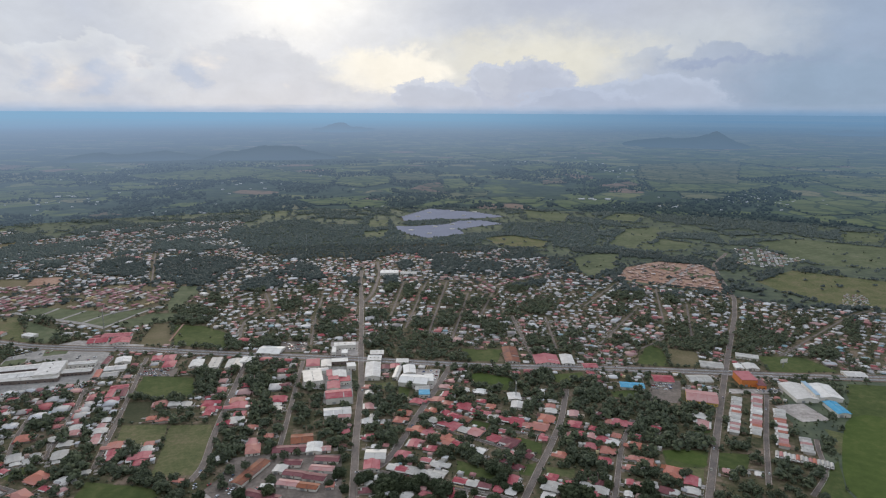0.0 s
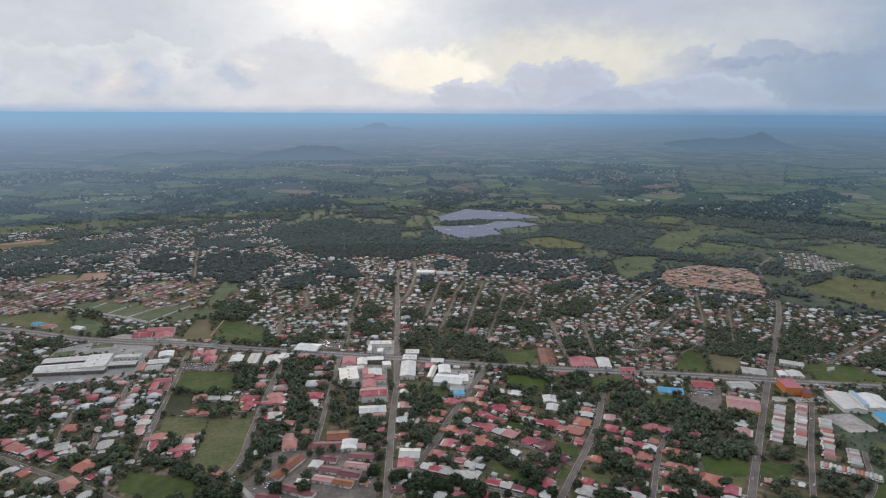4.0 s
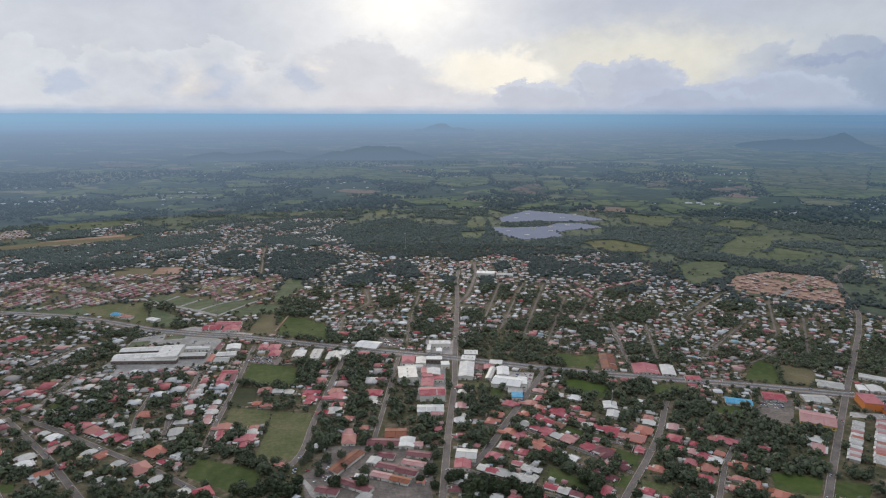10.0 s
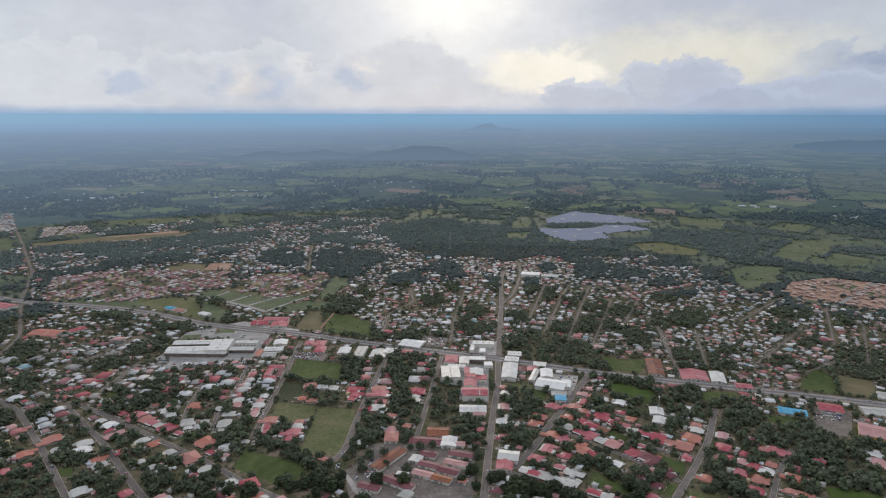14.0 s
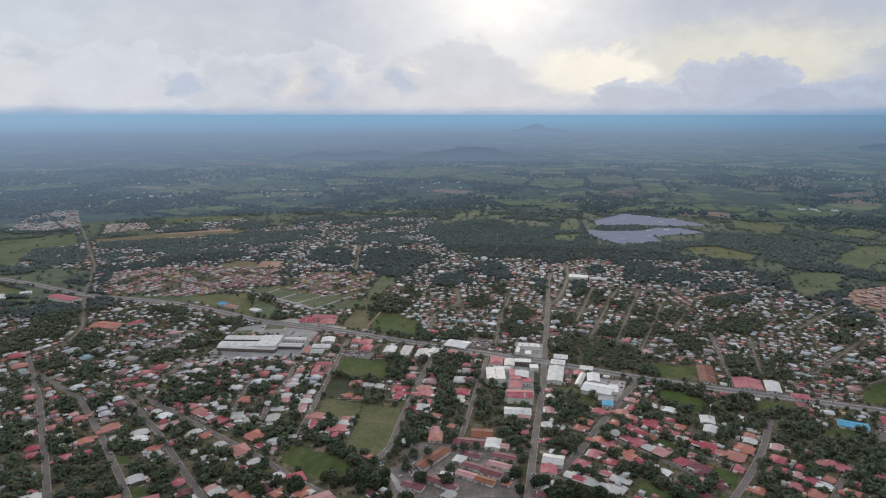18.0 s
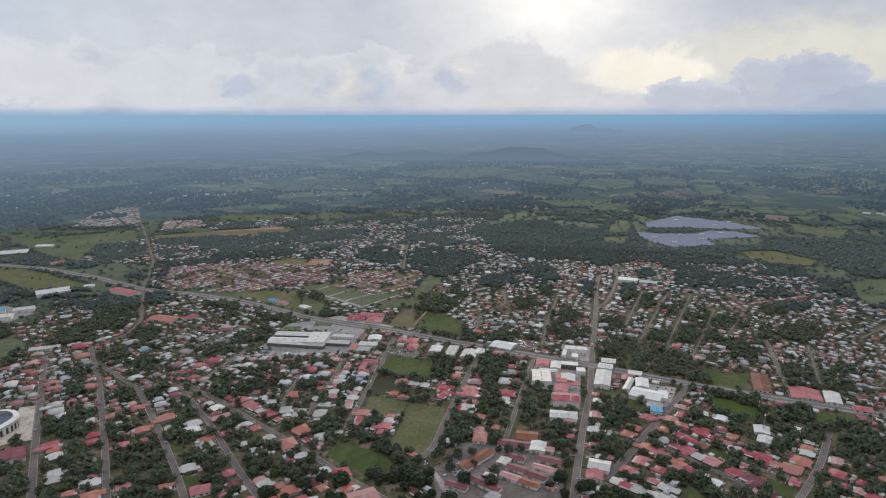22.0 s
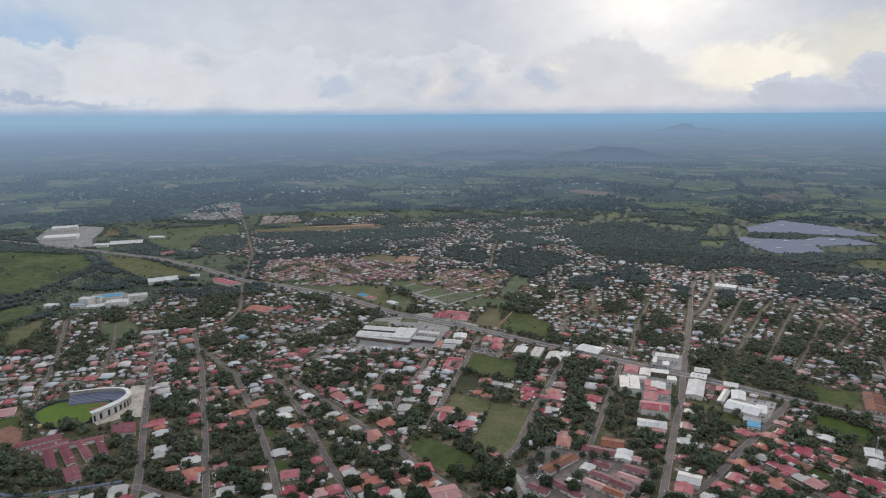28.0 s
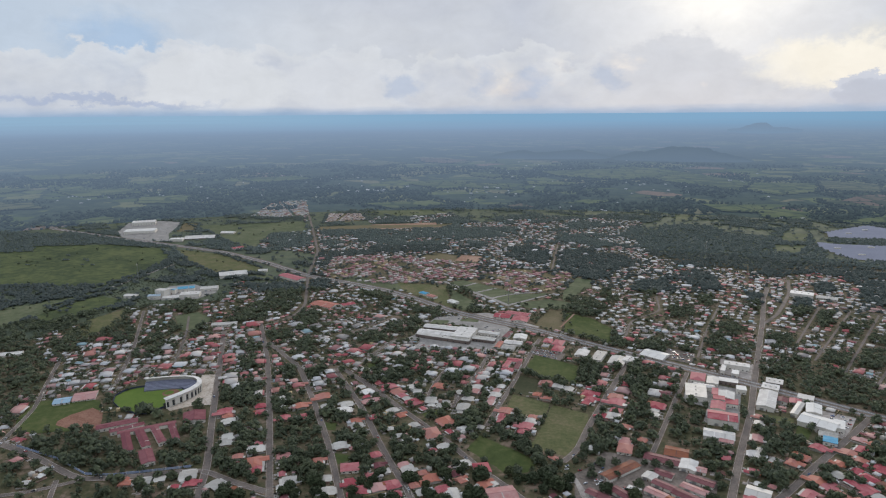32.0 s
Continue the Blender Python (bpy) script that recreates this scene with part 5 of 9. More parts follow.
mark(in_wood, [(-1377, 1211), (-1371, 1273), (-1251, 1247), (-1202, 1179), (-1263, 1152), (-1306, 1151)])
mark(in_wood, [(-1037, 706), (-1002, 705), (-911, 641), (-890, 599), (-909, 567), (-956, 595), (-950, 624)])
HEDGES = [[(-1320, 1072), (-1247, 1024), (-1187, 869), (-1189, 792), (-1211, 801), (-1228, 887)], [(-1398, 699), (-1344, 736), (-1231, 772), (-1197, 798), (-1165, 776), (-1290, 705), (-1334, 665), (-1415, 625), (-1463, 648)], [(-1309, 593), (-1245, 678), (-1214, 761), (-1165, 776), (-1171, 732), (-1203, 654), (-1263, 570)], [(-1156, 518), (-1082, 583), (-1070, 644), (-1055, 735), (-1031, 727), (-1036, 633), (-1052, 566), (-1110, 495)], [(-973, 564), (-1015, 644), (-997, 639), (-941, 580)], [(-2011, 881), (-1885, 959), (-1766, 982), (-1676, 929), (-1742, 883), (-1844, 804)]]
for hedge in HEDGES:
    mark(in_wood, hedge), mark(taken, hedge, False)

# ---- large buildings ----


def pane_row(w, d, storeys, glass, parent):
    """Windows along the front wall, each a thin box proud of the wall."""
    n = max(2, min(9, int(w / 5)))
    for s in range(storeys):
        for k in range(n):
            x = -w / 2 + w * (k + 0.5) / n
            part("window", glass, parent, m=pose(x, -d / 2 - 0.03, 1.6 + s * 3.2))


def large_building(name, x, y, w, d, h, turn, roof, paint, plaster, label):
    ob = base(name, label, name.replace("_", " "), pose(x, y, 0, 0, 0, turn))
    along = w >= d
    rise = {"gable": 0.085, "hip": 0.13, "flat": 0.0}[roof] * min(w, d)
    eaves = h - rise
    W_, D_ = (w, d) if along else (d, w)
    spin = pose(0, 0, 0) if along else pose(0, 0, 0, 0, 0, 90)
    v, f = wall_shape(W_, D_, eaves, rise * 0.98 if roof == "gable" else 0.0)
    part("wall", mesh_of("wall", v, f, [PLASTER[plaster]]), ob, m=spin)
    if roof == "flat":
        v, f = box_verts(-W_ / 2 - 0.3, W_ / 2 + 0.3, -D_ / 2 - 0.3, D_ / 2 + 0.3, eaves, eaves + 0.5), BOX_FACES
        part("roof", mesh_of("roof", v, f, [ROOF[paint]]), ob, m=spin)
        for k in range(3 if W_ * D_ > 300 and paint in ("white", "zinc") else 0):
            a = 0.3 * W_ * (k - 1)
            part("roof_unit", box("roof_unit", a - 1.0, a + 1.0, -0.8, 0.8, eaves + 0.5, eaves + 1.3, ROOF["zinc"]), ob, m=spin)
    else:
        v, f = roof_shape(W_, D_, eaves, rise, 0.7, hip=D_ * 0.45 if roof == "hip" else 0.0)
        cover = part("roof", mesh_of("roof", v, f, [ROOF[paint]]), ob, m=spin)
        if roof == "gable":
            part("ridge_cap", box("ridge_cap", -W_ / 2 - 0.5, W_ / 2 + 0.5, -0.3, 0.3, h + 0.1, h + 0.32, ROOF[paint]), cover)
            for k in range(1, max(2, int(W_ / 9))):
                a = -W_ / 2 + W_ * k / max(2, int(W_ / 9)) + 0.7 * math.sin(k * 7.3 + x)
                part("roof_sheet", mesh_of("roof_sheet", *shed_shape(a - 0.55, a + 0.55, -D_ / 2 - 0.5, -0.5, h + 0.10, eaves + 0.13, 0.06), [ROOF["zinc" if (k + int(x)) % 5 == 0 else paint]]), cover)
    storeys = 2 if h >= 8.5 else 1
    blank = name in ("warehouse", "supermarket", "market_shed", "workshop", "factory", "factory_ridge", "canopy", "walkway_roof", "mall_hall", "hardware_store", "petrol_station")
    if blank:
        part("roller_door", ROLLER, ob, "grey roller door", pose(-w * 0.2, -d / 2 - 0.03, 0))
    elif along:
        pane_row(W_, D_, storeys, PANE, ob)
    else:
        [part("window", PANE, ob, m=pose(-w / 2 + w * (k + 0.5) / max(2, int(w / 5)), -d / 2 - 0.03, 1.6)) for k in range(max(2, int(w / 5)))]
    part("door", DOOR, ob, m=pose(w * 0.08, -d / 2 - 0.03, 0))
    c, s = math.cos(radians(turn)), math.sin(radians(turn))
    mark(taken, [(x + c * a - s * b, y + s * a + c * b) for a, b in ((-w / 2 - 4, -d / 2 - 4), (w / 2 + 4, -d / 2 - 4), (w / 2 + 4, d / 2 + 4), (-w / 2 - 4, d / 2 + 4))])
    mark(built, [(x + c * a - s * b, y + s * a + c * b) for a, b in ((-w / 2 - 3, -d / 2 - 3), (w / 2 + 3, -d / 2 - 3), (w / 2 + 3, d / 2 + 3), (-w / 2 - 3, d / 2 + 3))])
    return ob


PANE = box("pane", -0.9, 0.9, 0, 0.06, -0.6, 0.6, M["glass"])
DOOR = box("door", -0.6, 0.6, 0, 0.06, 0, 2.2, M["door"])
ROLLER = box("roller_door", -2.0, 2.0, 0, 0.06, 0, 3.0, M["steel"])
large_building("factory", 533, 676, 26, 47, 7, -9, "gable", "white", "white", "wide factory hall with a white metal roof")
large_building("factory", 565, 672, 27, 41, 7, -15, "gable", "white", "white", "second factory hall with a white metal roof")
large_building("factory_ridge", 548, 675, 5, 40, 8.5, -13, "flat", "pale_blue", "white", "raised pale blue strip between two factory halls")
large_building("factory", 548, 629, 15, 32, 6, -9, "gable", "blue", "white", "factory annex with a bright blue roof")
large_building("hardware_store", 489, 719, 20, 29, 9, -10, "flat", "red", "orange", "tall orange-walled store with a flat red roof")
large_building("shop", 500, 704, 10, 18, 5, -14, "flat", "maroon", "orange", "low orange annex with a dark red roof")
large_building("workshop", 508, 764, 10, 16, 4, -16, "gable", "white", "white", "small white-roofed workshop by the highway")
large_building("workshop", 525, 763, 17, 20, 4, -13, "gable", "white", "white", "cream-roofed workshop beside the highway")
large_building("shop", 541, 797, 29, 14, 5, -30, "gable", "zinc", "white", "long grey-roofed shop beside the avenue")
large_building("workshop", 475, 776, 29, 22, 4, -22, "gable", "zinc", "white", "broad grey-roofed workshop at the crossroads")
large_building("supermarket", -32, 727, 30, 22, 10, 6, "gable", "red", "white", "big cream-walled store with a red metal roof")
large_building("warehouse", -32, 688, 30, 18, 6, 4, "gable", "white", "white", "white metal warehouse beside the avenue")
large_building("shop", -24, 679, 13, 10, 4.5, -1, "gable", "pink", "white", "store front with a faded red roof")
large_building("warehouse", -67, 790, 24, 38, 6, 8, "flat", "zinc", "white", "flat grey-roofed warehouse among shops")
large_building("warehouse", -60, 812, 23, 9, 6, 1, "gable", "white", "white", "narrow white shed behind the warehouse")
large_building("supermarket", -33, 794, 17, 22, 7, 3, "gable", "white", "white", "white-roofed store at the crossroads")
large_building("shop", -46, 797, 7, 20, 6, 4, "flat", "red", "white", "low shop with a red roof beside the store")
large_building("shop", -26, 778, 14, 16, 5, 4, "flat", "red", "white", "low shop with a flat red roof")
large_building("shop", -40, 778, 13, 11, 7, 8, "flat", "red", "white", "two-storey shop with a red roof")
large_building("shop", -39, 759, 15, 22, 7, 2, "gable", "red", "white", "shop with a red metal roof")
large_building("shop", -70, 839, 17, 26, 7, 3, "hip", "red", "white", "two-storey shop with a red hipped metal roof")
large_building("shop", -52, 837, 13, 23, 5, 2, "gable", "zinc", "white", "low roadside shop with a zinc roof")
large_building("shop", -34, 843, 22, 12, 5, 2, "flat", "white", "brown", "cream flat-roofed roadside building")
large_building("shop", -18, 822, 11, 13, 6, 7, "flat", "white", "white", "small white corner shop")
large_building("motel", -28, 900, 31, 13, 7, 2, "flat", "white", "white", "long white roadside motel")
large_building("motel", -43, 882, 5, 24, 6, -1, "flat", "white", "white", "white wing of a roadside motel")
large_building("petrol_station", -28, 875, 8, 14, 5, -2, "flat", "white", "white", "white forecourt canopy before the motel")
large_building("shop", 18, 866, 19, 16, 5, -2, "flat", "white", "brown", "cream flat-roofed roadside building")
large_building("warehouse", 11, 804, 19, 49, 7, -3, "gable", "white", "white", "white metal warehouse at the crossroads")
large_building("workshop", 27, 816, 12, 14, 4, -4, "gable", "maroon", "white", "dark red roofed workshop beside a warehouse")
large_building("workshop", 41, 818, 12, 14, 4, -3, "gable", "red", "white", "workshop with a bright red roof")
large_building("workshop", 43, 795, 7, 38, 5, -13, "gable", "zinc", "white", "narrow pale grey shed")
large_building("supermarket", 59, 797, 15, 26, 8, -2, "gable", "white", "white", "white-roofed wing of a large store")
large_building("supermarket", 63, 766, 36, 27, 8, -16, "gable", "white", "white", "wide white-roofed store with a car park")
large_building("shop", 82, 767, 11, 22, 6, -4, "flat", "white", "white", "low white annex of a large store")
large_building("shop", 71, 744, 17, 13, 4, -4, "gable", "zinc", "white", "low shop with a grey roof")
large_building("mall_hall", -411, 850, 29, 46, 8, 9, "flat", "white", "white", "raised white roof over the mall entrance")
large_building("shopping_centre", -458, 862, 55, 17, 7, 9, "gable", "white", "brown", "long white-roofed hall of the shopping centre")
large_building("shopping_centre", -454, 836, 56, 18, 7, 9, "gable", "white", "brown", "long white-roofed front hall of the shopping centre")
large_building("shopping_centre", -380, 873, 33, 10, 6, 6, "gable", "white", "white", "narrow white-roofed wing of the shopping centre")
large_building("shopping_centre", -376, 846, 35, 13, 6, 6, "gable", "zinc", "brown", "grey-roofed wing of the shopping centre")
large_building("shopping_centre", -435, 823, 88, 9, 5, 4, "flat", "zinc", "brown", "dark brown shop front of the shopping centre")
large_building("warehouse", -331, 882, 19, 20, 5, 13, "gable", "white", "white", "pale shed beside the highway")
large_building("warehouse", -331, 853, 26, 15, 5, 10, "gable", "white", "white", "white-roofed shed behind the shopping centre")
large_building("warehouse", -331, 834, 19, 17, 4, 8, "gable", "zinc", "white", "grey shed behind the shopping centre")
large_building("workshop", -352, 883, 7, 28, 4, 3, "gable", "maroon", "white", "narrow dark red shed beside the shopping centre")
large_building("workshop", -347, 836, 7, 26, 4, 8, "gable", "salmon", "white", "narrow shed with an orange sheet roof")
large_building("row_building", -303, 787, 20, 12, 5, 11, "gable", "red", "white", "long wing with a red roof")
large_building("row_building", -307, 768, 7, 23, 5, 6, "gable", "red", "white", "long wing with a red roof beside a court")
large_building("row_building", -292, 770, 6, 26, 5, 9, "gable", "maroon", "white", "long wing with a dark maroon roof")
large_building("row_building", -300, 754, 16, 11, 4, 7, "gable", "red", "white", "low front wing with a red roof")
large_building("dealership", -375, 986, 40, 16, 6, 2, "gable", "red", "white", "roadside hall with a long red metal roof")
large_building("dealership", -396, 969, 27, 24, 5, 10, "gable", "red", "white", "roadside building with red metal roofs")
large_building("dealership", -363, 966, 26, 28, 5, 10, "gable", "red", "white", "roadside building with a red roof beside the forecourt")
large_building("shop", -287, 884, 12, 18, 5, 8, "hip", "red", "white", "low office with a red roof")
large_building("shop", -271, 884, 15, 22, 5, 3, "hip", "red", "white", "red-roofed dealership beside a lot of cars")
large_building("shop", -264, 860, 15, 23, 5, 4, "hip", "red", "white", "red-roofed show room of a dealership")
large_building("workshop", -67, 631, 22, 19, 5, 4, "gable", "rust", "white", "big hall with an orange rusty tin roof")
large_building("market_shed", -78, 612, 33, 14, 4, -1, "gable", "maroon", "white", "long shed with a dark red roof")
large_building("workshop", -53, 611, 15, 19, 5, -1, "gable", "white", "white", "white-roofed shed beside the rusty hall")
large_building("market_shed", -41, 608, 9, 9, 4, -0, "gable", "pink", "white", "low shed with a pink roof")
large_building("market_shed", -110, 572, 12, 44, 4.5, -28, "gable", "rust", "white", "long market hall with a rusty red roof")
large_building("market_shed", -72, 585, 17, 10, 4, -9, "gable", "maroon", "white", "market shed with a maroon roof")
large_building("market_shed", -39, 588, 24, 10, 4, -11, "gable", "maroon", "white", "market stall row with a maroon roof")
large_building("market_shed", -43, 571, 23, 9, 4, -15, "gable", "pink", "white", "market stall row with a pale pink roof")
large_building("market_shed", -69, 565, 20, 9, 4, -17, "gable", "maroon", "white", "long dark red roofed stall row")
large_building("market_shed", -49, 557, 21, 11, 4, -19, "gable", "maroon", "white", "stall row with a dark maroon roof")
large_building("market_shed", -83, 575, 11, 12, 4, -16, "gable", "zinc", "white", "market shed with a grey zinc roof")
large_building("market_shed", -73, 549, 19, 9, 4, -18, "gable", "pink", "white", "stall row with a washed-out pink roof")
large_building("market_shed", -54, 542, 19, 9, 4, -19, "gable", "rust", "white", "market stall row with a rusty roof")
large_building("market_shed", -94, 531, 34, 10, 4.5, -26, "gable", "maroon", "white", "broad market hall with a maroon roof")
large_building("market_shed", -119, 522, 21, 9, 4, -15, "gable", "maroon", "white", "market hall with a dark red roof")
large_building("market_shed", -92, 547, 11, 7, 3.5, -6, "hip", "white", "white", "small white kiosk in the market yard")
large_building("market_shed", -84, 513, 10, 12, 4, -29, "gable", "zinc", "white", "market shed with a grey roof")
large_building("market_shed", -34, 541, 7, 8, 3.5, -3, "gable", "salmon", "white", "small stall with an orange red roof")
large_building("shop", 72, 728, 13, 14, 4, -4, "flat", "blue", "white", "low shop with a pale blue roof")
large_building("warehouse", 9, 588, 20, 18, 6, -6, "gable", "zinc", "white", "large store with a pale zinc roof")
large_building("shop", 5, 571, 15, 17, 5, -4, "gable", "red", "white", "store front with a faded red roof")
large_building("warehouse", 336, 720, 29, 16, 5, -16, "gable", "blue", "white", "long low shed with a bright blue metal roof")
large_building("school_hall", 406, 677, 35, 32, 7, -25, "gable", "pink", "yellow", "yellow-walled hall with a faded red roof")
large_building("workshop", 434, 733, 29, 21, 4, -6, "gable", "zinc", "white", "grey-roofed workshop beside the avenue")
large_building("workshop", 386, 738, 25, 21, 4, -14, "gable", "red", "white", "red-roofed workshop on bare earth")
large_building("warehouse", -176, 852, 21, 30, 5, 0, "gable", "zinc", "white", "grey shed near the highway")
large_building("warehouse", -203, 856, 14, 37, 4, 0, "flat", "zinc", "white", "grey flat-roofed building on a concrete yard")
large_building("warehouse", -134, 900, 33, 28, 5, -14, "gable", "white", "white", "pale depot beside a yard of parked cars")
large_building("school_hall", 208, 844, 20, 57, 4, -7, "gable", "rust", "white", "large hall with a rusty red roof")
large_building("shop", 282, 816, 17, 34, 4, -10, "gable", "white", "white", "white-roofed depot by the highway")
large_building("shop", 254, 822, 33, 34, 4, -7, "gable", "red", "white", "red-roofed shops by the highway")
large_building("villa", -115, 616, 14, 19, 5, 6, "hip", "salmon", "white", "large house with a salmon roof")
large_building("canopy", 180, 707, 15, 18, 4, -8, "gable", "white", "white", "white canopy roof among the trees")
large_building("canopy", 178, 684, 13, 17, 4, -17, "gable", "white", "white", "white canopy roof beside the houses")
large_building("house", -583, 1028, 17, 12, 5, -18, "gable", "blue", "white", "low house with a bright blue metal roof")
large_building("house", -560, 1017, 20, 12, 5, -18, "gable", "salmon", "white", "low house with an orange-red metal roof")
large_building("warehouse", -508, 1003, 20, 12, 5, -24, "gable", "white", "white", "small white shed among trees by the highway")
large_building("church", 57, 1331, 38, 23, 7, -6, "flat", "white", "white", "large cream-coloured church hall in the old centre")
large_building("hall", 98, 1332, 34, 20, 5, -7, "gable", "zinc", "white", "long hall with a grey roof in the old centre")
large_building("warehouse", -972, 480, 42, 13, 4, 42, "gable", "white", "white", "long white-roofed shed among trees")
large_building("depot", -298, 1213, 15, 9, 4, -37, "gable", "white", "white", "lone white shed on grass")
large_building("school_block", -584, 390, 8, 44, 5, 58, "gable", "school", "white", "classroom block with a maroon metal roof")
large_building("school_block", -576, 403, 8, 43, 5, 62, "gable", "school", "white", "classroom block with a maroon metal roof")
large_building("school_block", -568, 416, 7, 42, 5, 63, "gable", "school", "white", "classroom block with a maroon metal roof")
large_building("school_block", -558, 428, 6, 38, 5, 58, "gable", "school", "white", "classroom block with a maroon metal roof")
large_building("school_block", -540, 380, 12, 29, 5, 59, "gable", "school", "white", "classroom block with a maroon metal roof")
large_building("school_block", -630, 412, 41, 11, 5, 54, "gable", "school", "white", "long classroom wing with a maroon roof")
large_building("school_block", -612, 411, 34, 7, 5, 60, "gable", "school", "white", "long classroom wing with a dull red roof")
large_building("walkway_roof", -592, 421, 59, 6, 4, 53, "flat", "school", "white", "covered walkway joining the classroom blocks")
large_building("gymnasium", -567, 464, 23, 25, 6, 47, "gable", "school", "white", "school gymnasium with a maroon roof")
large_building("hall", -746, 422, 18, 16, 4, 47, "gable", "pale_blue", "white", "hall with a pale blue roof")
large_building("hall", -735, 444, 25, 24, 4, 47, "gable", "pink", "white", "hall with a faded pink roof")
large_building("school_hall", -672, 904, 24, 14, 5, 60, "gable", "red", "white", "hall with an orange red roof")
large_building("school_hall", -713, 890, 48, 29, 4, -4, "gable", "salmon", "white", "low hall with a salmon roof")
large_building("house_block", -196, 482, 26, 21, 6, 40, "gable", "pink", "white", "long white building with a faded pink roof")
large_building("shop", -230, 514, 15, 17, 6, 37, "hip", "red", "white", "two-storey house with a red hipped roof")
large_building("villa", -308, 555, 17, 22, 5, 47, "hip", "salmon", "white", "house with an orange hipped roof")
large_building("villa", -346, 458, 17, 14, 5, 36, "hip", "red", "white", "house with a red hipped roof")
large_building("shop", 14, 848, 19, 17, 4, -6, "flat", "white", "white", "pale flat-roofed roadside building")
large_building("shop", 52, 833, 17, 14, 4, -7, "flat", "white", "white", "low white roadside workshop")
large_building("shop", 306, 790, 19, 14, 4, -6, "gable", "red", "white", "red-roofed shop beside the highway")
large_building("shop", 647, 722, 26, 18, 4, -13, "gable", "white", "white", "pale roadside depot beside the highway")
large_building("shop", -161, 862, 16, 19, 4, -7, "flat", "white", "white", "white workshop beside the highway")
large_building("shop", -228, 860, 16, 25, 4, 2, "gable", "white", "white", "pale shed near the highway")
large_building("factory", -1078, 764, 22, 14, 6, 24, "gable", "white", "white", "grey metal shed beside the plant")
large_building("factory", -1033, 781, 22, 14, 7, 40, "gable", "pale_blue", "white", "plant building with a pale blue metal roof")
large_building("factory", -1031, 797, 21, 14, 13, 12, "flat", "white", "white", "tall white plant building with blue panels")
large_building("factory", -1029, 818, 16, 14, 9, 30, "flat", "pale_blue", "white", "plant building with a pale blue roof")
large_building("factory", -1022, 846, 31, 19, 8, 46, "gable", "blue", "white", "plant hall with a blue roof")
large_building("factory", -982, 821, 36, 22, 6, 37, "flat", "white", "white", "low white plant building on concrete")
large_building("factory", -1002, 793, 29, 18, 5, 36, "gable", "white", "white", "white metal processing shed on a yard")
large_building("factory", -984, 870, 32, 20, 7, 42, "gable", "zinc", "white", "wide plant hall with a grey ribbed roof")
large_building("school_hall", -789, 722, 39, 13, 5, 37, "gable", "zinc", "white", "long school wing with a pale zinc roof")
large_building("mall", -1782, 1338, 68, 42, 10, 48, "flat", "white", "white", "white shopping hall beyond the highway")
large_building("mall", -1666, 1236, 84, 44, 8, 42, "flat", "white", "white", "wide white flat-roofed shopping centre")
large_building("mall", -1461, 1193, 34, 21, 7, 35, "flat", "white", "white", "pale flat-roofed retail shed")
large_building("mall", -1440, 1257, 80, 50, 7, 40, "gable", "white", "brown", "long cream-walled shed beside the highway")
large_building("mall", -1420, 1342, 38, 24, 6, 23, "gable", "white", "white", "white shed on grass")
large_building("warehouse", -1028, 976, 57, 35, 9, 50, "gable", "white", "white", "long white warehouse on grass")
large_building("supermarket", -893, 1010, 23, 67, 7, 76, "gable", "red", "white", "long store with a red roof at the junction")
large_building("workshop", -996, 1033, 18, 14, 5, 35, "gable", "white", "white", "small white shed beside the highway")
large_building("shop", -1231, 1190, 29, 18, 5, 70, "gable", "red", "white", "building with a red roof beside a grove")

# ---- the ball park ----


def sweep(line, section, closed=True):
    """A section of (outward, up) swept along a line whose outside is to its left."""
    v, f, k = [], [], len(section)
    for i, p in enumerate(line):
        a, b = Vector(line[max(i - 1, 0)]), Vector(line[min(i + 1, len(line) - 1)])
        way = (b - a).normalized()
        out = Vector((-way.y, way.x))
        v += [(p[0] + out.x * o, p[1] + out.y * o, z) for o, z in section]
    for i in range(len(line) - 1):
        for j in range(k if closed else k - 1):
            f.append((i * k + j, i * k + (j + 1) % k, (i + 1) * k + (j + 1) % k, (i + 1) * k + j))
    if closed:
        f += [tuple(range(k))[::-1], tuple((len(line) - 1) * k + j for j in range(k))]
    return v, f


def smooth_line(pts, rounds=3):
    for _ in range(rounds):
        fine = [pts[0]]
        for a, b in zip(pts, pts[1:]):
            fine += [(0.75 * a[0] + 0.25 * b[0], 0.75 * a[1] + 0.25 * b[1]), (0.25 * a[0] + 0.75 * b[0], 0.25 * a[1] + 0.75 * b[1])]
        pts = fine + [pts[-1]]
    return pts


STAND = smooth_line([(-695, 500), (-674, 519), (-652, 532), (-637, 534), (-622, 525), (-616, 513), (-615, 495), (-619, 468)])
park = base("stadium", "ball park stand with white curved roof and rows of seats", "stadium", pose(0, 0, 0))
part("rear_wall", mesh_of("rear_wall", *sweep(STAND, [(-0.4, 0), (0, 0), (0, 9.5), (-0.4, 9.5)]), [PLASTER["white"]]), park)
for k in range(7):
    lo, hi = 2.2 + 2.1 * k, 2.2 + 2.1 * (k + 1)
    half = len(STAND) * 11 // 20
    tier = [(-lo, 0.1), (-lo, 7.4 - 0.9 * k), (-hi, 7.4 - 0.9 * k), (-hi, 0.1)]
    part("seat_tier", mesh_of("seat_tier", *sweep(STAND[:half], tier), [M["seats_grey"]]), park, "grey seat row")
    part("seat_tier", mesh_of("seat_tier", *sweep(STAND[half - 1:-half // 3], tier), [M["seats_red" if k < 4 else "seats_grey"]]), park, "dark red seat row")
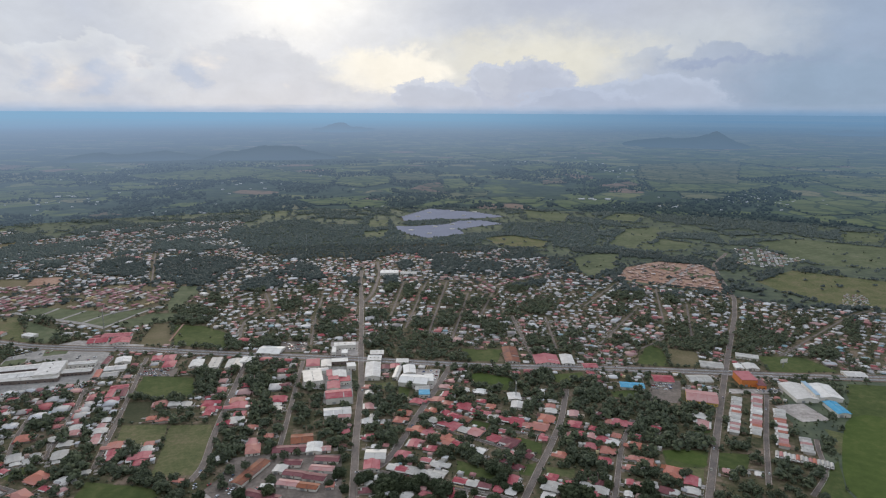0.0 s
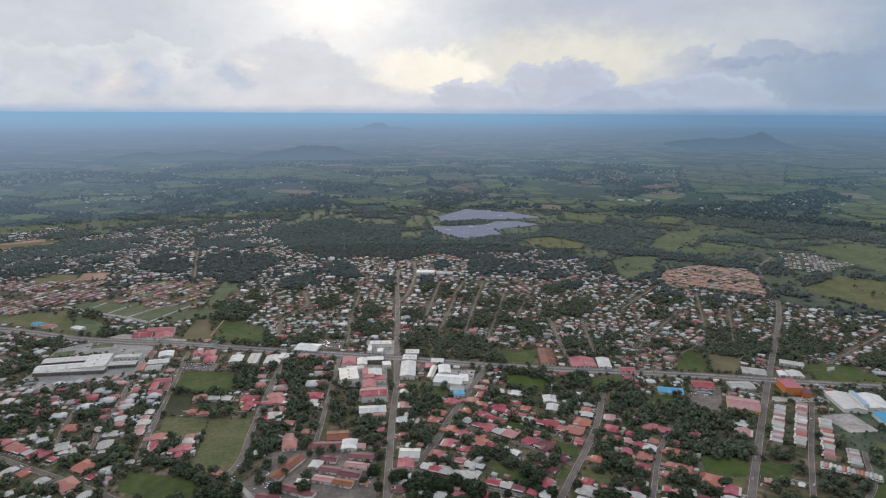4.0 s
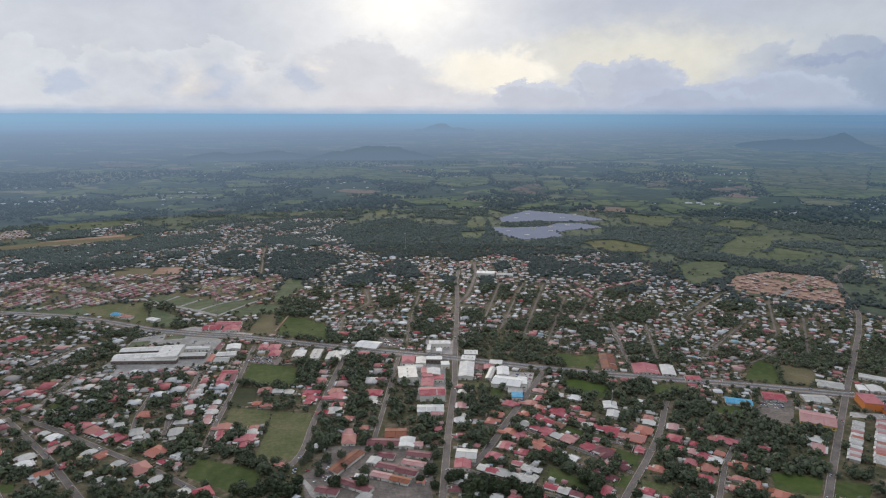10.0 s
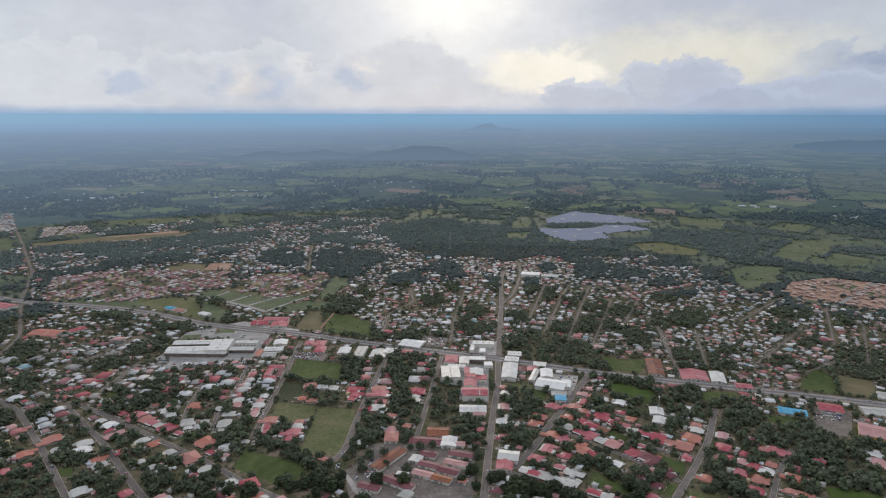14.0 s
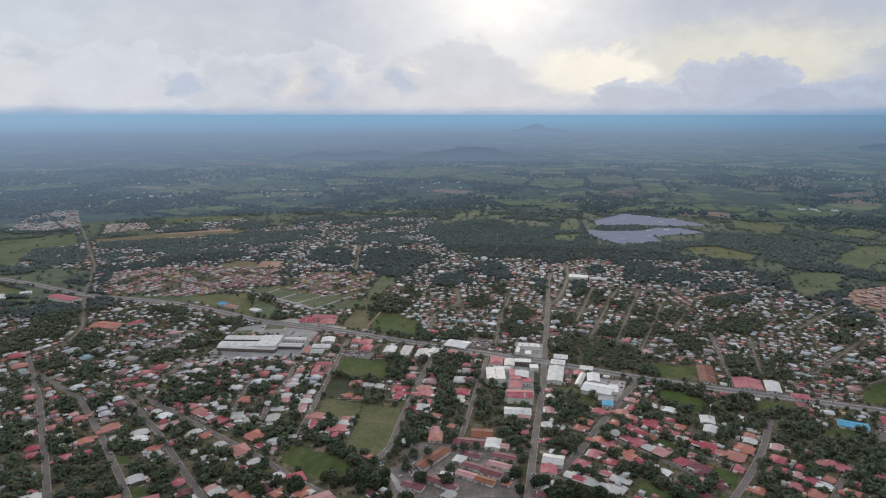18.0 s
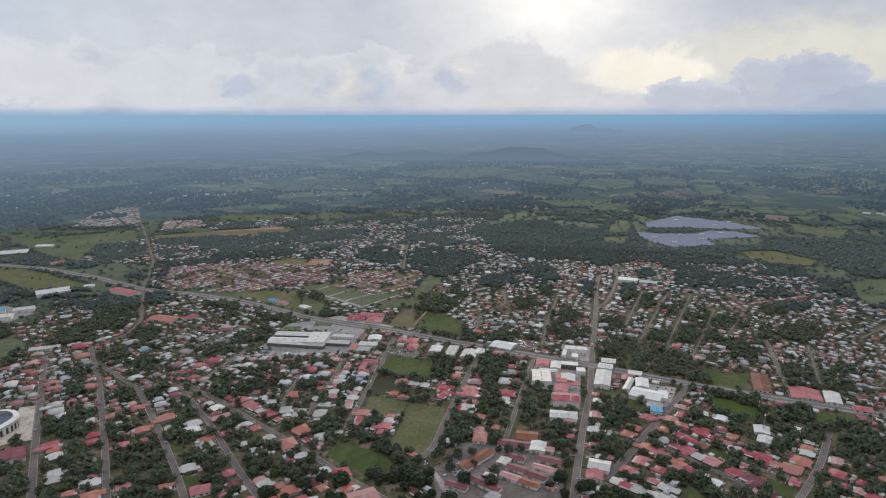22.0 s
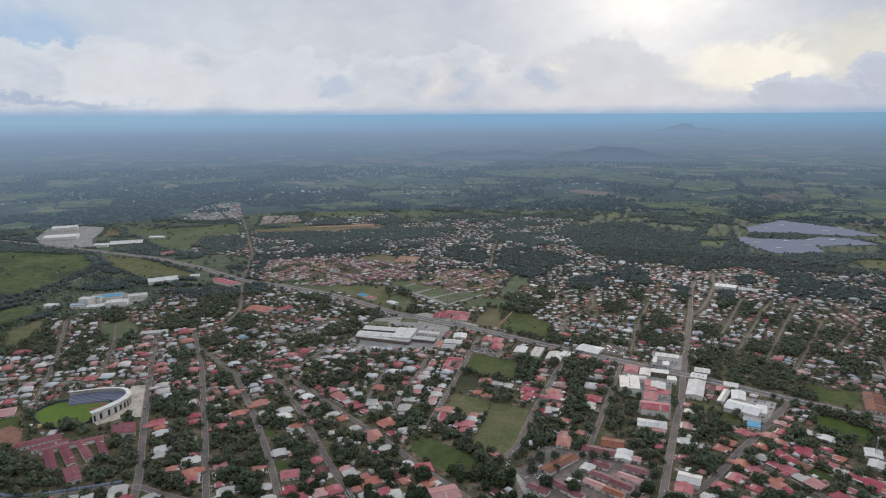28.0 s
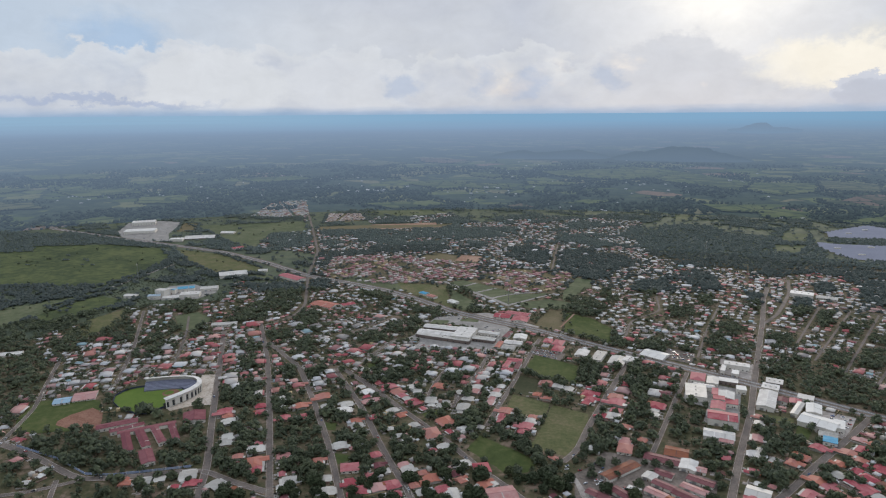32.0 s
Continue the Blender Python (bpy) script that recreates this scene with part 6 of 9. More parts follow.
part("roof", mesh_of("roof", *sweep(STAND, [(1.2, 10.6), (1.2, 11.1), (-4.6, 12.3), (-4.6, 11.8)]), [ROOF["white"]]), park, "white curved canopy roof")
for k in range(2, len(STAND) - 1, 3):
    a, b = Vector(STAND[k - 1]), Vector(STAND[k + 1])
    way = (b - a).normalized()
    turn = math.degrees(math.atan2(way.y, way.x))
    x, y = STAND[k]
    part("column", box("column", -0.35, 0.35, -0.2, 0.9, 0, 10.6, PLASTER["white"]), park, m=pose(x, y, 0, 0, 0, turn))
    # A dark panel on the solid wall stands for the shade in an arch.
    part("arch_opening", box("arch_opening", 0.7, 3.6, 0.02, 0.12, 0.6, 7.6, M["glass"]), park, "dark panel on the rear wall for a shaded opening", m=pose(x, y, 0, 0, 0, turn))


def patch(name, pts, z, material, label, category, parent=None):
    me = sheet_mesh(name, pts, z, material)
    if parent:
        return part(name, me, parent, label)
    return tagged(new(name, me), label, category, kind="structure")


TURF = smooth_line([(-690, 449), (-660, 439), (-625, 444), (-622, 468), (-629, 498), (-638, 514), (-656, 516), (-695, 500), (-708, 482), (-704, 462)])
turf = patch("playing_field", TURF, 0.20, M["turf"], "bright green mown ball field", "playing field")
hx, hy = (-651, 501)
patch("infield", [(hx + 10 * math.cos(a), hy + 10 * math.sin(a)) for a in [2 * math.pi * k / 32 for k in range(32)]], 0.26, M["clay"], "bare clay infield", "infield", turf)
patch("infield_grass", [(hx - 2 + 6 * math.cos(a), hy - 1 + 6 * math.sin(a)) for a in [2 * math.pi * k / 8 + 0.6 for k in range(8)]], 0.31, M["turf"], "grass square inside the infield", "infield", turf)
fence = part("outfield_fence", mesh_of("outfield_fence", *sweep(TURF + TURF[:1], [(0, 0), (0, 2.6), (0.3, 2.6), (0.3, 0)]), [M["fence_navy"]]), turf, "dark navy outfield fence")
mark(taken, TURF), mark(no_tree, TURF), mark_line(taken, STAND, 20), mark_line(no_tree, STAND, 18)
land("grass", [(-751, 370), (-775, 408), (-747, 437), (-710, 446), (-689, 434), (-655, 388), (-695, 362), (-717, 351)])
land("clay", [(-706, 388), (-704, 407), (-698, 430), (-679, 427), (-650, 404), (-649, 384), (-672, 383), (-694, 382)])


def boundary_wall(pts):
    ob = base("boundary_wall", "blue and white painted boundary wall along the street", "wall", pose(0, 0, 0))
    for a, b in zip(pts, pts[1:]):
        n = max(1, round(math.dist(a, b) / 12))
        for k in range(n):
            p = [(a[0] + (b[0] - a[0]) * q / n, a[1] + (b[1] - a[1]) * q / n) for q in (k, k + 0.97)]
            part("wall_panel", mesh_of("wall_panel", *sweep(p, [(-0.12, 0), (0.12, 0), (0.12, 2.4), (-0.12, 2.4)]), [M["wall_blue"]]), ob)
            part("pier", box("pier", -0.25, 0.25, -0.25, 0.25, 0, 2.7, PLASTER["white"]), ob, m=pose(*p[0], 0))


boundary_wall([(-686, 335), (-624, 339), (-570, 334), (-544, 345), (-516, 368), (-488, 391)])

# ---- solar farm ----


def solar_field(poly, label):
    lo, hi = np.array(poly).min(0), np.array(poly).max(0)
    v, f = [], []
    for r, y in enumerate(np.arange(lo[1], hi[1], 6.0)):
        xs = np.arange(lo[0], hi[0], 11.0)
        ok = inside(xs, np.full(len(xs), y), poly)
        for x, good in zip(xs, ok):
            if good:
                f += [tuple(i + len(v) for i in q) for q in BOX_FACES]
                v += [(x, y, 0.8), (x + 10.8, y, 0.8), (x + 10.8, y + 4.6, 2.2), (x, y + 4.6, 2.2), (x, y, 0.9), (x + 10.8, y, 0.9), (x + 10.8, y + 4.6, 2.3), (x, y + 4.6, 2.3)]
    tagged(new("solar_panels", mesh_of("solar_panels", v, f, [M["solar"]])), label, "solar panels", kind="stuff")
    land("dark", poly)


solar_field([(123, 2088), (239, 2269), (314, 2229), (409, 2151), (471, 2065), (347, 2040), (276, 2043), (127, 2016)], "large field of bluish solar panels in rows")
solar_field([(93, 1918), (149, 1908), (263, 1939), (306, 1998), (382, 1997), (436, 1930), (322, 1880), (284, 1843), (281, 1777), (213, 1731), (175, 1727), (134, 1772), (99, 1869)], "large field of bluish solar panels in rows")
for x, y in [(233, 2172), (317, 2203), (392, 2171), (340, 2100), (187, 2091), (145, 1845), (221, 1894), (278, 1929), (335, 1954), (192, 1786), (267, 1851)]:
    ob = base("inverter_hut", "small white inverter hut among solar panels", "hut", pose(x, y, 0, 0, 0, 8), "huts of the solar farm")
    part("wall", box("hut_wall", -7, 7, -2, 2, 0, 4.0, PLASTER["white"]), ob)
    part("roof", box("hut_roof", -7.3, 7.3, -2.3, 2.3, 4.0, 4.3, ROOF["white"]), ob)

# ---- houses ----
mark(taken, [(532, 1254), (594, 1334), (687, 1380), (767, 1338), (764, 1284), (700, 1126), (663, 1155), (615, 1191)])
mark(taken, [(-583, 1192), (-550, 1235), (-504, 1274), (-379, 1318), (-362, 1238), (-368, 1160), (-425, 1110), (-465, 1133), (-526, 1153), (-566, 1165)])
mark(taken, [(-851, 1061), (-944, 1219), (-880, 1271), (-755, 1304), (-598, 1314), (-554, 1196), (-604, 1135), (-674, 1070), (-744, 1051)])
mark(taken, [(223, 1255), (245, 1280), (266, 1198), (251, 1167), (221, 1182)])
mark(taken, [(267, 1223), (289, 1257), (383, 1314), (386, 1284), (290, 1212)])
mark(taken, [(-1280, 1616), (-1191, 1720), (-1278, 1812), (-1379, 1765)])
mark(taken, [(-1832, 2169), (-1765, 2110), (-1430, 1716), (-1473, 1633), (-1587, 1610), (-1798, 1968)])
mark(taken, [(854, 1340), (962, 1491), (1014, 1500), (1051, 1366), (932, 1309)])
mark(taken, [(854, 998), (924, 1086), (960, 1074), (903, 986)])
KINDS, KINDS_TOP = [], []


def house_kind(w, d, h, rise, hip, porch, wing):
    """Shapes of one kind of house: walls, roof, porch roof, and where the windows go."""
    walls = [wall_shape(w, d, h, 0.0 if hip else rise * 0.98)]
    roofs = [roof_shape(w, d, h, rise, 1.0, hip)]
    if wing:
        ww, wd = w * 0.45, d * 0.55
        shift = (w * 0.22, -d / 2 - wd / 2 + 0.5)
        turned = lambda s: ([(-b + shift[0], a + shift[1], c) for a, b, c in s[0]], s[1])
        walls.append(turned(wall_shape(wd, ww, h - 0.15, rise * 0.75)))
        roofs.append(turned(roof_shape(wd + 1.5, ww, h - 0.15, rise * 0.78, 0.6)))
    px0, px1 = (-w / 2, w * 0.0) if wing else (-w / 2 + 0.5, w / 2 - 0.5)
    pitch = rise / (d / 2)
    eave = h - pitch * 0.9
    shed = shed_shape(px0, px1, -d / 2 - porch, -d / 2 - 0.9, eave, eave - max(0.12, pitch * (porch - 0.9) * 0.7))
    KINDS.append((merge(*walls), merge(*roofs), shed, (w, d)))
    KINDS_TOP.append(h + rise)


house_kind(13, 11, 2.5, 1.5, 4.2, 3.0, False)
house_kind(15, 10, 2.5, 0.75, 0.0, 3.2, False)
house_kind(12, 12, 2.6, 0.95, 0.0, 2.6, True)
house_kind(16, 12, 2.6, 1.5, 4.8, 3.4, True)
house_kind(11, 10, 2.4, 0.6, 0.0, 3.0, False)
house_kind(14, 9, 2.4, 0.5, 0.0, 2.8, False)
house_kind(14, 12, 5.2, 1.4, 5.0, 2.4, False)
rng = random.Random(11)
HOUSES = []


def try_house(x, y, turn, gap=1.0):
    r, b = math.hypot(x, y), math.degrees(math.atan2(-x, y))
    if r < 500 or not -46 < b < 67:
        return False
    k = rng.choice((0, 0, 1, 1, 1, 2, 3, 4, 4, 4, 5, 5, 5, 6)) if r < 1100 else rng.choice((0, 1, 4, 4, 5, 5))
    s = rng.uniform(0.42, 0.74) if rng.random() < 0.88 else rng.uniform(0.8, 1.25)
    w, d = KINDS[k][3]
    w, d = w * s, d * s
    c, n = math.cos(radians(turn)), math.sin(radians(turn))
    probe = [(x + c * u * w - n * q * d, y + n * u * w + c * q * d) for u in (-0.5, 0, 0.5) for q in (-0.62, 0, 0.5)]
    if any(at(taken, *p) for p in probe):
        return False
    g = gap
    mark(taken, [(x + c * u - n * q, y + n * u + c * q) for u, q in ((-w / 2 - g, -d / 2 - 3), (w / 2 + g, -d / 2 - 3), (w / 2 + g, d / 2 + g), (-w / 2 - g, d / 2 + g))])
    HOUSES.append((r, x, y, turn, k, s, ""))
    return True


TERRACED = []


def terrace(ax, ay, bx, by, n):
    """A row of narrow houses wall to wall, from a to b."""
    l = math.dist((ax, ay), (bx, by))
    turn = math.degrees(math.atan2(by - ay, bx - ax))
    mark_line(taken, [(ax, ay), (bx, by)], 10)
    mark_line(built, [(ax, ay), (bx, by)], 8)
    for k in range(n):
        q = (k + 0.5) / n
        TERRACED.append((ax + (bx - ax) * q, ay + (by - ay) * q, turn, l / n, rng.uniform(8.5, 11), rng.choice(("white", "zinc", "zinc", "zinc", "pink", "pink", "salmon", "zinc"))))


terrace(451, 673, 396, 590, 15)
terrace(480, 677, 417, 582, 17)
terrace(481, 636, 431, 556, 15)
terrace(466, 571, 449, 542, 6)
terrace(413, 545, 456, 516, 14)
SEGMENTS = np.array([(*a, *b, width) for width, pts in LINES for a, b in zip(pts, pts[1:])], float)


def street_beside(x, y):
    """The nearest street: its direction, how far off its middle line is, which way it lies, and its width."""
    dx, dy = SEGMENTS[:, 2] - SEGMENTS[:, 0], SEGMENTS[:, 3] - SEGMENTS[:, 1]
    k = np.clip(((x - SEGMENTS[:, 0]) * dx + (y - SEGMENTS[:, 1]) * dy) / (dx * dx + dy * dy), 0, 1)
    ex, ey = SEGMENTS[:, 0] + k * dx - x, SEGMENTS[:, 1] + k * dy - y
    d = np.hypot(ex, ey)
    i = int(d.argmin())
    return math.degrees(math.atan2(dy[i], dx[i])), float(d[i]), (float(ex[i]), float(ey[i])), float(SEGMENTS[i, 4])


def street_turn(x, y):
    return street_beside(x, y)[:2]


def home(x, y, wide, paint):
    """A house seen at its place: set square to its street, its front to it, clear of the roadway."""
    turn, off, (ex, ey), road = street_beside(x, y)
    turn += rng.uniform(-3, 3)
    if -math.sin(radians(turn)) * ex + math.cos(radians(turn)) * ey > 0:
        turn += 180
    k = {"salmon": rng.choice((0, 3, 2)), "maroon": rng.choice((1, 3)), "red": rng.choice((0, 1, 2, 3))}.get(paint, rng.choice((1, 4, 5, 4)))
    s = min(max(wide / (KINDS[k][3][0] + 2.0), 0.55), 1.35)
    d = KINDS[k][3][1] * s
    clear = road / 2 + 1.5 + d / 2 + 1.5 * s
    if 0.1 < off < clear:
        x, y = x - ex / off * (clear - off), y - ey / off * (clear - off)
    if at(built, x, y):
        return
    w = KINDS[k][3][0] * s
    c, n = math.cos(radians(turn)), math.sin(radians(turn))
    rim = lambda g: [(x + c * u - n * q, y + n * u + c * q) for u, q in ((-w / 2 - g, -d / 2 - g - 1), (w / 2 + g, -d / 2 - g - 1), (w / 2 + g, d / 2 + g), (-w / 2 - g, d / 2 + g))]
    mark(taken, rim(1.0)), mark(built, rim(-1.0))
    HOUSES.append((math.hypot(x, y), x, y, turn, k, s, paint))


home(100, 505, 10, "maroon")
home(85, 509, 10, "zinc")
home(35, 516, 11, "zinc")
home(51, 516, 12, "red")
home(10, 519, 8, "white")
home(75, 514, 12, "red")
home(-236, 463, 20, "zinc")
home(-283, 441, 11, "red")
home(-263, 454, 11, "zinc")
home(162, 501, 12, "white")
home(-247, 468, 14, "red")
home(119, 516, 10, "red")
home(131, 513, 11, "white")
home(-1, 530, 10, "maroon")
home(-220, 483, 10, "zinc")
home(51, 528, 8, "pink")
home(-314, 430, 14, "red")
home(108, 524, 13, "maroon")
home(96, 527, 13, "zinc")
home(-303, 442, 14, "pink")
home(205, 496, 13, "red")
home(-275, 461, 10, "salmon")
home(-340, 416, 14, "zinc")
home(-217, 492, 12, "salmon")
home(-294, 452, 15, "red")
home(86, 534, 13, "red")
home(170, 514, 17, "zinc")
home(2, 542, 10, "zinc")
home(-207, 503, 8, "zinc")
home(-240, 489, 11, "salmon")
home(135, 530, 17, "red")
home(212, 504, 13, "zinc")
home(-265, 478, 14, "salmon")
home(-331, 438, 14, "red")
home(236, 496, 9, "white")
home(188, 516, 11, "red")
home(201, 513, 12, "zinc")
home(68, 548, 14, "zinc")
home(-381, 401, 12, "zinc")
home(-250, 495, 11, "maroon")
home(-225, 508, 15, "red")
home(56, 553, 13, "zinc")
home(44, 556, 13, "zinc")
home(216, 515, 12, "maroon")
home(175, 530, 13, "red")
home(-278, 484, 9, "salmon")
home(-356, 431, 12, "zinc")
home(34, 561, 14, "red")
home(-311, 470, 8, "zinc")
home(-383, 413, 15, "zinc")
home(-293, 482, 13, "zinc")
home(271, 498, 12, "maroon")
home(279, 493, 9, "zinc")
home(25, 567, 11, "zinc")
home(-252, 508, 8, "zinc")
home(253, 508, 9, "pink")
home(77, 564, 10, "zinc")
home(245, 514, 10, "red")
home(227, 524, 8, "zinc")
home(145, 553, 11, "maroon")
home(68, 568, 11, "zinc")
home(265, 507, 11, "zinc")
home(-301, 487, 11, "pink")
home(-248, 518, 13, "zinc")
home(209, 535, 8, "salmon")
home(296, 493, 12, "zinc")
home(132, 561, 9, "maroon")
home(-398, 420, 8, "red")
home(59, 576, 11, "red")
home(-440, 379, 15, "zinc")
home(-351, 464, 17, "red")
home(-471, 355, 12, "red")
home(37, 588, 15, "red")
home(-461, 370, 12, "red")
home(303, 509, 18, "red")
home(-382, 454, 13, "salmon")
home(-426, 415, 15, "red")
home(161, 573, 13, "maroon")
home(-338, 490, 12, "red")
home(256, 538, 11, "salmon")
home(115, 586, 11, "white")
home(-409, 437, 11, "zinc")
home(151, 581, 13, "pink")
home(234, 553, 14, "red")
home(67, 597, 12, "red")
home(293, 525, 22, "salmon")
home(196, 569, 13, "salmon")
home(-281, 535, 16, "zinc")
home(104, 597, 13, "white")
home(-477, 377, 17, "zinc")
home(-437, 423, 20, "salmon")
home(-418, 446, 13, "pink")
home(50, 609, 17, "red")
home(94, 604, 13, "red")
home(276, 546, 16, "salmon")
home(-496, 360, 11, "zinc")
home(146, 596, 20, "maroon")
home(266, 554, 9, "salmon")
home(83, 610, 15, "salmon")
home(-507, 349, 17, "zinc")
home(-380, 488, 15, "zinc")
home(132, 606, 15, "red")
home(-519, 341, 12, "salmon")
home(-300, 544, 16, "salmon")
home(245, 572, 16, "salmon")
home(-324, 532, 11, "zinc")
home(74, 620, 15, "salmon")
home(-459, 424, 10, "salmon")
home(231, 582, 12, "red")
home(4, 629, 12, "red")
home(-336, 535, 9, "zinc")
home(116, 622, 16, "pink")
home(66, 630, 12, "red")
home(-453, 443, 15, "zinc")
home(-313, 552, 8, "zinc")
home(103, 628, 15, "zinc")
home(291, 570, 12, "pink")
home(190, 611, 10, "red")
home(257, 587, 13, "white")
home(148, 624, 11, "red")
home(278, 578, 15, "salmon")
home(55, 639, 14, "salmon")
home(-118, 630, 18, "pink")
home(93, 637, 14, "red")
home(-221, 604, 12, "red")
home(248, 595, 12, "red")
home(-380, 523, 10, "zinc")
home(-353, 544, 8, "zinc")
home(-267, 592, 8, "zinc")
home(240, 603, 12, "pink")
home(82, 645, 13, "red")
home(230, 608, 12, "red")
home(-334, 563, 12, "zinc")
home(-222, 616, 15, "red")
home(266, 601, 11, "salmon")
home(72, 654, 12, "zinc")
home(191, 630, 19, "salmon")
home(-492, 440, 16, "zinc")
home(-391, 532, 14, "zinc")
home(177, 636, 13, "salmon")
home(-306, 587, 23, "salmon")
home(4, 664, 14, "white")
home(37, 664, 15, "salmon")
home(112, 656, 13, "rust")
home(248, 619, 11, "red")
home(-252, 617, 14, "red")
home(169, 645, 16, "red")
home(-222, 630, 14, "zinc")
home(156, 652, 15, "red")
home(231, 630, 16, "red")
home(-499, 449, 15, "zinc")
home(-398, 541, 12, "salmon")
home(100, 665, 15, "red")
home(144, 658, 13, "zinc")
home(7, 677, 9, "zinc")
home(-255, 627, 14, "red")
home(-125, 665, 12, "salmon")
home(202, 647, 19, "salmon")
home(-223, 641, 11, "salmon")
home(-383, 561, 12, "red")
home(91, 674, 13, "red")
home(-360, 577, 12, "salmon")
home(44, 680, 15, "salmon")
home(139, 669, 9, "red")
home(127, 674, 15, "red")
home(-303, 615, 9, "zinc")
home(284, 625, 16, "red")
home(78, 683, 12, "salmon")
home(272, 632, 13, "salmon")
home(-256, 640, 15, "salmon")
home(-374, 582, 12, "zinc")
home(-614, 319, 8, "zinc")
home(116, 685, 22, "red")
home(-457, 523, 15, "red")
home(-345, 603, 10, "red")
home(-157, 678, 12, "red")
home(-474, 510, 13, "red")
home(238, 655, 16, "pink")
home(-304, 627, 19, "zinc")
home(-143, 682, 18, "zinc")
home(213, 665, 13, "zinc")
home(-425, 556, 16, "white")
home(-330, 618, 13, "zinc")
home(5, 701, 17, "pink")
home(147, 686, 12, "salmon")
home(-341, 616, 11, "zinc")
home(97, 699, 12, "salmon")
home(-524, 475, 15, "zinc")
home(-329, 629, 11, "zinc")
home(-282, 652, 13, "pink")
home(60, 708, 14, "red")
home(216, 678, 12, "salmon")
home(-363, 612, 18, "red")
home(140, 700, 10, "red")
home(-142, 699, 14, "red")
home(-449, 556, 13, "zinc")
home(87, 709, 14, "salmon")
home(-432, 570, 15, "zinc")
home(-102, 708, 12, "zinc")
home(372, 613, 20, "pink")
home(-413, 588, 12, "pink")
home(-309, 650, 13, "zinc")
home(-352, 629, 18, "zinc")
home(-284, 663, 12, "pink")
home(-511, 509, 12, "red")
home(-375, 617, 13, "zinc")
home(64, 720, 11, "salmon")
home(-478, 543, 14, "salmon")
home(-408, 598, 10, "pink")
home(222, 690, 9, "zinc")
home(-537, 486, 13, "salmon")
home(-180, 705, 13, "red")
home(-104, 721, 13, "zinc")
home(100, 723, 16, "red")
home(-224, 695, 10, "salmon")
home(-285, 675, 13, "zinc")
home(-387, 623, 15, "red")
home(69, 731, 12, "white")
home(-546, 491, 16, "red")
home(-147, 720, 18, "red")
home(380, 631, 16, "zinc")
home(-178, 715, 16, "red")
home(-522, 521, 13, "red")
home(-239, 700, 11, "salmon")
home(142, 726, 14, "white")
home(5, 740, 12, "zinc")
home(-104, 733, 19, "red")
home(-311, 673, 13, "pink")
home(-470, 574, 17, "salmon")
home(-375, 641, 11, "zinc")
home(-396, 630, 17, "salmon")
home(125, 734, 11, "zinc")
home(-334, 666, 10, "zinc")
home(-288, 687, 12, "pink")
home(-430, 611, 14, "white")
home(114, 741, 12, "salmon")
home(-511, 549, 13, "zinc")
home(-153, 735, 18, "salmon")
home(-184, 730, 19, "red")
home(100, 746, 12, "pink")
home(-313, 686, 13, "zinc")
home(-388, 649, 13, "zinc")
home(3, 757, 12, "salmon")
home(-288, 701, 12, "white")
home(-359, 667, 17, "salmon")
home(-412, 637, 17, "red")
home(-210, 732, 14, "zinc")
home(-445, 620, 11, "zinc")
home(-224, 734, 14, "zinc")
home(-318, 702, 14, "salmon")
home(-147, 756, 18, "zinc")
home(-337, 693, 10, "red")
home(-239, 735, 18, "red")
home(-549, 545, 18, "red")
home(-383, 676, 9, "zinc")
home(-459, 627, 11, "zinc")
home(-537, 562, 15, "pink")
home(-112, 769, 20, "red")
home(-289, 723, 10, "white")
home(-499, 604, 14, "zinc")
home(-520, 587, 14, "salmon")
home(-321, 716, 15, "salmon")
home(-178, 767, 17, "pink")
home(-344, 709, 11, "salmon")
home(-299, 731, 14, "zinc")
home(-149, 779, 14, "pink")
home(-387, 696, 15, "zinc")
home(-322, 732, 14, "salmon")
home(-512, 615, 12, "zinc")
home(-299, 743, 16, "zinc")
home(-367, 717, 16, "zinc")
home(-107, 800, 18, "red")
home(-590, 551, 17, "zinc")
home(-555, 589, 12, "zinc")
home(-445, 677, 16, "zinc")
home(-322, 744, 16, "pink")
home(-349, 732, 19, "white")
home(303, 755, 12, "red")
home(-470, 667, 14, "red")
home(-414, 705, 18, "salmon")
home(-181, 797, 14, "pink")
home(-344, 745, 13, "red")
home(-512, 642, 13, "zinc")
home(-605, 557, 19, "red")
home(-324, 762, 18, "pink")
home(-370, 742, 19, "pink")
home(-111, 823, 13, "red")
home(-391, 733, 14, "salmon")
home(-358, 760, 12, "zinc")
home(-494, 680, 15, "pink")
home(-618, 570, 17, "salmon")
home(-370, 762, 15, "white")
home(-549, 645, 12, "zinc")
home(-383, 758, 11, "zinc")
home(-417, 748, 9, "zinc")
home(-353, 785, 13, "pink")
home(-453, 736, 13, "pink")
home(-322, 806, 10, "zinc")
home(-465, 738, 16, "pink")
home(-332, 808, 10, "zinc")
home(-476, 733, 11, "zinc")
home(-660, 578, 10, "zinc")
home(-670, 567, 14, "zinc")
home(-620, 623, 22, "pink")
home(-519, 713, 13, "pink")
home(-583, 662, 16, "zinc")
home(-564, 680, 13, "zinc")
home(-388, 798, 9, "white")
home(-651, 604, 13, "red")
home(-400, 795, 10, "zinc")
home(-528, 718, 16, "salmon")
home(-698, 555, 14, "salmon")
home(-671, 588, 13, "zinc")
home(-456, 767, 13, "zinc")
home(-469, 759, 13, "zinc")
home(-409, 794, 13, "zinc")
home(-739, 502, 10, "zinc")
home(-420, 791, 11, "zinc")
home(-486, 753, 16, "zinc")
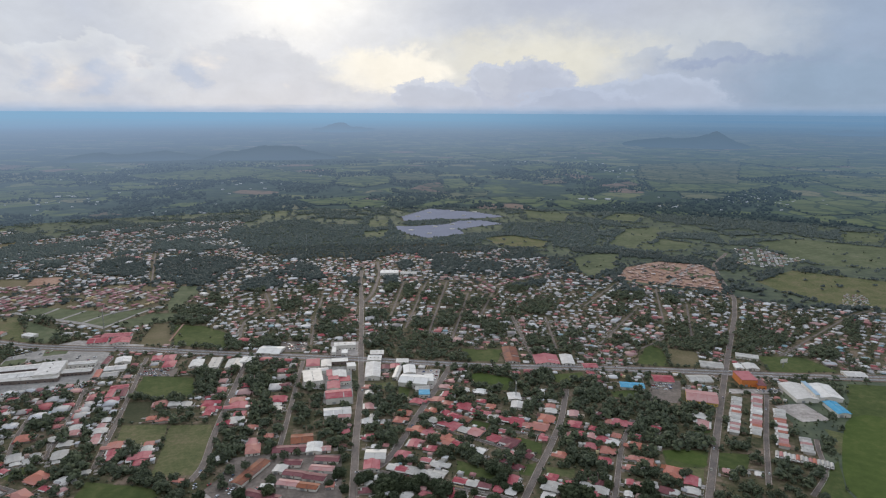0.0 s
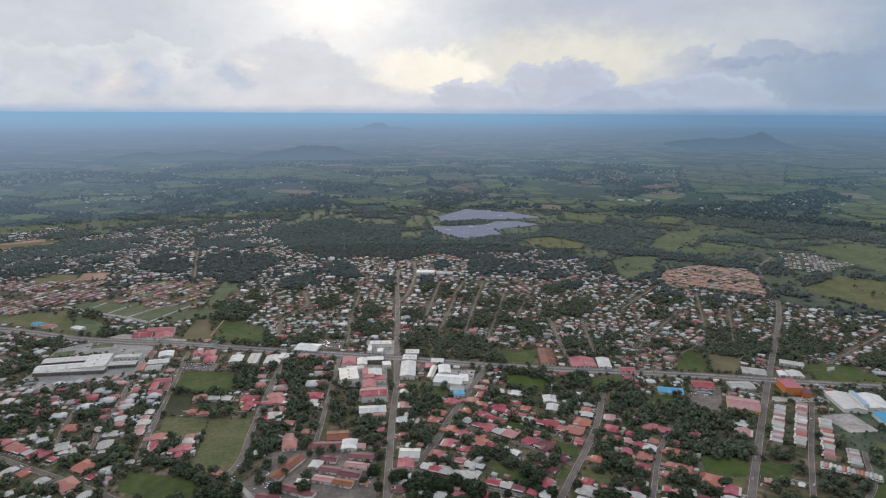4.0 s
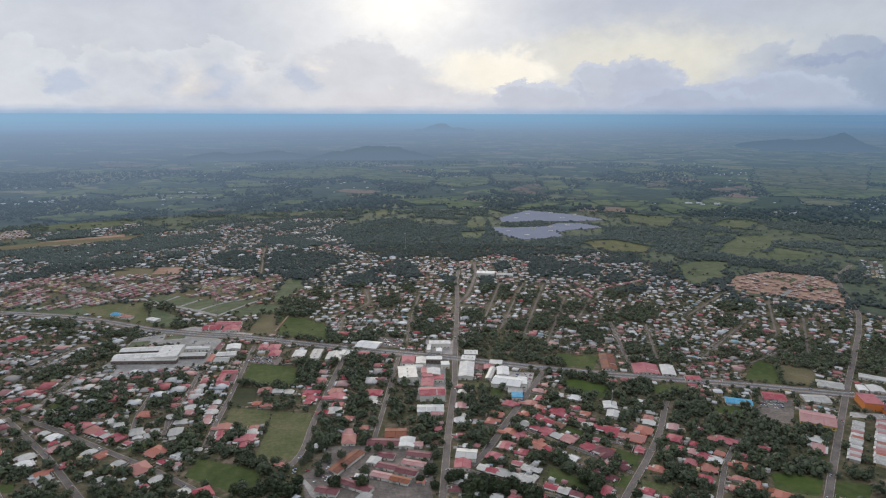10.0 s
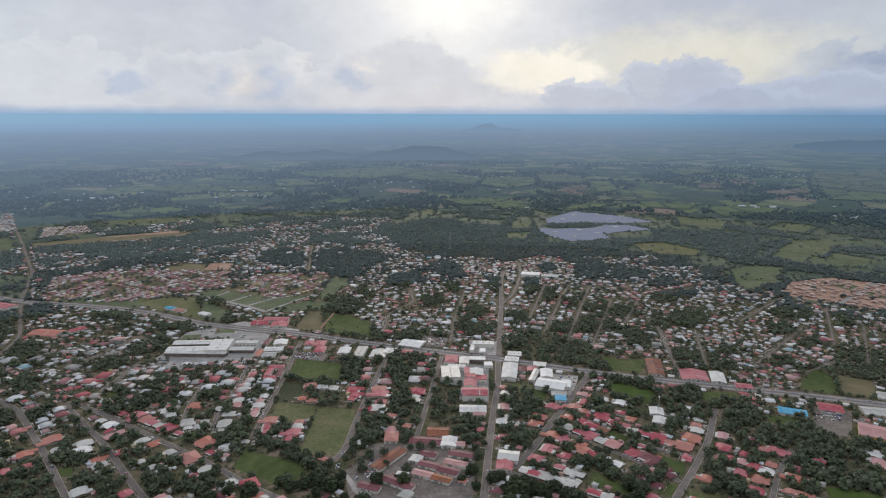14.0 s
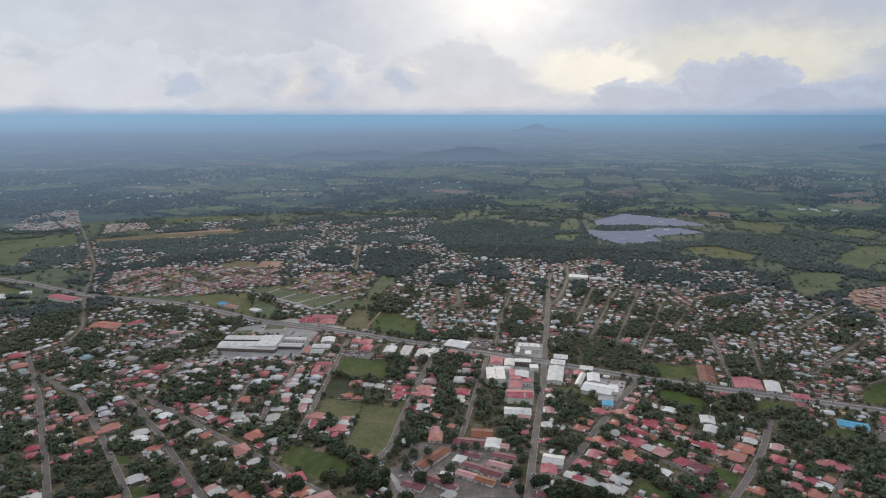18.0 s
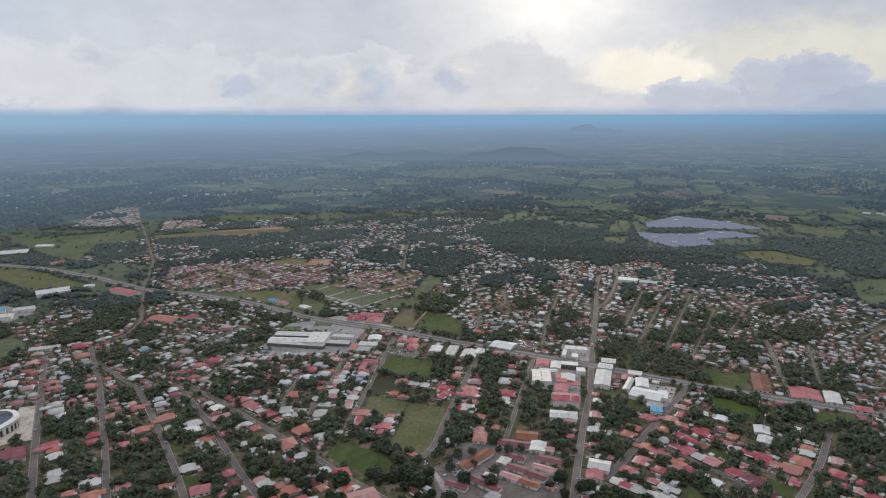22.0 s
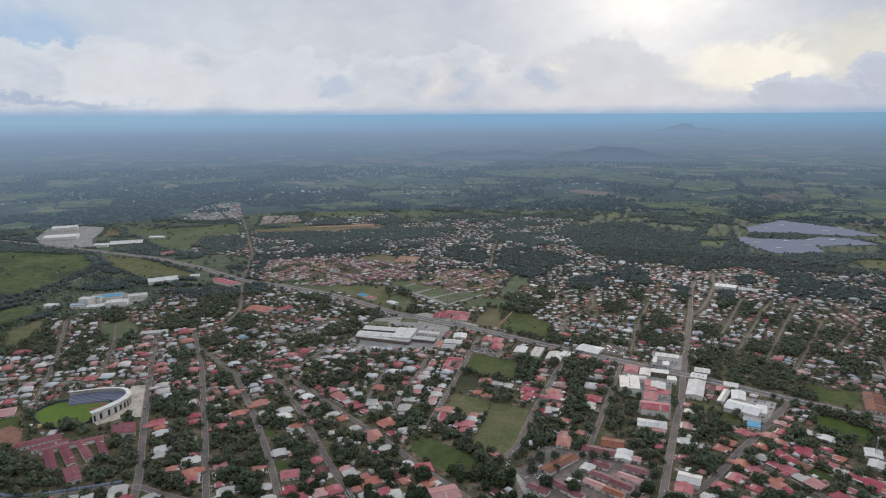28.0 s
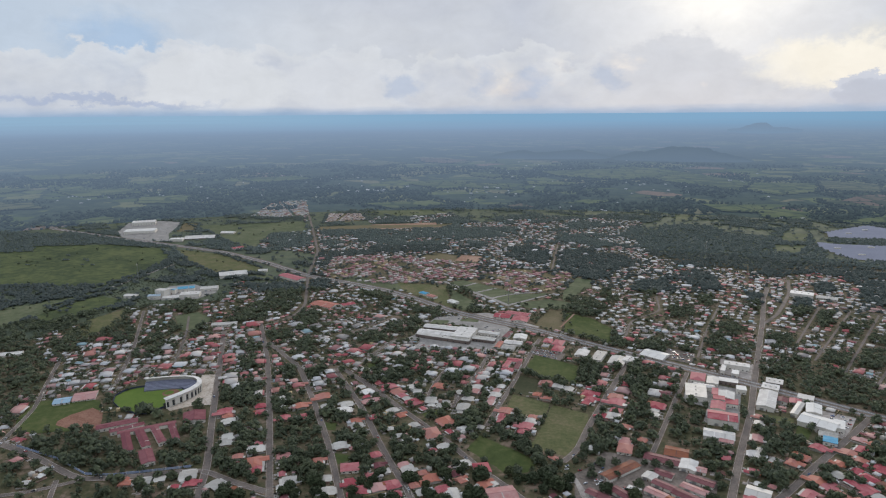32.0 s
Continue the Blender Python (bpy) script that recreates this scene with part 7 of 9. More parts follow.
home(-756, 486, 12, "zinc")
home(-431, 788, 12, "zinc")
home(-661, 610, 16, "pink")
home(-519, 739, 30, "salmon")
home(-637, 640, 15, "zinc")
home(-767, 480, 10, "white")
home(-345, 839, 11, "red")
home(-777, 469, 12, "zinc")
home(-723, 549, 18, "red")
home(-559, 716, 20, "zinc")
home(-786, 463, 13, "zinc")
home(-795, 452, 12, "zinc")
home(-674, 620, 17, "pink")
home(-804, 442, 11, "zinc")
home(-772, 496, 20, "zinc")
home(-706, 587, 13, "zinc")
home(-756, 522, 14, "zinc")
home(-559, 739, 12, "zinc")
home(-795, 489, 8, "zinc")
home(-765, 537, 10, "zinc")
home(-817, 456, 10, "zinc")
home(-702, 620, 13, "salmon")
home(-784, 516, 14, "zinc")
home(-722, 604, 22, "pink")
home(-594, 732, 16, "zinc")
home(-734, 595, 13, "red")
home(-817, 475, 13, "zinc")
home(-811, 485, 10, "zinc")
home(-754, 579, 10, "red")
home(-693, 652, 17, "zinc")
home(-763, 570, 15, "zinc")
home(-772, 563, 9, "zinc")
home(-782, 551, 13, "maroon")
home(-639, 716, 15, "red")
home(-811, 524, 12, "white")
home(-768, 594, 16, "red")
home(-824, 516, 12, "white")
home(-725, 648, 16, "salmon")
home(-685, 692, 18, "zinc")
home(-831, 508, 13, "zinc")
home(-838, 497, 10, "red")
home(-815, 549, 13, "red")
home(-742, 646, 12, "red")
home(-785, 604, 25, "white")
home(-644, 756, 19, "zinc")
home(-812, 582, 14, "zinc")
home(-722, 691, 14, "zinc")
home(-828, 559, 16, "salmon")
home(-707, 715, 23, "red")
home(-754, 672, 17, "salmon")
home(-848, 547, 13, "zinc")
home(-770, 656, 14, "red")
home(-862, 536, 27, "pink")
home(-649, 782, 19, "zinc")
home(-888, 498, 16, "zinc")
home(-805, 634, 16, "red")
home(-731, 720, 15, "red")
home(-846, 583, 13, "zinc")
home(-683, 774, 22, "zinc")
home(-859, 573, 14, "zinc")
home(-875, 554, 13, "salmon")
home(-887, 548, 12, "zinc")
home(-776, 700, 15, "zinc")
home(-741, 748, 26, "salmon")
home(-764, 745, 12, "zinc")
home(-894, 592, 14, "pink")
home(-812, 701, 11, "zinc")
home(-904, 583, 17, "pink")
home(-877, 645, 12, "zinc")
home(-898, 622, 9, "zinc")
surveyed = np.hypot(GX, GY) < 770
# Where gardens close into groves: patches a few houses wide, none in the old centre.
in_grove = np.zeros((NY, NX), bool)
for i in range(0, NY, 3):
    for j in range(0, NX, 3):
        if in_town[i, j]:
            x, y = GX[i, j], GY[i, j]
            r = math.hypot(x, y)
            if r > 490:
                v = noise.noise((x * 0.0105, y * 0.0085, 4.0)) + 0.45 * noise.noise((x * 0.026, y * 0.024, 9.0))
                in_grove[i:i + 3, j:j + 3] = v > (0.34 if r < 1500 else 0.12)
in_core = np.zeros((NY, NX), bool)
mark(in_core, CORE)
in_grove &= ~in_core & ~surveyed
mark(in_grove, [(121, 779), (158, 814), (177, 805), (204, 776), (234, 772), (218, 715), (191, 724), (189, 753), (155, 785), (136, 774)])
mark(in_grove, [(133, 748), (161, 740), (191, 724), (218, 715), (188, 658), (172, 684), (167, 721), (148, 721)])
mark(in_grove, [(91, 593), (106, 587), (115, 575), (111, 561), (99, 566), (89, 575)])
mark(in_grove, [(68, 596), (91, 589), (89, 578), (69, 582)])
mark(in_grove, [(119, 575), (131, 566), (130, 539), (120, 540), (113, 551)])
mark(in_grove, [(13, 638), (36, 644), (38, 615), (22, 605), (11, 614)])
mark(in_grove, [(12, 734), (37, 725), (40, 709), (31, 667), (15, 673), (11, 702)])
mark(in_grove, [(-5, 558), (25, 548), (49, 536), (44, 521), (19, 521), (-5, 536)])
mark(in_grove, [(62, 677), (74, 685), (73, 662), (62, 658)])
mark(in_grove, [(111, 733), (123, 729), (117, 705), (108, 707)])
mark(in_grove, [(140, 654), (144, 649), (137, 623), (132, 624)])
mark(in_grove, [(115, 616), (126, 616), (123, 601), (114, 602)])
mark(in_grove, [(223, 786), (248, 784), (243, 718), (232, 692), (213, 700), (202, 711)])
mark(in_grove, [(253, 728), (290, 753), (300, 734), (300, 689), (314, 667), (334, 675), (359, 683), (361, 662), (345, 635), (315, 629), (298, 640), (272, 643), (257, 645), (249, 665), (237, 671)])
mark(in_grove, [(298, 631), (320, 628), (351, 629), (347, 599), (371, 592), (354, 558), (327, 561), (306, 564), (299, 584), (288, 597)])
mark(in_grove, [(361, 652), (383, 654), (368, 627), (353, 624), (349, 629)])
mark(in_grove, [(396, 673), (420, 665), (407, 646), (390, 653)])
mark(in_grove, [(202, 624), (216, 614), (224, 601), (217, 586), (207, 591)])
mark(in_grove, [(203, 572), (231, 573), (222, 548), (199, 544), (187, 552)])
mark(in_grove, [(219, 542), (238, 546), (235, 533), (216, 529)])
mark(in_grove, [(261, 537), (280, 528), (272, 519), (257, 524)])
mark(in_grove, [(276, 515), (297, 516), (289, 504), (272, 503)])
mark(in_grove, [(199, 534), (217, 535), (208, 517), (197, 521)])
mark(in_grove, [(178, 514), (194, 512), (197, 500), (176, 495)])
mark(in_grove, [(223, 503), (231, 502), (226, 489), (218, 490)])
mark(in_grove, [(251, 616), (264, 611), (259, 601), (249, 604)])
mark(in_grove, [(-235, 823), (-215, 839), (-191, 822), (-183, 755), (-206, 774), (-226, 800)])
mark(in_grove, [(-379, 702), (-350, 711), (-336, 679), (-361, 676)])
mark(in_grove, [(-410, 785), (-359, 779), (-354, 767), (-382, 763)])
mark(in_grove, [(-308, 670), (-309, 707), (-293, 674), (-288, 639)])
mark(in_grove, [(-266, 596), (-235, 597), (-205, 579), (-181, 563), (-175, 549), (-198, 556), (-228, 578), (-258, 581)])
mark(in_grove, [(-248, 646), (-234, 649), (-224, 611), (-236, 607)])
mark(in_grove, [(-314, 607), (-284, 618), (-273, 602), (-288, 580)])
mark(in_grove, [(-269, 574), (-251, 563), (-246, 545), (-260, 547)])
mark(in_grove, [(-163, 635), (-148, 657), (-131, 673), (-123, 609), (-132, 585), (-154, 618)])
mark(in_grove, [(-118, 625), (-102, 628), (-93, 600), (-109, 602)])
mark(in_grove, [(-131, 706), (-117, 740), (-108, 690), (-121, 678)])
mark(in_grove, [(-152, 818), (-119, 832), (-113, 779), (-135, 773)])
mark(in_grove, [(-417, 767), (-401, 773), (-390, 743), (-402, 744)])
mark(in_grove, [(-479, 508), (-431, 518), (-393, 478), (-399, 456), (-429, 452)])
mark(in_grove, [(-404, 436), (-369, 456), (-352, 434), (-378, 418)])
mark(in_grove, [(-403, 509), (-367, 520), (-347, 498), (-372, 487)])
mark(in_grove, [(-359, 484), (-352, 496), (-319, 474), (-304, 456), (-325, 446)])
mark(in_grove, [(-443, 653), (-415, 673), (-406, 647), (-432, 635)])
mark(in_grove, [(-586, 630), (-551, 629), (-540, 602), (-551, 589)])
mark(in_grove, [(-543, 632), (-526, 648), (-510, 623), (-521, 610)])
mark(in_grove, [(-385, 703), (-357, 707), (-342, 683), (-363, 673)])
mark(in_grove, [(-349, 518), (-312, 519), (-301, 496), (-328, 502)])
mark(in_grove, [(-304, 523), (-273, 523), (-253, 513), (-261, 500), (-281, 500)])
mark(in_grove, [(-313, 607), (-275, 618), (-262, 594), (-292, 581)])
mark(in_grove, [(-445, 536), (-418, 554), (-410, 539), (-430, 525)])
mark(in_grove, [(-409, 610), (-394, 616), (-380, 589), (-395, 589)])
mark(in_grove, [(-634, 713), (-588, 723), (-568, 692), (-594, 680)])
mark(in_grove, [(-514, 662), (-495, 671), (-479, 649), (-494, 642)])
mark(in_grove, [(-488, 709), (-466, 710), (-452, 681), (-474, 688)])
mark(in_grove, [(-682, 360), (-679, 380), (-638, 374), (-619, 353), (-654, 343)])
mark(in_grove, [(-634, 347), (-625, 374), (-577, 384), (-539, 358), (-548, 335), (-614, 334)])
mark(in_grove, [(-541, 389), (-534, 415), (-511, 425), (-483, 399), (-510, 382), (-524, 370)])
mark(in_grove, [(-656, 452), (-642, 466), (-616, 449), (-632, 438)])
mark(in_grove, [(-614, 544), (-561, 568), (-527, 518), (-553, 506), (-590, 521)])
mark(in_grove, [(-503, 435), (-493, 470), (-458, 461), (-436, 436), (-466, 428), (-482, 415)])
mark(in_grove, [(-472, 409), (-446, 421), (-411, 406), (-443, 392)])
mark(in_grove, [(-471, 487), (-436, 516), (-402, 486), (-390, 457), (-431, 450)])
mark(in_grove, [(-575, 446), (-559, 447), (-547, 433), (-562, 432)])
mark(in_grove, [(-653, 624), (-636, 653), (-601, 616), (-618, 588)])
mark(in_grove, [(-981, 547), (-944, 563), (-897, 537), (-897, 526), (-932, 521)])
mark(in_grove, [(-982, 572), (-902, 648), (-851, 605), (-914, 577), (-940, 553)])
mark(in_grove, [(-525, 542), (-500, 546), (-479, 517), (-498, 516)])
mark(in_grove, [(-380, 445), (-369, 456), (-357, 440), (-371, 434)])
mark(in_grove, [(-476, 1518), (-432, 1547), (-348, 1538), (-301, 1443), (-296, 1338), (-321, 1271), (-385, 1313), (-430, 1393)])
mark(in_grove, [(-606, 1516), (-553, 1548), (-487, 1499), (-449, 1361), (-504, 1373), (-572, 1412)])
mark(in_grove, [(-549, 1767), (-486, 1741), (-364, 1674), (-366, 1618), (-488, 1640)])
mark(in_grove, [(-972, 1651), (-848, 1708), (-753, 1647), (-754, 1547), (-831, 1545), (-900, 1526)])
mark(in_grove, [(-341, 1111), (-320, 1145), (-280, 1110), (-248, 1102), (-259, 1025), (-304, 1005), (-346, 1032)])
mark(in_grove, [(-288, 1194), (-277, 1228), (-239, 1149), (-254, 1127)])
mark(in_grove, [(-238, 1306), (-188, 1344), (-161, 1271), (-201, 1218), (-241, 1238)])
mark(in_grove, [(-247, 963), (-216, 959), (-176, 950), (-132, 963), (-94, 948), (-92, 929), (-149, 917), (-192, 891), (-229, 910)])
mark(in_grove, [(-170, 1425), (-100, 1418), (-80, 1305), (-126, 1281)])
mark(in_grove, [(-159, 1144), (-119, 1174), (-100, 1126), (-133, 1092)])
mark(in_grove, [(-495, 975), (-482, 1011), (-433, 992), (-427, 955), (-477, 949)])
mark(in_grove, [(-88, 1051), (-52, 1032), (-47, 956), (-75, 960)])
mark(in_grove, [(155, 1439), (229, 1484), (240, 1416), (187, 1317), (151, 1337)])
mark(in_grove, [(75, 1429), (109, 1463), (113, 1392), (88, 1363)])
mark(in_grove, [(45, 1297), (71, 1325), (72, 1227), (47, 1176), (39, 1218)])
mark(in_grove, [(112, 1203), (156, 1198), (150, 1148), (123, 1125), (108, 1152)])
mark(in_grove, [(216, 1387), (284, 1440), (326, 1408), (298, 1338), (237, 1331)])
mark(in_grove, [(148, 1132), (189, 1159), (181, 1098), (158, 1071), (142, 1087)])
mark(in_grove, [(187, 1114), (240, 1143), (234, 1072), (200, 1050), (177, 1069)])
mark(in_grove, [(270, 1198), (331, 1231), (326, 1175), (282, 1155)])
mark(in_grove, [(283, 1093), (345, 1130), (349, 1079), (308, 1021), (273, 1034)])
mark(in_grove, [(247, 1063), (277, 1098), (264, 1008), (239, 990)])
mark(in_grove, [(198, 989), (241, 1013), (230, 945), (186, 923)])
mark(in_grove, [(-2, 933), (35, 979), (80, 962), (92, 927), (75, 890), (6, 871)])
mark(in_grove, [(448, 1475), (488, 1464), (448, 1333), (411, 1341)])
mark(in_grove, [(-108, 1234), (-84, 1251), (-83, 1184), (-102, 1178)])
mark(in_grove, [(-36, 1317), (-10, 1313), (-3, 1206), (-22, 1192)])
mark(in_grove, [(372, 1576), (436, 1580), (425, 1515), (366, 1498)])
mark(in_grove, [(302, 1292), (370, 1320), (360, 1264), (302, 1248)])
mark(in_grove, [(8, 1063), (41, 1087), (36, 1017), (12, 997)])
mark(in_grove, [(-60, 1003), (-12, 1016), (-15, 965), (-56, 941)])
mark(in_grove, [(77, 1229), (106, 1246), (96, 1165), (77, 1143)])
mark(in_grove, [(740, 1200), (811, 1205), (766, 1111), (770, 1093), (721, 1097), (722, 1152)])
mark(in_grove, [(781, 1110), (810, 1090), (766, 1027), (748, 1044)])
mark(in_grove, [(566, 1118), (610, 1133), (581, 1066), (541, 1045)])
mark(in_grove, [(523, 1149), (547, 1156), (525, 1096), (499, 1081)])
mark(in_grove, [(434, 1054), (470, 1059), (457, 1007), (424, 995)])
mark(in_grove, [(497, 955), (545, 944), (562, 905), (542, 849), (488, 812), (459, 845), (455, 878)])
mark(in_grove, [(577, 880), (608, 889), (563, 805), (531, 798)])
mark(in_grove, [(616, 900), (637, 874), (635, 841), (597, 833), (581, 845)])
mark(in_grove, [(726, 970), (752, 954), (724, 916), (703, 931)])
mark(in_grove, [(380, 896), (413, 905), (391, 862), (363, 853)])
mark(in_grove, [(803, 936), (856, 959), (757, 841), (751, 865)])
mark(in_grove, [(655, 828), (697, 830), (675, 786), (624, 780)])
mark(in_grove, [(655, 976), (672, 974), (639, 923), (622, 925)])
mark(in_grove, [(454, 979), (488, 1004), (478, 963), (444, 927)])
mark(in_grove, [(299, 886), (329, 867), (316, 842), (289, 854)])
mark(in_grove, [(634, 1053), (658, 1035), (627, 993), (613, 1008)])
mark(in_grove, [(-1344, 1391), (-1252, 1408), (-1177, 1419), (-1075, 1304), (-1109, 1253), (-1245, 1287)])
mark(in_grove, [(-1138, 1525), (-1014, 1601), (-877, 1547), (-882, 1443), (-985, 1399)])
mark(in_grove, [(-882, 1443), (-796, 1519), (-728, 1417), (-790, 1340)])
mark(in_grove, [(-828, 1681), (-742, 1717), (-660, 1639), (-747, 1581)])
mark(in_grove, [(-867, 1063), (-833, 1054), (-776, 989), (-811, 984)])
mark(in_grove, [(-921, 958), (-841, 982), (-771, 911), (-758, 846), (-794, 847), (-860, 891)])
mark(in_grove, [(-723, 812), (-696, 840), (-627, 767), (-661, 752)])
mark(in_grove, [(-694, 724), (-669, 756), (-626, 705), (-647, 683)])
mark(in_grove, [(-645, 966), (-628, 974), (-597, 917), (-618, 924)])
mark(in_grove, [(-583, 957), (-504, 958), (-490, 931), (-543, 916)])
mark(in_grove, [(-506, 991), (-484, 1001), (-464, 959), (-488, 956)])
mark(in_grove, [(-1313, 1361), (-1251, 1431), (-1170, 1379), (-1161, 1285), (-1238, 1290)])
mark(in_grove, [(-971, 769), (-949, 796), (-893, 769), (-896, 728)])
mark(in_grove, [(-986, 918), (-923, 946), (-852, 934), (-904, 912)])
mark(in_grove, [(-842, 880), (-785, 886), (-740, 820), (-791, 831)])
mark(in_grove, [(-730, 841), (-687, 844), (-627, 768), (-649, 758)])
mark(in_grove, [(-702, 728), (-672, 754), (-633, 714), (-661, 695)])
mark(in_grove, [(-712, 678), (-680, 693), (-641, 651), (-671, 637)])
for width, pts in LINES:
    for a, b in zip(pts, pts[1:]):
        l = math.dist(a, b)
        ux, uy = (b[0] - a[0]) / l, (b[1] - a[1]) / l
        turn = math.degrees(math.atan2(uy, ux))
        for side in (-1, 1):
            t = rng.uniform(2, 10)
            while t < l:
                off = width / 2 + rng.uniform(8.0, 15.0)
                x, y = a[0] + ux * t - uy * side * off, a[1] + uy * t + ux * side * off
                if at(in_town, x, y) and not at(in_wood, x, y) and rng.random() < (0.08 if at(surveyed, x, y) else 0.12 if at(in_grove, x, y) else 0.82):
                    face = turn + (180 if side < 0 else 0) + rng.uniform(-4, 4)
                    t += rng.uniform(7.5, 14.0) if try_house(x, y, face) else 3.0
                else:
                    t += 8.0
for gy in np.arange(330, 2080, 9.5):
    for gx in np.arange(-1350, 1100, 10.0):
        x, y = gx + rng.uniform(-4, 4), gy + rng.uniform(-4, 4)
        if at(in_town, x, y) and not at(in_wood, x, y) and not at(taken, x, y):
            turn = street_turn(x, y)[0]
            if rng.random() < (0.05 if at(surveyed, x, y) else 0.06 if at(in_grove, x, y) else 0.6 if math.hypot(x, y) < 1000 else 0.97 if at(in_core, x, y) else 0.75):
                try_house(x, y, turn + rng.choice((0, 0, 180, 180, 90, 270)) + rng.uniform(-9, 9), rng.choice((0.2, 0.8, 1.6)))
HOUSES.sort()
NEAR, FAR = HOUSES[:300], HOUSES[300:]
PAINTS = {"red": "low house with a faded red sheet roof", "salmon": "low house with a salmon tiled roof", "maroon": "low house with a dark maroon sheet roof",
          "zinc": "low house with a grey zinc roof", "white": "low house with a whitish sheet roof", "rust": "low house with a rusty sheet roof", "pink": "low house with a washed-out pink roof"}
PROTO = {}


def house_proto(k, paint):
    walls, roofs, shed, (w, d) = KINDS[k]
    ob = base("house", PAINTS[paint], "house", pose(0, 0, -50), "town houses")
    part("wall", mesh_of("house_wall", *walls, [M["wall"]]), ob)
    roof = part("roof", mesh_of("house_roof", *roofs, [ROOF[paint]]), ob)
    part("ridge_cap", box("ridge_cap", -w * 0.16, w * 0.16, -0.2, 0.2, KINDS_TOP[k] + 0.12, KINDS_TOP[k] + 0.3, ROOF[paint]), roof)
    part("porch_roof", mesh_of("porch_roof", *shed, [ROOF["zinc" if k % 2 else paint]]), ob)
    part("annex_roof", mesh_of("annex_roof", *shed_shape(w * 0.05, w * 0.48, d / 2 - 0.1, d / 2 + 3.4, 2.3, 2.75), [ROOF["zinc" if k % 3 else "rust"]]), ob)
    part("annex", box("annex", w * 0.08, w * 0.45, d / 2, d / 2 + 3.1, 0, 2.28, M["wall"]), ob)
    part("door", DOOR, ob, m=pose(-w * 0.12, -d / 2 - 0.03, 0))
    for u in (-0.34, 0.1, 0.36):
        part("window", PANE, ob, m=pose(u * w, -d / 2 - 0.03, 1.6))
    return ob


for r, x, y, turn, k, s, paint in NEAR:
    paint = paint or rng.choices(list(PAINTS), (20, 11, 11, 18, 24, 7, 17))[0]
    if (k, paint) not in PROTO:
        PROTO[k, paint] = house_proto(k, paint)
    ob = copy_thing(PROTO[k, paint], pose(x, y, 0, 0, 0, turn))
    ob.scale = (s, s, 0.5 + s / 2)
for ob in PROTO.values():
    for o in (*ob.children_recursive, ob):
        bpy.data.objects.remove(o)


for x, y, turn, w, d, paint in TERRACED:
    ob = base("terraced_house", "narrow terraced house with a " + {"zinc": "grey zinc", "white": "whitish", "pink": "pale pink", "red": "red", "salmon": "salmon"}[paint] + " sheet roof",
              "house", pose(x, y, 0, 0, 0, turn), "terraced houses in rows")
    rise, h = rng.uniform(0.8, 1.3), rng.uniform(2.7, 3.3)
    turned = lambda s: ([(-b, a, c) for a, b, c in s[0]], s[1])
    part("wall", mesh_of("terrace_wall", *turned(wall_shape(d, w - 0.3, h, rise * 0.98)), [M["wall"]]), ob)
    part("roof", mesh_of("terrace_roof", *turned(roof_shape(d, w - 0.6, h, rise, 0.25)), [ROOF[paint]]), ob)
    part("porch_roof", mesh_of("terrace_porch", *shed_shape(-w / 2 + 0.4, w / 2 - 0.4, -d / 2 - 2.4, -d / 2 - 0.3, h - 0.1, h - 0.6), [ROOF[rng.choice(("zinc", "white", paint))]]), ob)
    part("door", DOOR, ob, m=pose(0, -d / 2 - 0.03, 0))


def triangles(shape):
    v, f = shape
    return np.array(v, float), np.array([(q[0], q[i], q[i + 1]) for q in f for i in range(1, len(q) - 1)])


class Heap:
    """Gathers many small shapes for one joined mesh."""

    def __init__(self):
        self.v, self.t, self.m, self.n, self.plan = [], [], [], 0, []

    def put(self, verts, tris, slot, x, y, z, turn, s):
        c, q = math.cos(turn) * s, math.sin(turn) * s
        w = np.empty_like(verts)
        w[:, 0] = verts[:, 0] * c - verts[:, 1] * q + x
        w[:, 1] = verts[:, 0] * q + verts[:, 1] * c + y
        w[:, 2] = verts[:, 2] * (s if np.isscalar(s) else 1) + z
        self.v.append(w)
        self.t.append(tris + self.n)
        self.m.append(np.full(len(tris), slot))
        self.n += len(verts)

    def build(self, name, materials, label, category, smooth=False):
        if self.n:
            me = fast_mesh(name, np.concatenate(self.v), np.concatenate(self.t), materials, np.concatenate(self.m), smooth)
            return tagged(new(name, me), label, category, kind="stuff")


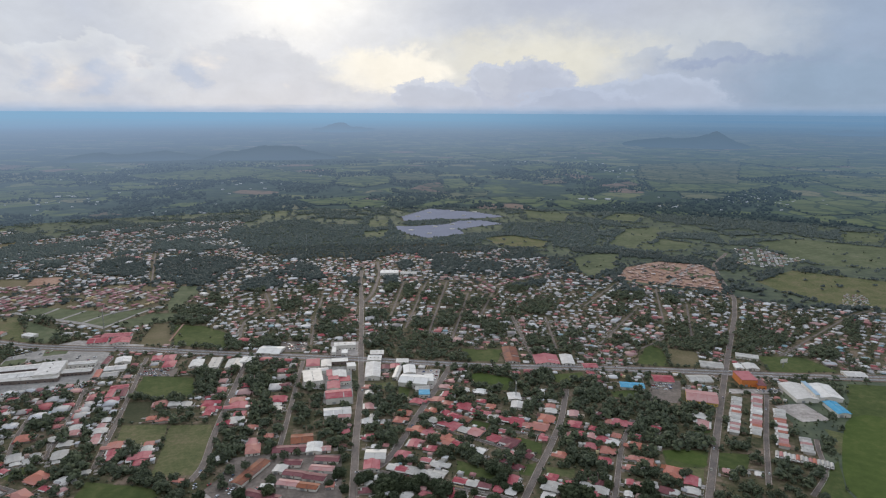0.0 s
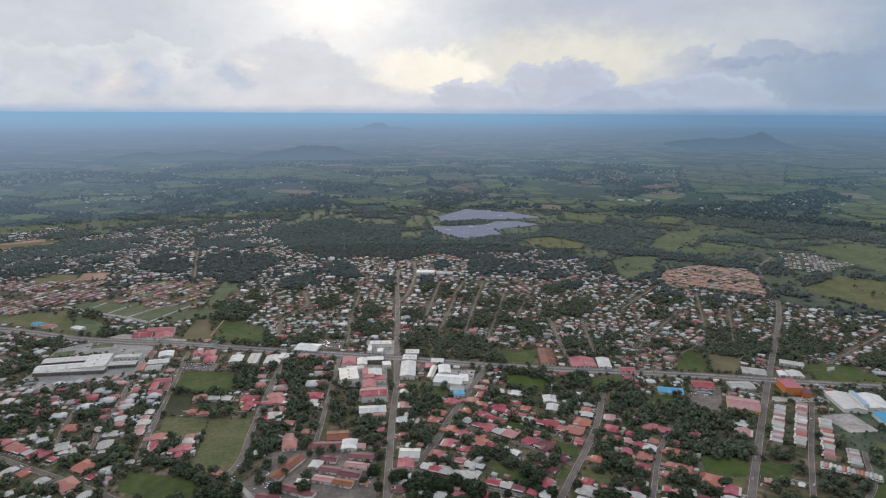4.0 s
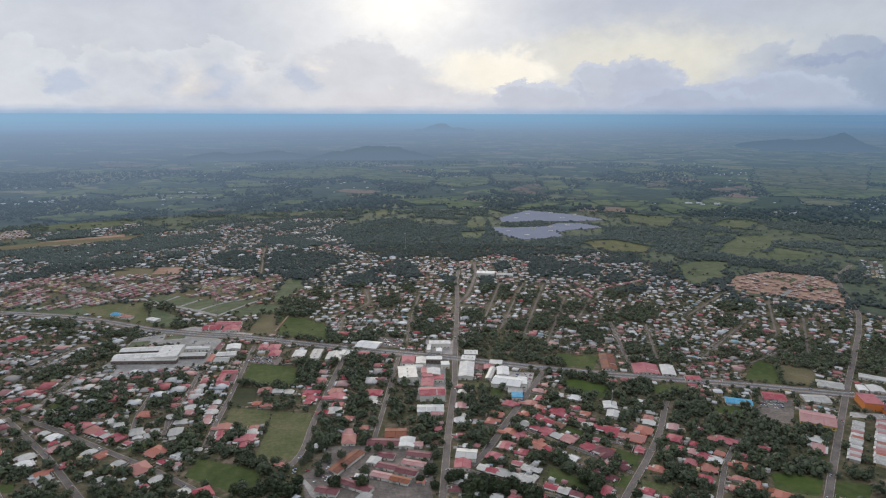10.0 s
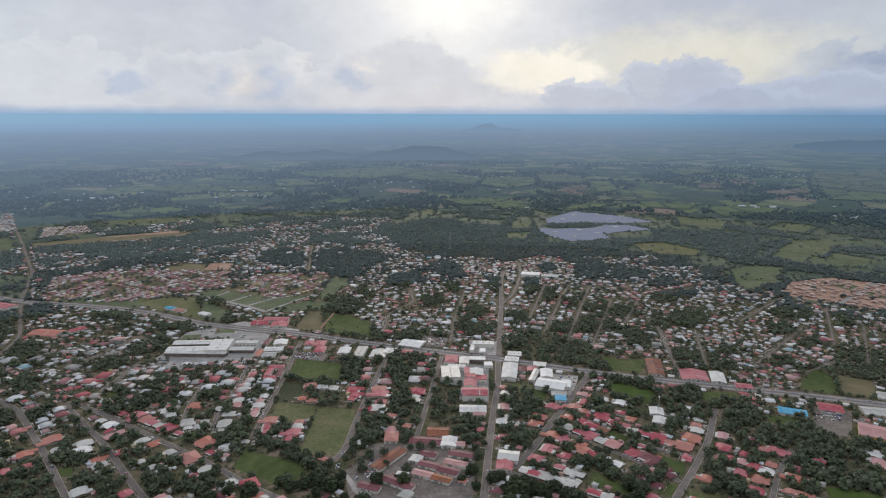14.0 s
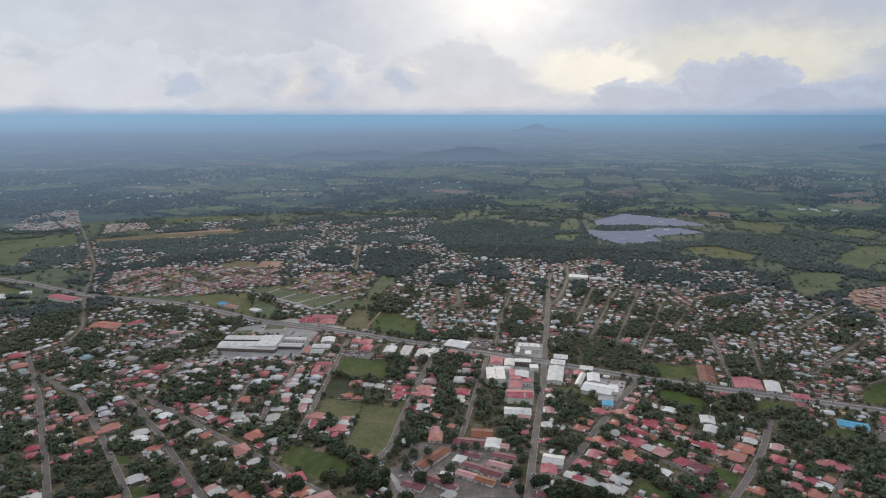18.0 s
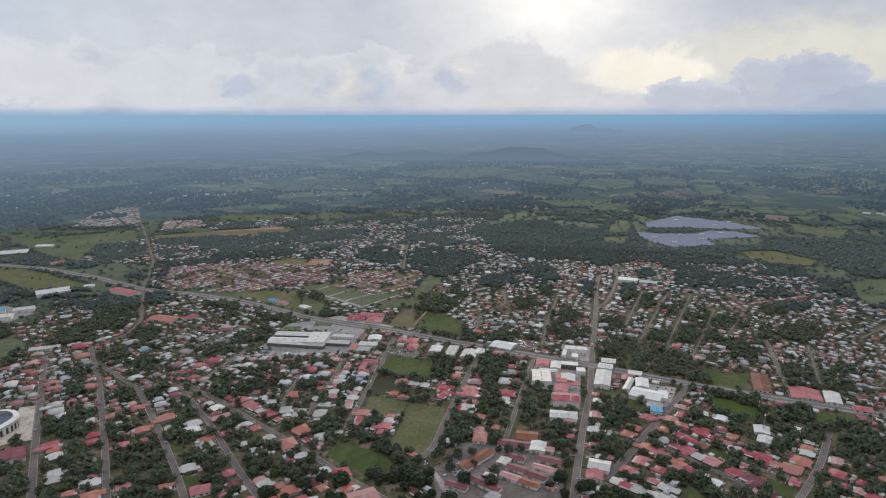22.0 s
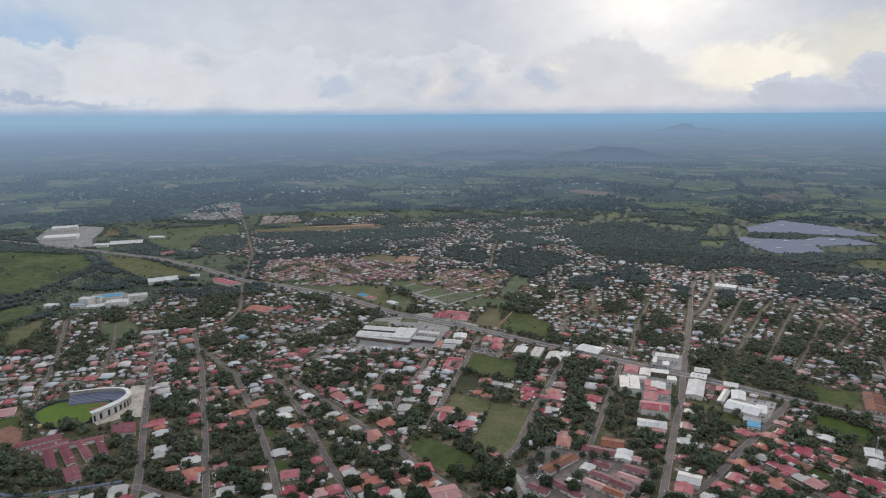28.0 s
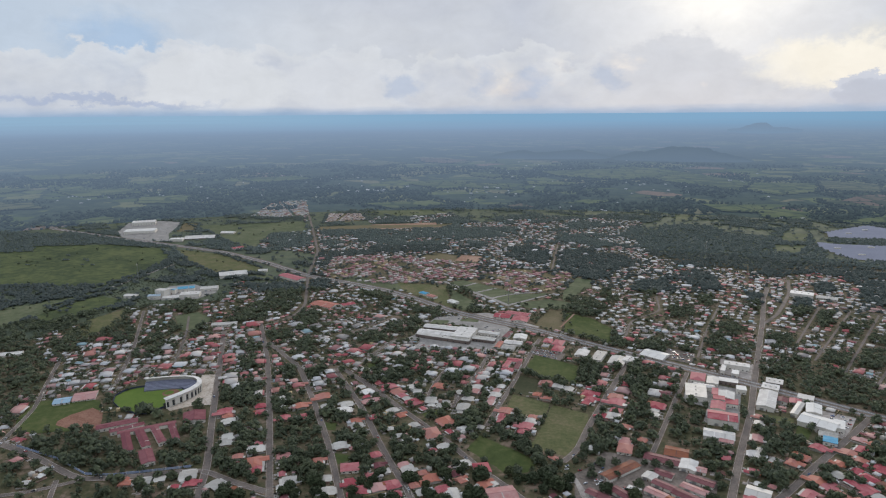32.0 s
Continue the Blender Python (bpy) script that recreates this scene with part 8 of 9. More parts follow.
# Driveways, paths and small sheds round the houses.
slabs, huts, yards = Heap(), Heap(), Heap()
SLAB = triangles((box_verts(-0.5, 0.5, -0.5, 0.5, 0.0, 0.1), BOX_FACES))
HUT = [triangles(wall_shape(3, 2.6, 2.1, 0.0)), triangles(shed_shape(-1.9, 1.9, -1.6, 1.6, 2.5, 2.1))]
for r, x, y, turn, k, s, _ in HOUSES:
    if r > 1050:
        break
    c, q = math.cos(radians(turn)), math.sin(radians(turn))
    for _ in range(2):
        u, v = rng.uniform(-6, 6), rng.uniform(-10, -6)
        v2 = SLAB[0] * (rng.uniform(2.2, 4.5), rng.uniform(4, 7), 1.0)
        slabs.put(v2, SLAB[1], 0, x + c * u - q * v, y + q * u + c * v, 0.0, radians(turn), 1.0)
    for along in (0, 1):
        if rng.random() < 0.6:
            u, v, long = (rng.uniform(-2, 2), -9.0, rng.uniform(7, 13)) if along == 0 else (rng.choice((-7, 7)), rng.uniform(-2, 4), rng.uniform(9, 18))
            v2 = SLAB[0] * ((long, 0.3, 15.0) if along == 0 else (0.3, long, 15.0))
            yards.put(v2, SLAB[1], 0, x + c * u - q * v, y + q * u + c * v, 0.0, radians(turn), 1.0)
    if rng.random() < 0.75:
        u, v = rng.uniform(-6, 6), rng.uniform(7, 12)
        hx_, hy_ = x + c * u - q * v, y + q * u + c * v
        if not at(taken, hx_, hy_):
            for shape, slot in zip(HUT, (0, 1)):
                huts.put(*shape, slot, hx_, hy_, 0, radians(turn + rng.uniform(-15, 15)), rng.uniform(0.8, 1.7))
slabs.build("driveways", [M["concrete"]], "pale concrete driveways and yards before the houses", "driveways")
yards.build("garden_walls", [M["walls"]], "low plastered walls round the house plots", "walls")
huts.build("garden_sheds", [M["walls"], M["grey_town"]], "small tin-roofed sheds behind the houses", "sheds")

FLAT_KINDS = [tuple(triangles(s) for s in k[:3]) for k in KINDS]
heaps = {"red_town": Heap(), "grey_town": Heap()}
for r, x, y, turn, k, s, paint in FAR:
    reddish = {"": 0.0, "zinc": -1.0, "white": -1.0}.get(paint, 1.0)
    to = heaps["red_town" if rng.random() < reddish + (0.34 if at(in_core, x, y) else 0.75 if r < 900 else 0.36 if r < 1150 else 0.10) * (reddish >= 0) else "grey_town"]
    for shape, slot in zip(FLAT_KINDS[k], (0, 1, 1)):
        to.put(*shape, slot, x, y, 0, radians(turn), s)
heaps["red_town"].build("houses", [M["walls"], M["red_town"]], "many low houses with red and rusty sheet roofs among trees", "houses")
heaps["grey_town"].build("houses", [M["walls"], M["grey_town"]], "many low houses with pale zinc roofs among trees", "houses")

SMALL = [triangles(wall_shape(7, 7.5, 2.2, 0.9)), triangles(roof_shape(7, 7.5, 2.2, 1.0, 0.8))]


GREEN = []


def estate(poly, turn, step_along, step_across, label, kind="brick_rows", share=0.88, size=1.0):
    """A new estate: rows of small alike houses."""
    h = Heap()
    cx, cy = np.mean(poly, 0)
    c, s = math.cos(radians(turn)), math.sin(radians(turn))
    reach = max(math.dist(p, (cx, cy)) for p in poly)
    for j, v in enumerate(np.arange(-reach, reach, step_across)):
        for u in np.arange(-reach, reach, step_along):
            x, y = cx + c * u - s * v + rng.uniform(-0.8, 0.8), cy + s * u + c * v
            if bool(inside(np.array(x), np.array(y), poly)) and kind == "maroon_rows" and noise.noise((x * 0.018, y * 0.022, 3.0)) > 0.2:
                GREEN.append((x, y)) if rng.random() < 0.4 else None
            elif bool(inside(np.array(x), np.array(y), poly)) and rng.random() < share and int(u / step_along) % 14 != 13:
                for shape, slot in zip(SMALL, (0, 1)):
                    h.put(*shape, slot, x, y, 0, radians(turn + 90 * (j % 2)), size * rng.uniform(0.8, 1.1))
    h.build("small_houses", [M["estate_wall_shaded" if kind == "brick_rows" else "walls"], M[kind]], label, "houses")


estate([(532, 1254), (594, 1334), (687, 1380), (767, 1338), (764, 1284), (700, 1126), (663, 1155), (615, 1191)], -40, 8.0, 15, "rows of small new terracotta-roofed houses on bare earth", share=0.45)
estate([(-583, 1192), (-550, 1235), (-504, 1274), (-379, 1318), (-362, 1238), (-368, 1160), (-425, 1110), (-465, 1133), (-526, 1153), (-566, 1165)], 60, 8.6, 14, "rows of small new houses with reddish roofs", "maroon_rows", 0.8)
estate([(-851, 1061), (-944, 1219), (-880, 1271), (-755, 1304), (-598, 1314), (-554, 1196), (-604, 1135), (-674, 1070), (-744, 1051)], 64, 8.6, 15, "rows of small maroon-roofed houses of an older estate", "maroon_rows")
estate([(223, 1255), (245, 1280), (266, 1198), (251, 1167), (221, 1182)], -74, 10, 15, "rows of red-roofed houses near the old centre", "maroon_rows")
estate([(267, 1223), (289, 1257), (383, 1314), (386, 1284), (290, 1212)], 35, 10, 16, "rows of pink-roofed terraced houses", "maroon_rows")
estate([(-1280, 1616), (-1191, 1720), (-1278, 1812), (-1379, 1765)], 25, 10, 13, "rows of small pale pink houses of a new estate", "pale_rows", 0.95)
estate([(-1832, 2169), (-1765, 2110), (-1430, 1716), (-1473, 1633), (-1587, 1610), (-1798, 1968)], 48, 8.5, 15, "distant estate of pale-roofed houses", "grey_town", 0.85)
estate([(854, 1340), (962, 1491), (1014, 1500), (1051, 1366), (932, 1309)], -30, 8.5, 17, "small estate of white-roofed houses", "grey_town", 0.75, 0.85)
estate([(854, 998), (924, 1086), (960, 1074), (903, 986)], 0, 4.5, 6, "cemetery of small white tombs in rows", "grey_town", 0.75, 0.36)

# ---- trees ----


def icosphere(level):
    bm = bmesh.new()
    bmesh.ops.create_icosphere(bm, subdivisions=level, radius=1.0)
    v = np.array([p.co[:] for p in bm.verts])
    t = np.array([[p.index for p in face.verts] for face in bm.faces])
    bm.free()
    return v, t


ICO1 = icosphere(1)
nrng = np.random.RandomState(5)


def crown_shape(ball, lumps, height, spread, leaves, jag):
    """A crown of lumps round a trunk's top, with ragged skin and sprays standing out."""
    vs, ts, n = [], [], 0
    for k in range(lumps):
        a, q = nrng.uniform(0, 6.28), math.sqrt(nrng.uniform(0, 1))
        small = 0.62 if lumps > 20 else 0.72 if lumps > 8 else 1.0
        c = np.array((math.cos(a) * q * spread * 0.72, math.sin(a) * q * spread * 0.72, height * nrng.uniform(0.45, 0.92) - 0.25 * height * q * q))
        r = spread * nrng.uniform(0.30, 0.48) * (1.1 if lumps > 6 else 1.35) * small
        v = ball[0] * (r * nrng.uniform(0.85, 1.15), r * nrng.uniform(0.85, 1.15), r * nrng.uniform(0.6, 0.85))
        v = v * (1 + nrng.uniform(-jag, jag, (len(v), 1))) + c
        vs.append(v), ts.append(ball[1] + n)
        n += len(v)
        for _ in range(leaves):
            d = nrng.normal(size=3)
            d /= np.linalg.norm(d)
            p = c + d * r * (0.95, 0.95, 0.72)
            e = nrng.normal(size=(3, 3)) * 0.62
            vs.append(p + e + d * 0.25), ts.append(np.array([[n, n + 1, n + 2]]))
            n += 3
    return np.concatenate(vs), np.concatenate(ts)


def trunk_shape(height, r0, sides=7):
    v, f = [], []
    for z, r, bend in ((0, r0 * 1.25, 0), (height * 0.3, r0, 0.05), (height * 0.62, r0 * 0.6, 0.2), (height * 0.85, r0 * 0.15, 0.3)):
        v += [(bend + r * math.cos(2 * math.pi * k / sides), r * math.sin(2 * math.pi * k / sides), z) for k in range(sides)]
    for i in range(3):
        f += [(i * sides + k, i * sides + (k + 1) % sides, (i + 1) * sides + (k + 1) % sides, (i + 1) * sides + k) for k in range(sides)]
    for a in (0.4, 2.3, 4.4):
        n, z = len(v), height * 0.4
        tip = (math.cos(a) * height * 0.28, math.sin(a) * height * 0.28, height * 0.68)
        v += [(0.25, 0, z), (-0.25, 0.1, z), (0, 0, z + 0.6), tip]
        f += [(n, n + 1, n + 3), (n + 1, n + 2, n + 3), (n + 2, n, n + 3)]
    return v, f


TREE = []
for k in range(7):
    hgt, spr = (10, 5.5, 8, 12, 7, 9, 6)[k], (6.0, 3.6, 5.0, 7.5, 3.0, 6.5, 4.2)[k]
    ob = base("tree", "broad dark green tree with a dense rounded crown", "tree", pose(0, 0, -50), "town trees")
    part("trunk", mesh_of("trunk", *trunk_shape(hgt, 0.32), [M["bark"]]), ob)
    part("crown", fast_mesh("crown", *crown_shape(ICO1, 46, hgt, spr, 34, 0.3), [M["leaf"]]), ob)
    TREE.append(ob)
ICO0 = (np.array([(1, 0, -0.3), (0.31, 0.95, -0.3), (-0.81, 0.59, -0.3), (-0.81, -0.59, -0.3), (0.31, -0.95, -0.3), (0, 0, 1), (0.6, 0.5, 0.55), (-0.7, 0.2, 0.5), (0.2, -0.75, 0.5)], float),
        np.array([(0, 1, 6), (1, 2, 7), (1, 7, 6), (2, 3, 7), (3, 4, 8), (3, 8, 7), (4, 0, 8), (0, 6, 8), (6, 7, 5), (7, 8, 5), (8, 6, 5)]))
FULL = [crown_shape(ICO0, 28, h, s, 12, 0.32) for h, s in ((9, 5.4), (7, 4.4), (11, 6.8), (6, 3.6), (8, 6.0), (10, 4.8))]
THICK = [crown_shape(ICO0, 18, h, s, 7, 0.3) for h, s in ((9, 5.4), (7, 4.4), (11, 6.8), (6, 3.6), (8, 6.0), (10, 4.8))]
MID = [crown_shape(ICO0, 11, h, s, 3, 0.3) for h, s in ((9, 5.2), (7, 4.2), (11, 6.5), (6, 3.4), (8, 5.8), (10, 4.6))]
TINY = [crown_shape(ICO0, 3, h, s * 1.06, 0, 0.15) for h, s in ((5.6, 7.0), (4.8, 6.2), (6.6, 7.6), (5.2, 7.4))]
LOW = [crown_shape(ICO0, 6, h, s, 0, 0.25) for h, s in ((6.6, 6.2), (5.4, 5.2), (7.8, 7.0), (6.0, 6.6))]

spots = []


def scatter(step, mask, share, seed, y_max, clump=0.0, near=0.0, coarse=0.0045):
    """Loose spots on a jittered grid where the mask allows."""
    g = np.random.RandomState(seed)
    x, y = np.meshgrid(np.arange(X0 + 10, 1900, step), np.arange(150, y_max, step))
    x, y = (x + g.uniform(-0.5, 0.5, x.shape) * step).ravel(), (y + g.uniform(-0.5, 0.5, y.shape) * step).ravel()
    r, b = np.hypot(x, y), np.degrees(np.arctan2(-x, y))
    ok = (r > max(505, near)) & (r < 2310) & (b > -43) & (b < 65) & at_all(mask, x, y) & ~at_all(taken, x, y)
    x, y = x[ok], y[ok]
    keep = g.uniform(0, 1, len(x)) < share
    if clump:
        keep &= np.array([noise.fractal((a * coarse, c * coarse * 1.3, seed), 0.7, 2.1, 4) + 0.25 * noise.noise((a * 0.03, c * 0.03, 2.0)) > clump - 0.5 for a, c in zip(x, y)], bool)
    return list(zip(x[keep], y[keep]))


spots += scatter(7.5, in_wood, 0.66, 1, 2350)
near_town, far_town = in_town & ~in_wood & (np.hypot(GX, GY) < 1050), in_town & ~in_wood & (np.hypot(GX, GY) >= 1050)
spots += scatter(6.6, near_town & in_grove & ~surveyed, 0.92, 2, 2100)
spots += scatter(6.6, near_town & in_grove & surveyed, 0.9, 24, 2100)
spots += scatter(8.5, near_town & ~in_grove & ~surveyed, 0.74, 22, 2100)
spots += scatter(9.0, near_town & ~in_grove & surveyed, 0.48, 23, 2100)
spots += scatter(7.0, far_town & in_grove, 0.95, 12, 2100)
spots += scatter(9.0, far_town & ~in_grove & ~in_core, 0.8, 13, 2100)
spots += scatter(11.0, in_core, 0.6, 14, 2100)
edge = random.Random(4)
spots += GREEN
spots += [(x + edge.uniform(-3, 3), y + edge.uniform(-3, 3)) for x, y in [(-135, 567), (-130, 578), (-114, 582), (-94, 594), (-84, 585), (-33, 577), (-24, 561), (-33, 540), (-91, 531), (-116, 534), (-131, 550), (-31, 553), (-84, 599), (-70, 602), (-89, 556), (-21, 535), (-99, 539), (-111, 564), (-639, 450), (-637, 454), (-645, 457), (-630, 451), (-650, 454), (-659, 443)] for _ in range(1)]
for poly in EDGES:
    for (ax, ay), (bx, by) in zip(poly, poly[1:] + poly[:1]):
        n = int(math.dist((ax, ay), (bx, by)) / 7)
        for k in range(n):
            x, y = ax + (bx - ax) * k / n + edge.uniform(-3, 3), ay + (by - ay) * k / n + edge.uniform(-3, 3)
            if noise.noise((x * 0.02, y * 0.02, 8.0)) > -0.12 and not at(in_town, x, y) and math.hypot(x, y) < 2300:
                spots.append((x, y))
    cx, cy = np.mean(poly, 0)
    for _ in range(int(edge.uniform(2, 9))):
        x, y = cx + edge.gauss(0, 45), cy + edge.gauss(0, 45)
        if at(no_tree, x, y) and not at(in_town, x, y) and math.hypot(x, y) < 2300:
            spots.append((x, y))
outside = ~in_town & ~in_wood & ~no_tree
spots += scatter(8.0, outside, 0.95, 3, 2350, 0.63, coarse=0.006)
spots += scatter(24.0, outside, 0.5, 6, 2350)
spots.sort(key=lambda p: math.hypot(*p))
pick = random.Random(8)
for i, (x, y) in enumerate(spots[:255]):
    k = pick.randrange(7)
    ob = copy_thing(TREE[k], pose(x, y, 0, 0, 0, pick.uniform(0, 360)))
    s = pick.uniform(0.75, 1.25)
    ob.scale = (s, s, s)
for ob in TREE:
    for o in (*ob.children_recursive, ob):
        bpy.data.objects.remove(o)
STUMP = triangles(([(0.4, 0, 0), (-0.2, 0.35, 0), (-0.2, -0.35, 0), (0, 0, 5)], [(0, 1, 3), (1, 2, 3), (2, 0, 3)]))
groves = {}
for x, y in spots[255:]:
    r = math.hypot(x, y)
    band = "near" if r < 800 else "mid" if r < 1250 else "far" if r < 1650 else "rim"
    h = groves.setdefault(band, Heap())
    s = pick.uniform(0.65, 1.2) * (1.0 if r < 1250 else 0.85) * (1.0 if r < 770 or at(in_grove, x, y) or at(in_wood, x, y) or not at(in_town, x, y) else 0.72)
    shape = FULL[pick.randrange(6)] if r < 620 else THICK[pick.randrange(6)] if r < 850 else MID[pick.randrange(6)] if r < 1250 else LOW[pick.randrange(4)] if r < 1450 else TINY[pick.randrange(4)]
    h.put(*shape, 0, x, y, 0, pick.uniform(0, 6.28), s)
    h.put(*STUMP, 1, x, y, 0, 0.0, 1.0) if r < 1250 else None
# Beyond 1.25 km the leaf colours carry painted haze.
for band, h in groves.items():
    h.build("trees", [M[{"far": "leaves_hazy", "rim": "leaves_hazier"}.get(band, "leaves")], M["bark"]], "dense dark green trees between houses and round fields", "trees", band != "near")

# Low bushes in gardens and on rough grass.
BUSH = [crown_shape(ICO1, 1, h, s * 1.3, 3, 0.35) for h, s in ((2.0, 1.6), (1.5, 1.2), (2.6, 1.9))]
thicket = Heap()
for x, y in scatter(6.5, in_town | outside, 0.55, 31, 1000)[:9000]:
    thicket.put(*BUSH[pick.randrange(3)], 0, x, y, -0.3, pick.uniform(0, 6.28), pick.uniform(0.7, 1.5))
rough = random.Random(17)
for poly in EDGES:
    lo, hi = np.array(poly).min(0), np.array(poly).max(0)
    for _ in range(int((hi[0] - lo[0]) * (hi[1] - lo[1]) / 1500)):
        x, y = rough.uniform(lo[0], hi[0]), rough.uniform(lo[1], hi[1])
        if bool(inside(np.array(x), np.array(y), poly)) and noise.noise((x * 0.012, y * 0.012, 1.0)) > 0.05 and math.hypot(x, y) < 2300:
            thicket.put(*BUSH[rough.randrange(3)], 0, x, y, -0.3, rough.uniform(0, 6.28), rough.uniform(1.0, 2.6))
thicket.build("bushes", [M["leaves"]], "low green bushes in gardens and on rough grass", "bushes")

# ---- woods and villages of the far plain ----


class FarHeap(Heap):
    """The same, for shapes on the far plain: they keep the plan for their colour."""

    def far(self, verts, tris, x, y, turn, s):
        px, py, pz, k = far_place(x, y)
        self.put(verts, tris, 0, px, py, pz - 0.5, turn, s * k)
        self.plan += [(x, y)] * len(verts)

    def finish(self, name, material, label, category):
        ob = self.build(name, [material], label, category)
        with_plan(ob.data, self.plan)


CLUMP = [crown_shape(ICO1, 1, h, s, 0, 0.3) for h, s in ((12, 11), (9, 14), (11, 9), (8, 12))]
far_woods, far_rng = FarHeap(), np.random.RandomState(77)
count = 0
for _ in range(80000):
    D, b = PLAIN_R * (4600 / PLAIN_R) ** far_rng.uniform(0, 1), radians(far_rng.uniform(-44, 66))
    x, y = -math.sin(b) * D, math.cos(b) * D
    if noise.fractal((x * 0.0022, y * 0.0016, 5.0), 0.8, 2.1, 4) + 0.3 * noise.noise((x * 0.012, y * 0.009, 2.0)) < -0.06:
        continue
    if any(bool(inside(np.array(x), np.array(y), p)) for p in FAR_FIELDS if abs(p[0][0] - x) < 900 and abs(p[0][1] - y) < 1200):
        continue
    far_woods.far(*CLUMP[count % 4], x, y, b, far_rng.uniform(0.5, 1.3))
    count += 1
    if count > 15000:
        break
for poly in FAR_FIELDS:
    for (ax, ay), (bx, by) in zip(poly, poly[1:] + poly[:1]):
        n = int(math.dist((ax, ay), (bx, by)) / 16)
        for k in range(n):
            x, y = ax + (bx - ax) * k / n + far_rng.uniform(-5, 5), ay + (by - ay) * k / n + far_rng.uniform(-5, 5)
            if noise.noise((x * 0.01, y * 0.01, 8.0)) > -0.2:
                far_woods.far(*CLUMP[k % 4], x, y, 0.0, far_rng.uniform(0.4, 0.9))
far_woods.finish("far_woods", M["distant_wood"], "far dark woods and hedges on the plain", "woods")
far_homes = FarHeap()
BARN = triangles(merge(wall_shape(16, 9, 3.5, 2.0), roof_shape(16, 9, 3.5, 2.1)))


def village(cx, cy, sx, sy, n, s):
    for _ in range(n):
        x, y = cx + far_rng.normal() * sx, cy + far_rng.normal() * sy
        if math.hypot(x, y) > PLAIN_R:
            far_homes.far(*BARN, x, y, far_rng.uniform(-0.4, 0.4), s * far_rng.uniform(0.7, 1.3))


village(1562, 2501, 120, 160, 40, 0.6)
village(1619, 2355, 80, 120, 26, 0.6)
village(948, 2481, 40, 20, 4, 1.1)
village(1154, 2239, 50, 30, 5, 0.9)
village(-1345, 3710, 300, 250, 26, 0.6)
village(1526, 3696, 250, 300, 33, 0.6)
village(-144, 3468, 30, 40, 3, 1.0)
village(1385, 4366, 200, 300, 16, 0.6)
village(-979, 4049, 300, 400, 26, 0.6)
village(-1171, 2731, 20, 20, 3, 1.2)
village(-1633, 2397, 50, 40, 6, 1.4)
village(-2385, 2261, 300, 300, 40, 0.6)
village(-2258, 2609, 250, 300, 26, 0.6)
village(-2474, 1857, 250, 200, 26, 0.6)
village(-1056, 2503, 200, 200, 20, 0.6)
village(-451, 3407, 200, 300, 20, 0.6)
village(-274, 2111, 60, 50, 9, 0.6)
village(-494, 2226, 140, 100, 26, 0.6)
village(-523, 3090, 200, 200, 16, 0.6)
village(65, 2381, 60, 60, 6, 0.6)
village(742, 2247, 100, 80, 8, 0.6)
far_homes.finish("far_houses", M["distant_pale"], "far pale roofs of villages on the plain", "houses")

# ---- cars, masts, signs ----


def car_proto():
    ob = base("car", "small parked or driving car", "car", pose(0, 0, -50), "cars on streets and lots")
    v = [(x, y, z) for z in (0.35, 0.85) for x, y in ((-2.1, -0.85), (2.1, -0.85), (2.1, 0.85), (-2.1, 0.85))]
    part("body", mesh_of("car_body", v, BOX_FACES, [M["car"]]), ob)
    v = [(-1.5, -0.78, 0.85), (1.0, -0.78, 0.85), (1.0, 0.78, 0.85), (-1.5, 0.78, 0.85), (-1.1, -0.65, 1.4), (0.4, -0.65, 1.4), (0.4, 0.65, 1.4), (-1.1, 0.65, 1.4)]
    cabin = part("cabin_glass", mesh_of("cabin_glass", v, BOX_FACES, [M["glass"]]), ob, "dark glass")
    part("roof", box("car_roof", -1.1, 0.4, -0.66, 0.66, 1.4, 1.46, M["car"]), cabin)
    ring = [(0.33 * math.cos(2 * math.pi * k / 10), y, 0.33 + 0.33 * math.sin(2 * math.pi * k / 10)) for y in (-0.1, 0.1) for k in range(10)]
    me = mesh_of("wheel", ring, [tuple(range(10)), tuple(range(10, 20))[::-1]] + [(k, (k + 1) % 10, 10 + (k + 1) % 10, 10 + k) for k in range(10)], [M["rubber"]])
    for x in (-1.3, 1.3):
        for y in (-0.85, 0.85):
            part("wheel", me, ob, m=pose(x, y, 0))
    return ob


CAR = car_proto()
wheelrng = random.Random(21)


def cars_on(poly, n, turn, z=0.1):
    lo, hi = np.array(poly).min(0), np.array(poly).max(0)
    put, tries = [], 0
    while len(put) < n and tries < 900:
        tries += 1
        x, y = wheelrng.uniform(lo[0], hi[0]), wheelrng.uniform(lo[1], hi[1])
        if bool(inside(np.array(x), np.array(y), poly)) and all(math.dist((x, y), q) > 5 for q in put):
            put.append((x, y))
            copy_thing(CAR, pose(x, y, z, 0, 0, turn + wheelrng.choice((0, 180)) + wheelrng.uniform(-8, 8)))


cars_on([(-294, 850), (-261, 848), (-257, 825), (-296, 829)], 20, -8)
cars_on([(-120, 937), (-87, 933), (-84, 897), (-118, 901)], 16, -12)
cars_on([(-455, 790), (-423, 793), (-343, 820), (-351, 796), (-447, 768)], 26, 15)
cars_on([(-492, 777), (-460, 782), (-404, 794), (-341, 816), (-343, 800), (-442, 760)], 16, 15)
cars_on([(-413, 914), (-376, 910), (-346, 858), (-353, 852)], 8, 15)
cars_on([(-1637, 1169), (-1556, 1171), (-1491, 1193), (-1710, 1401), (-1793, 1398)], 10, 15)
cars_on([(-522, 947), (-479, 951), (-439, 931), (-501, 906)], 16, 20)
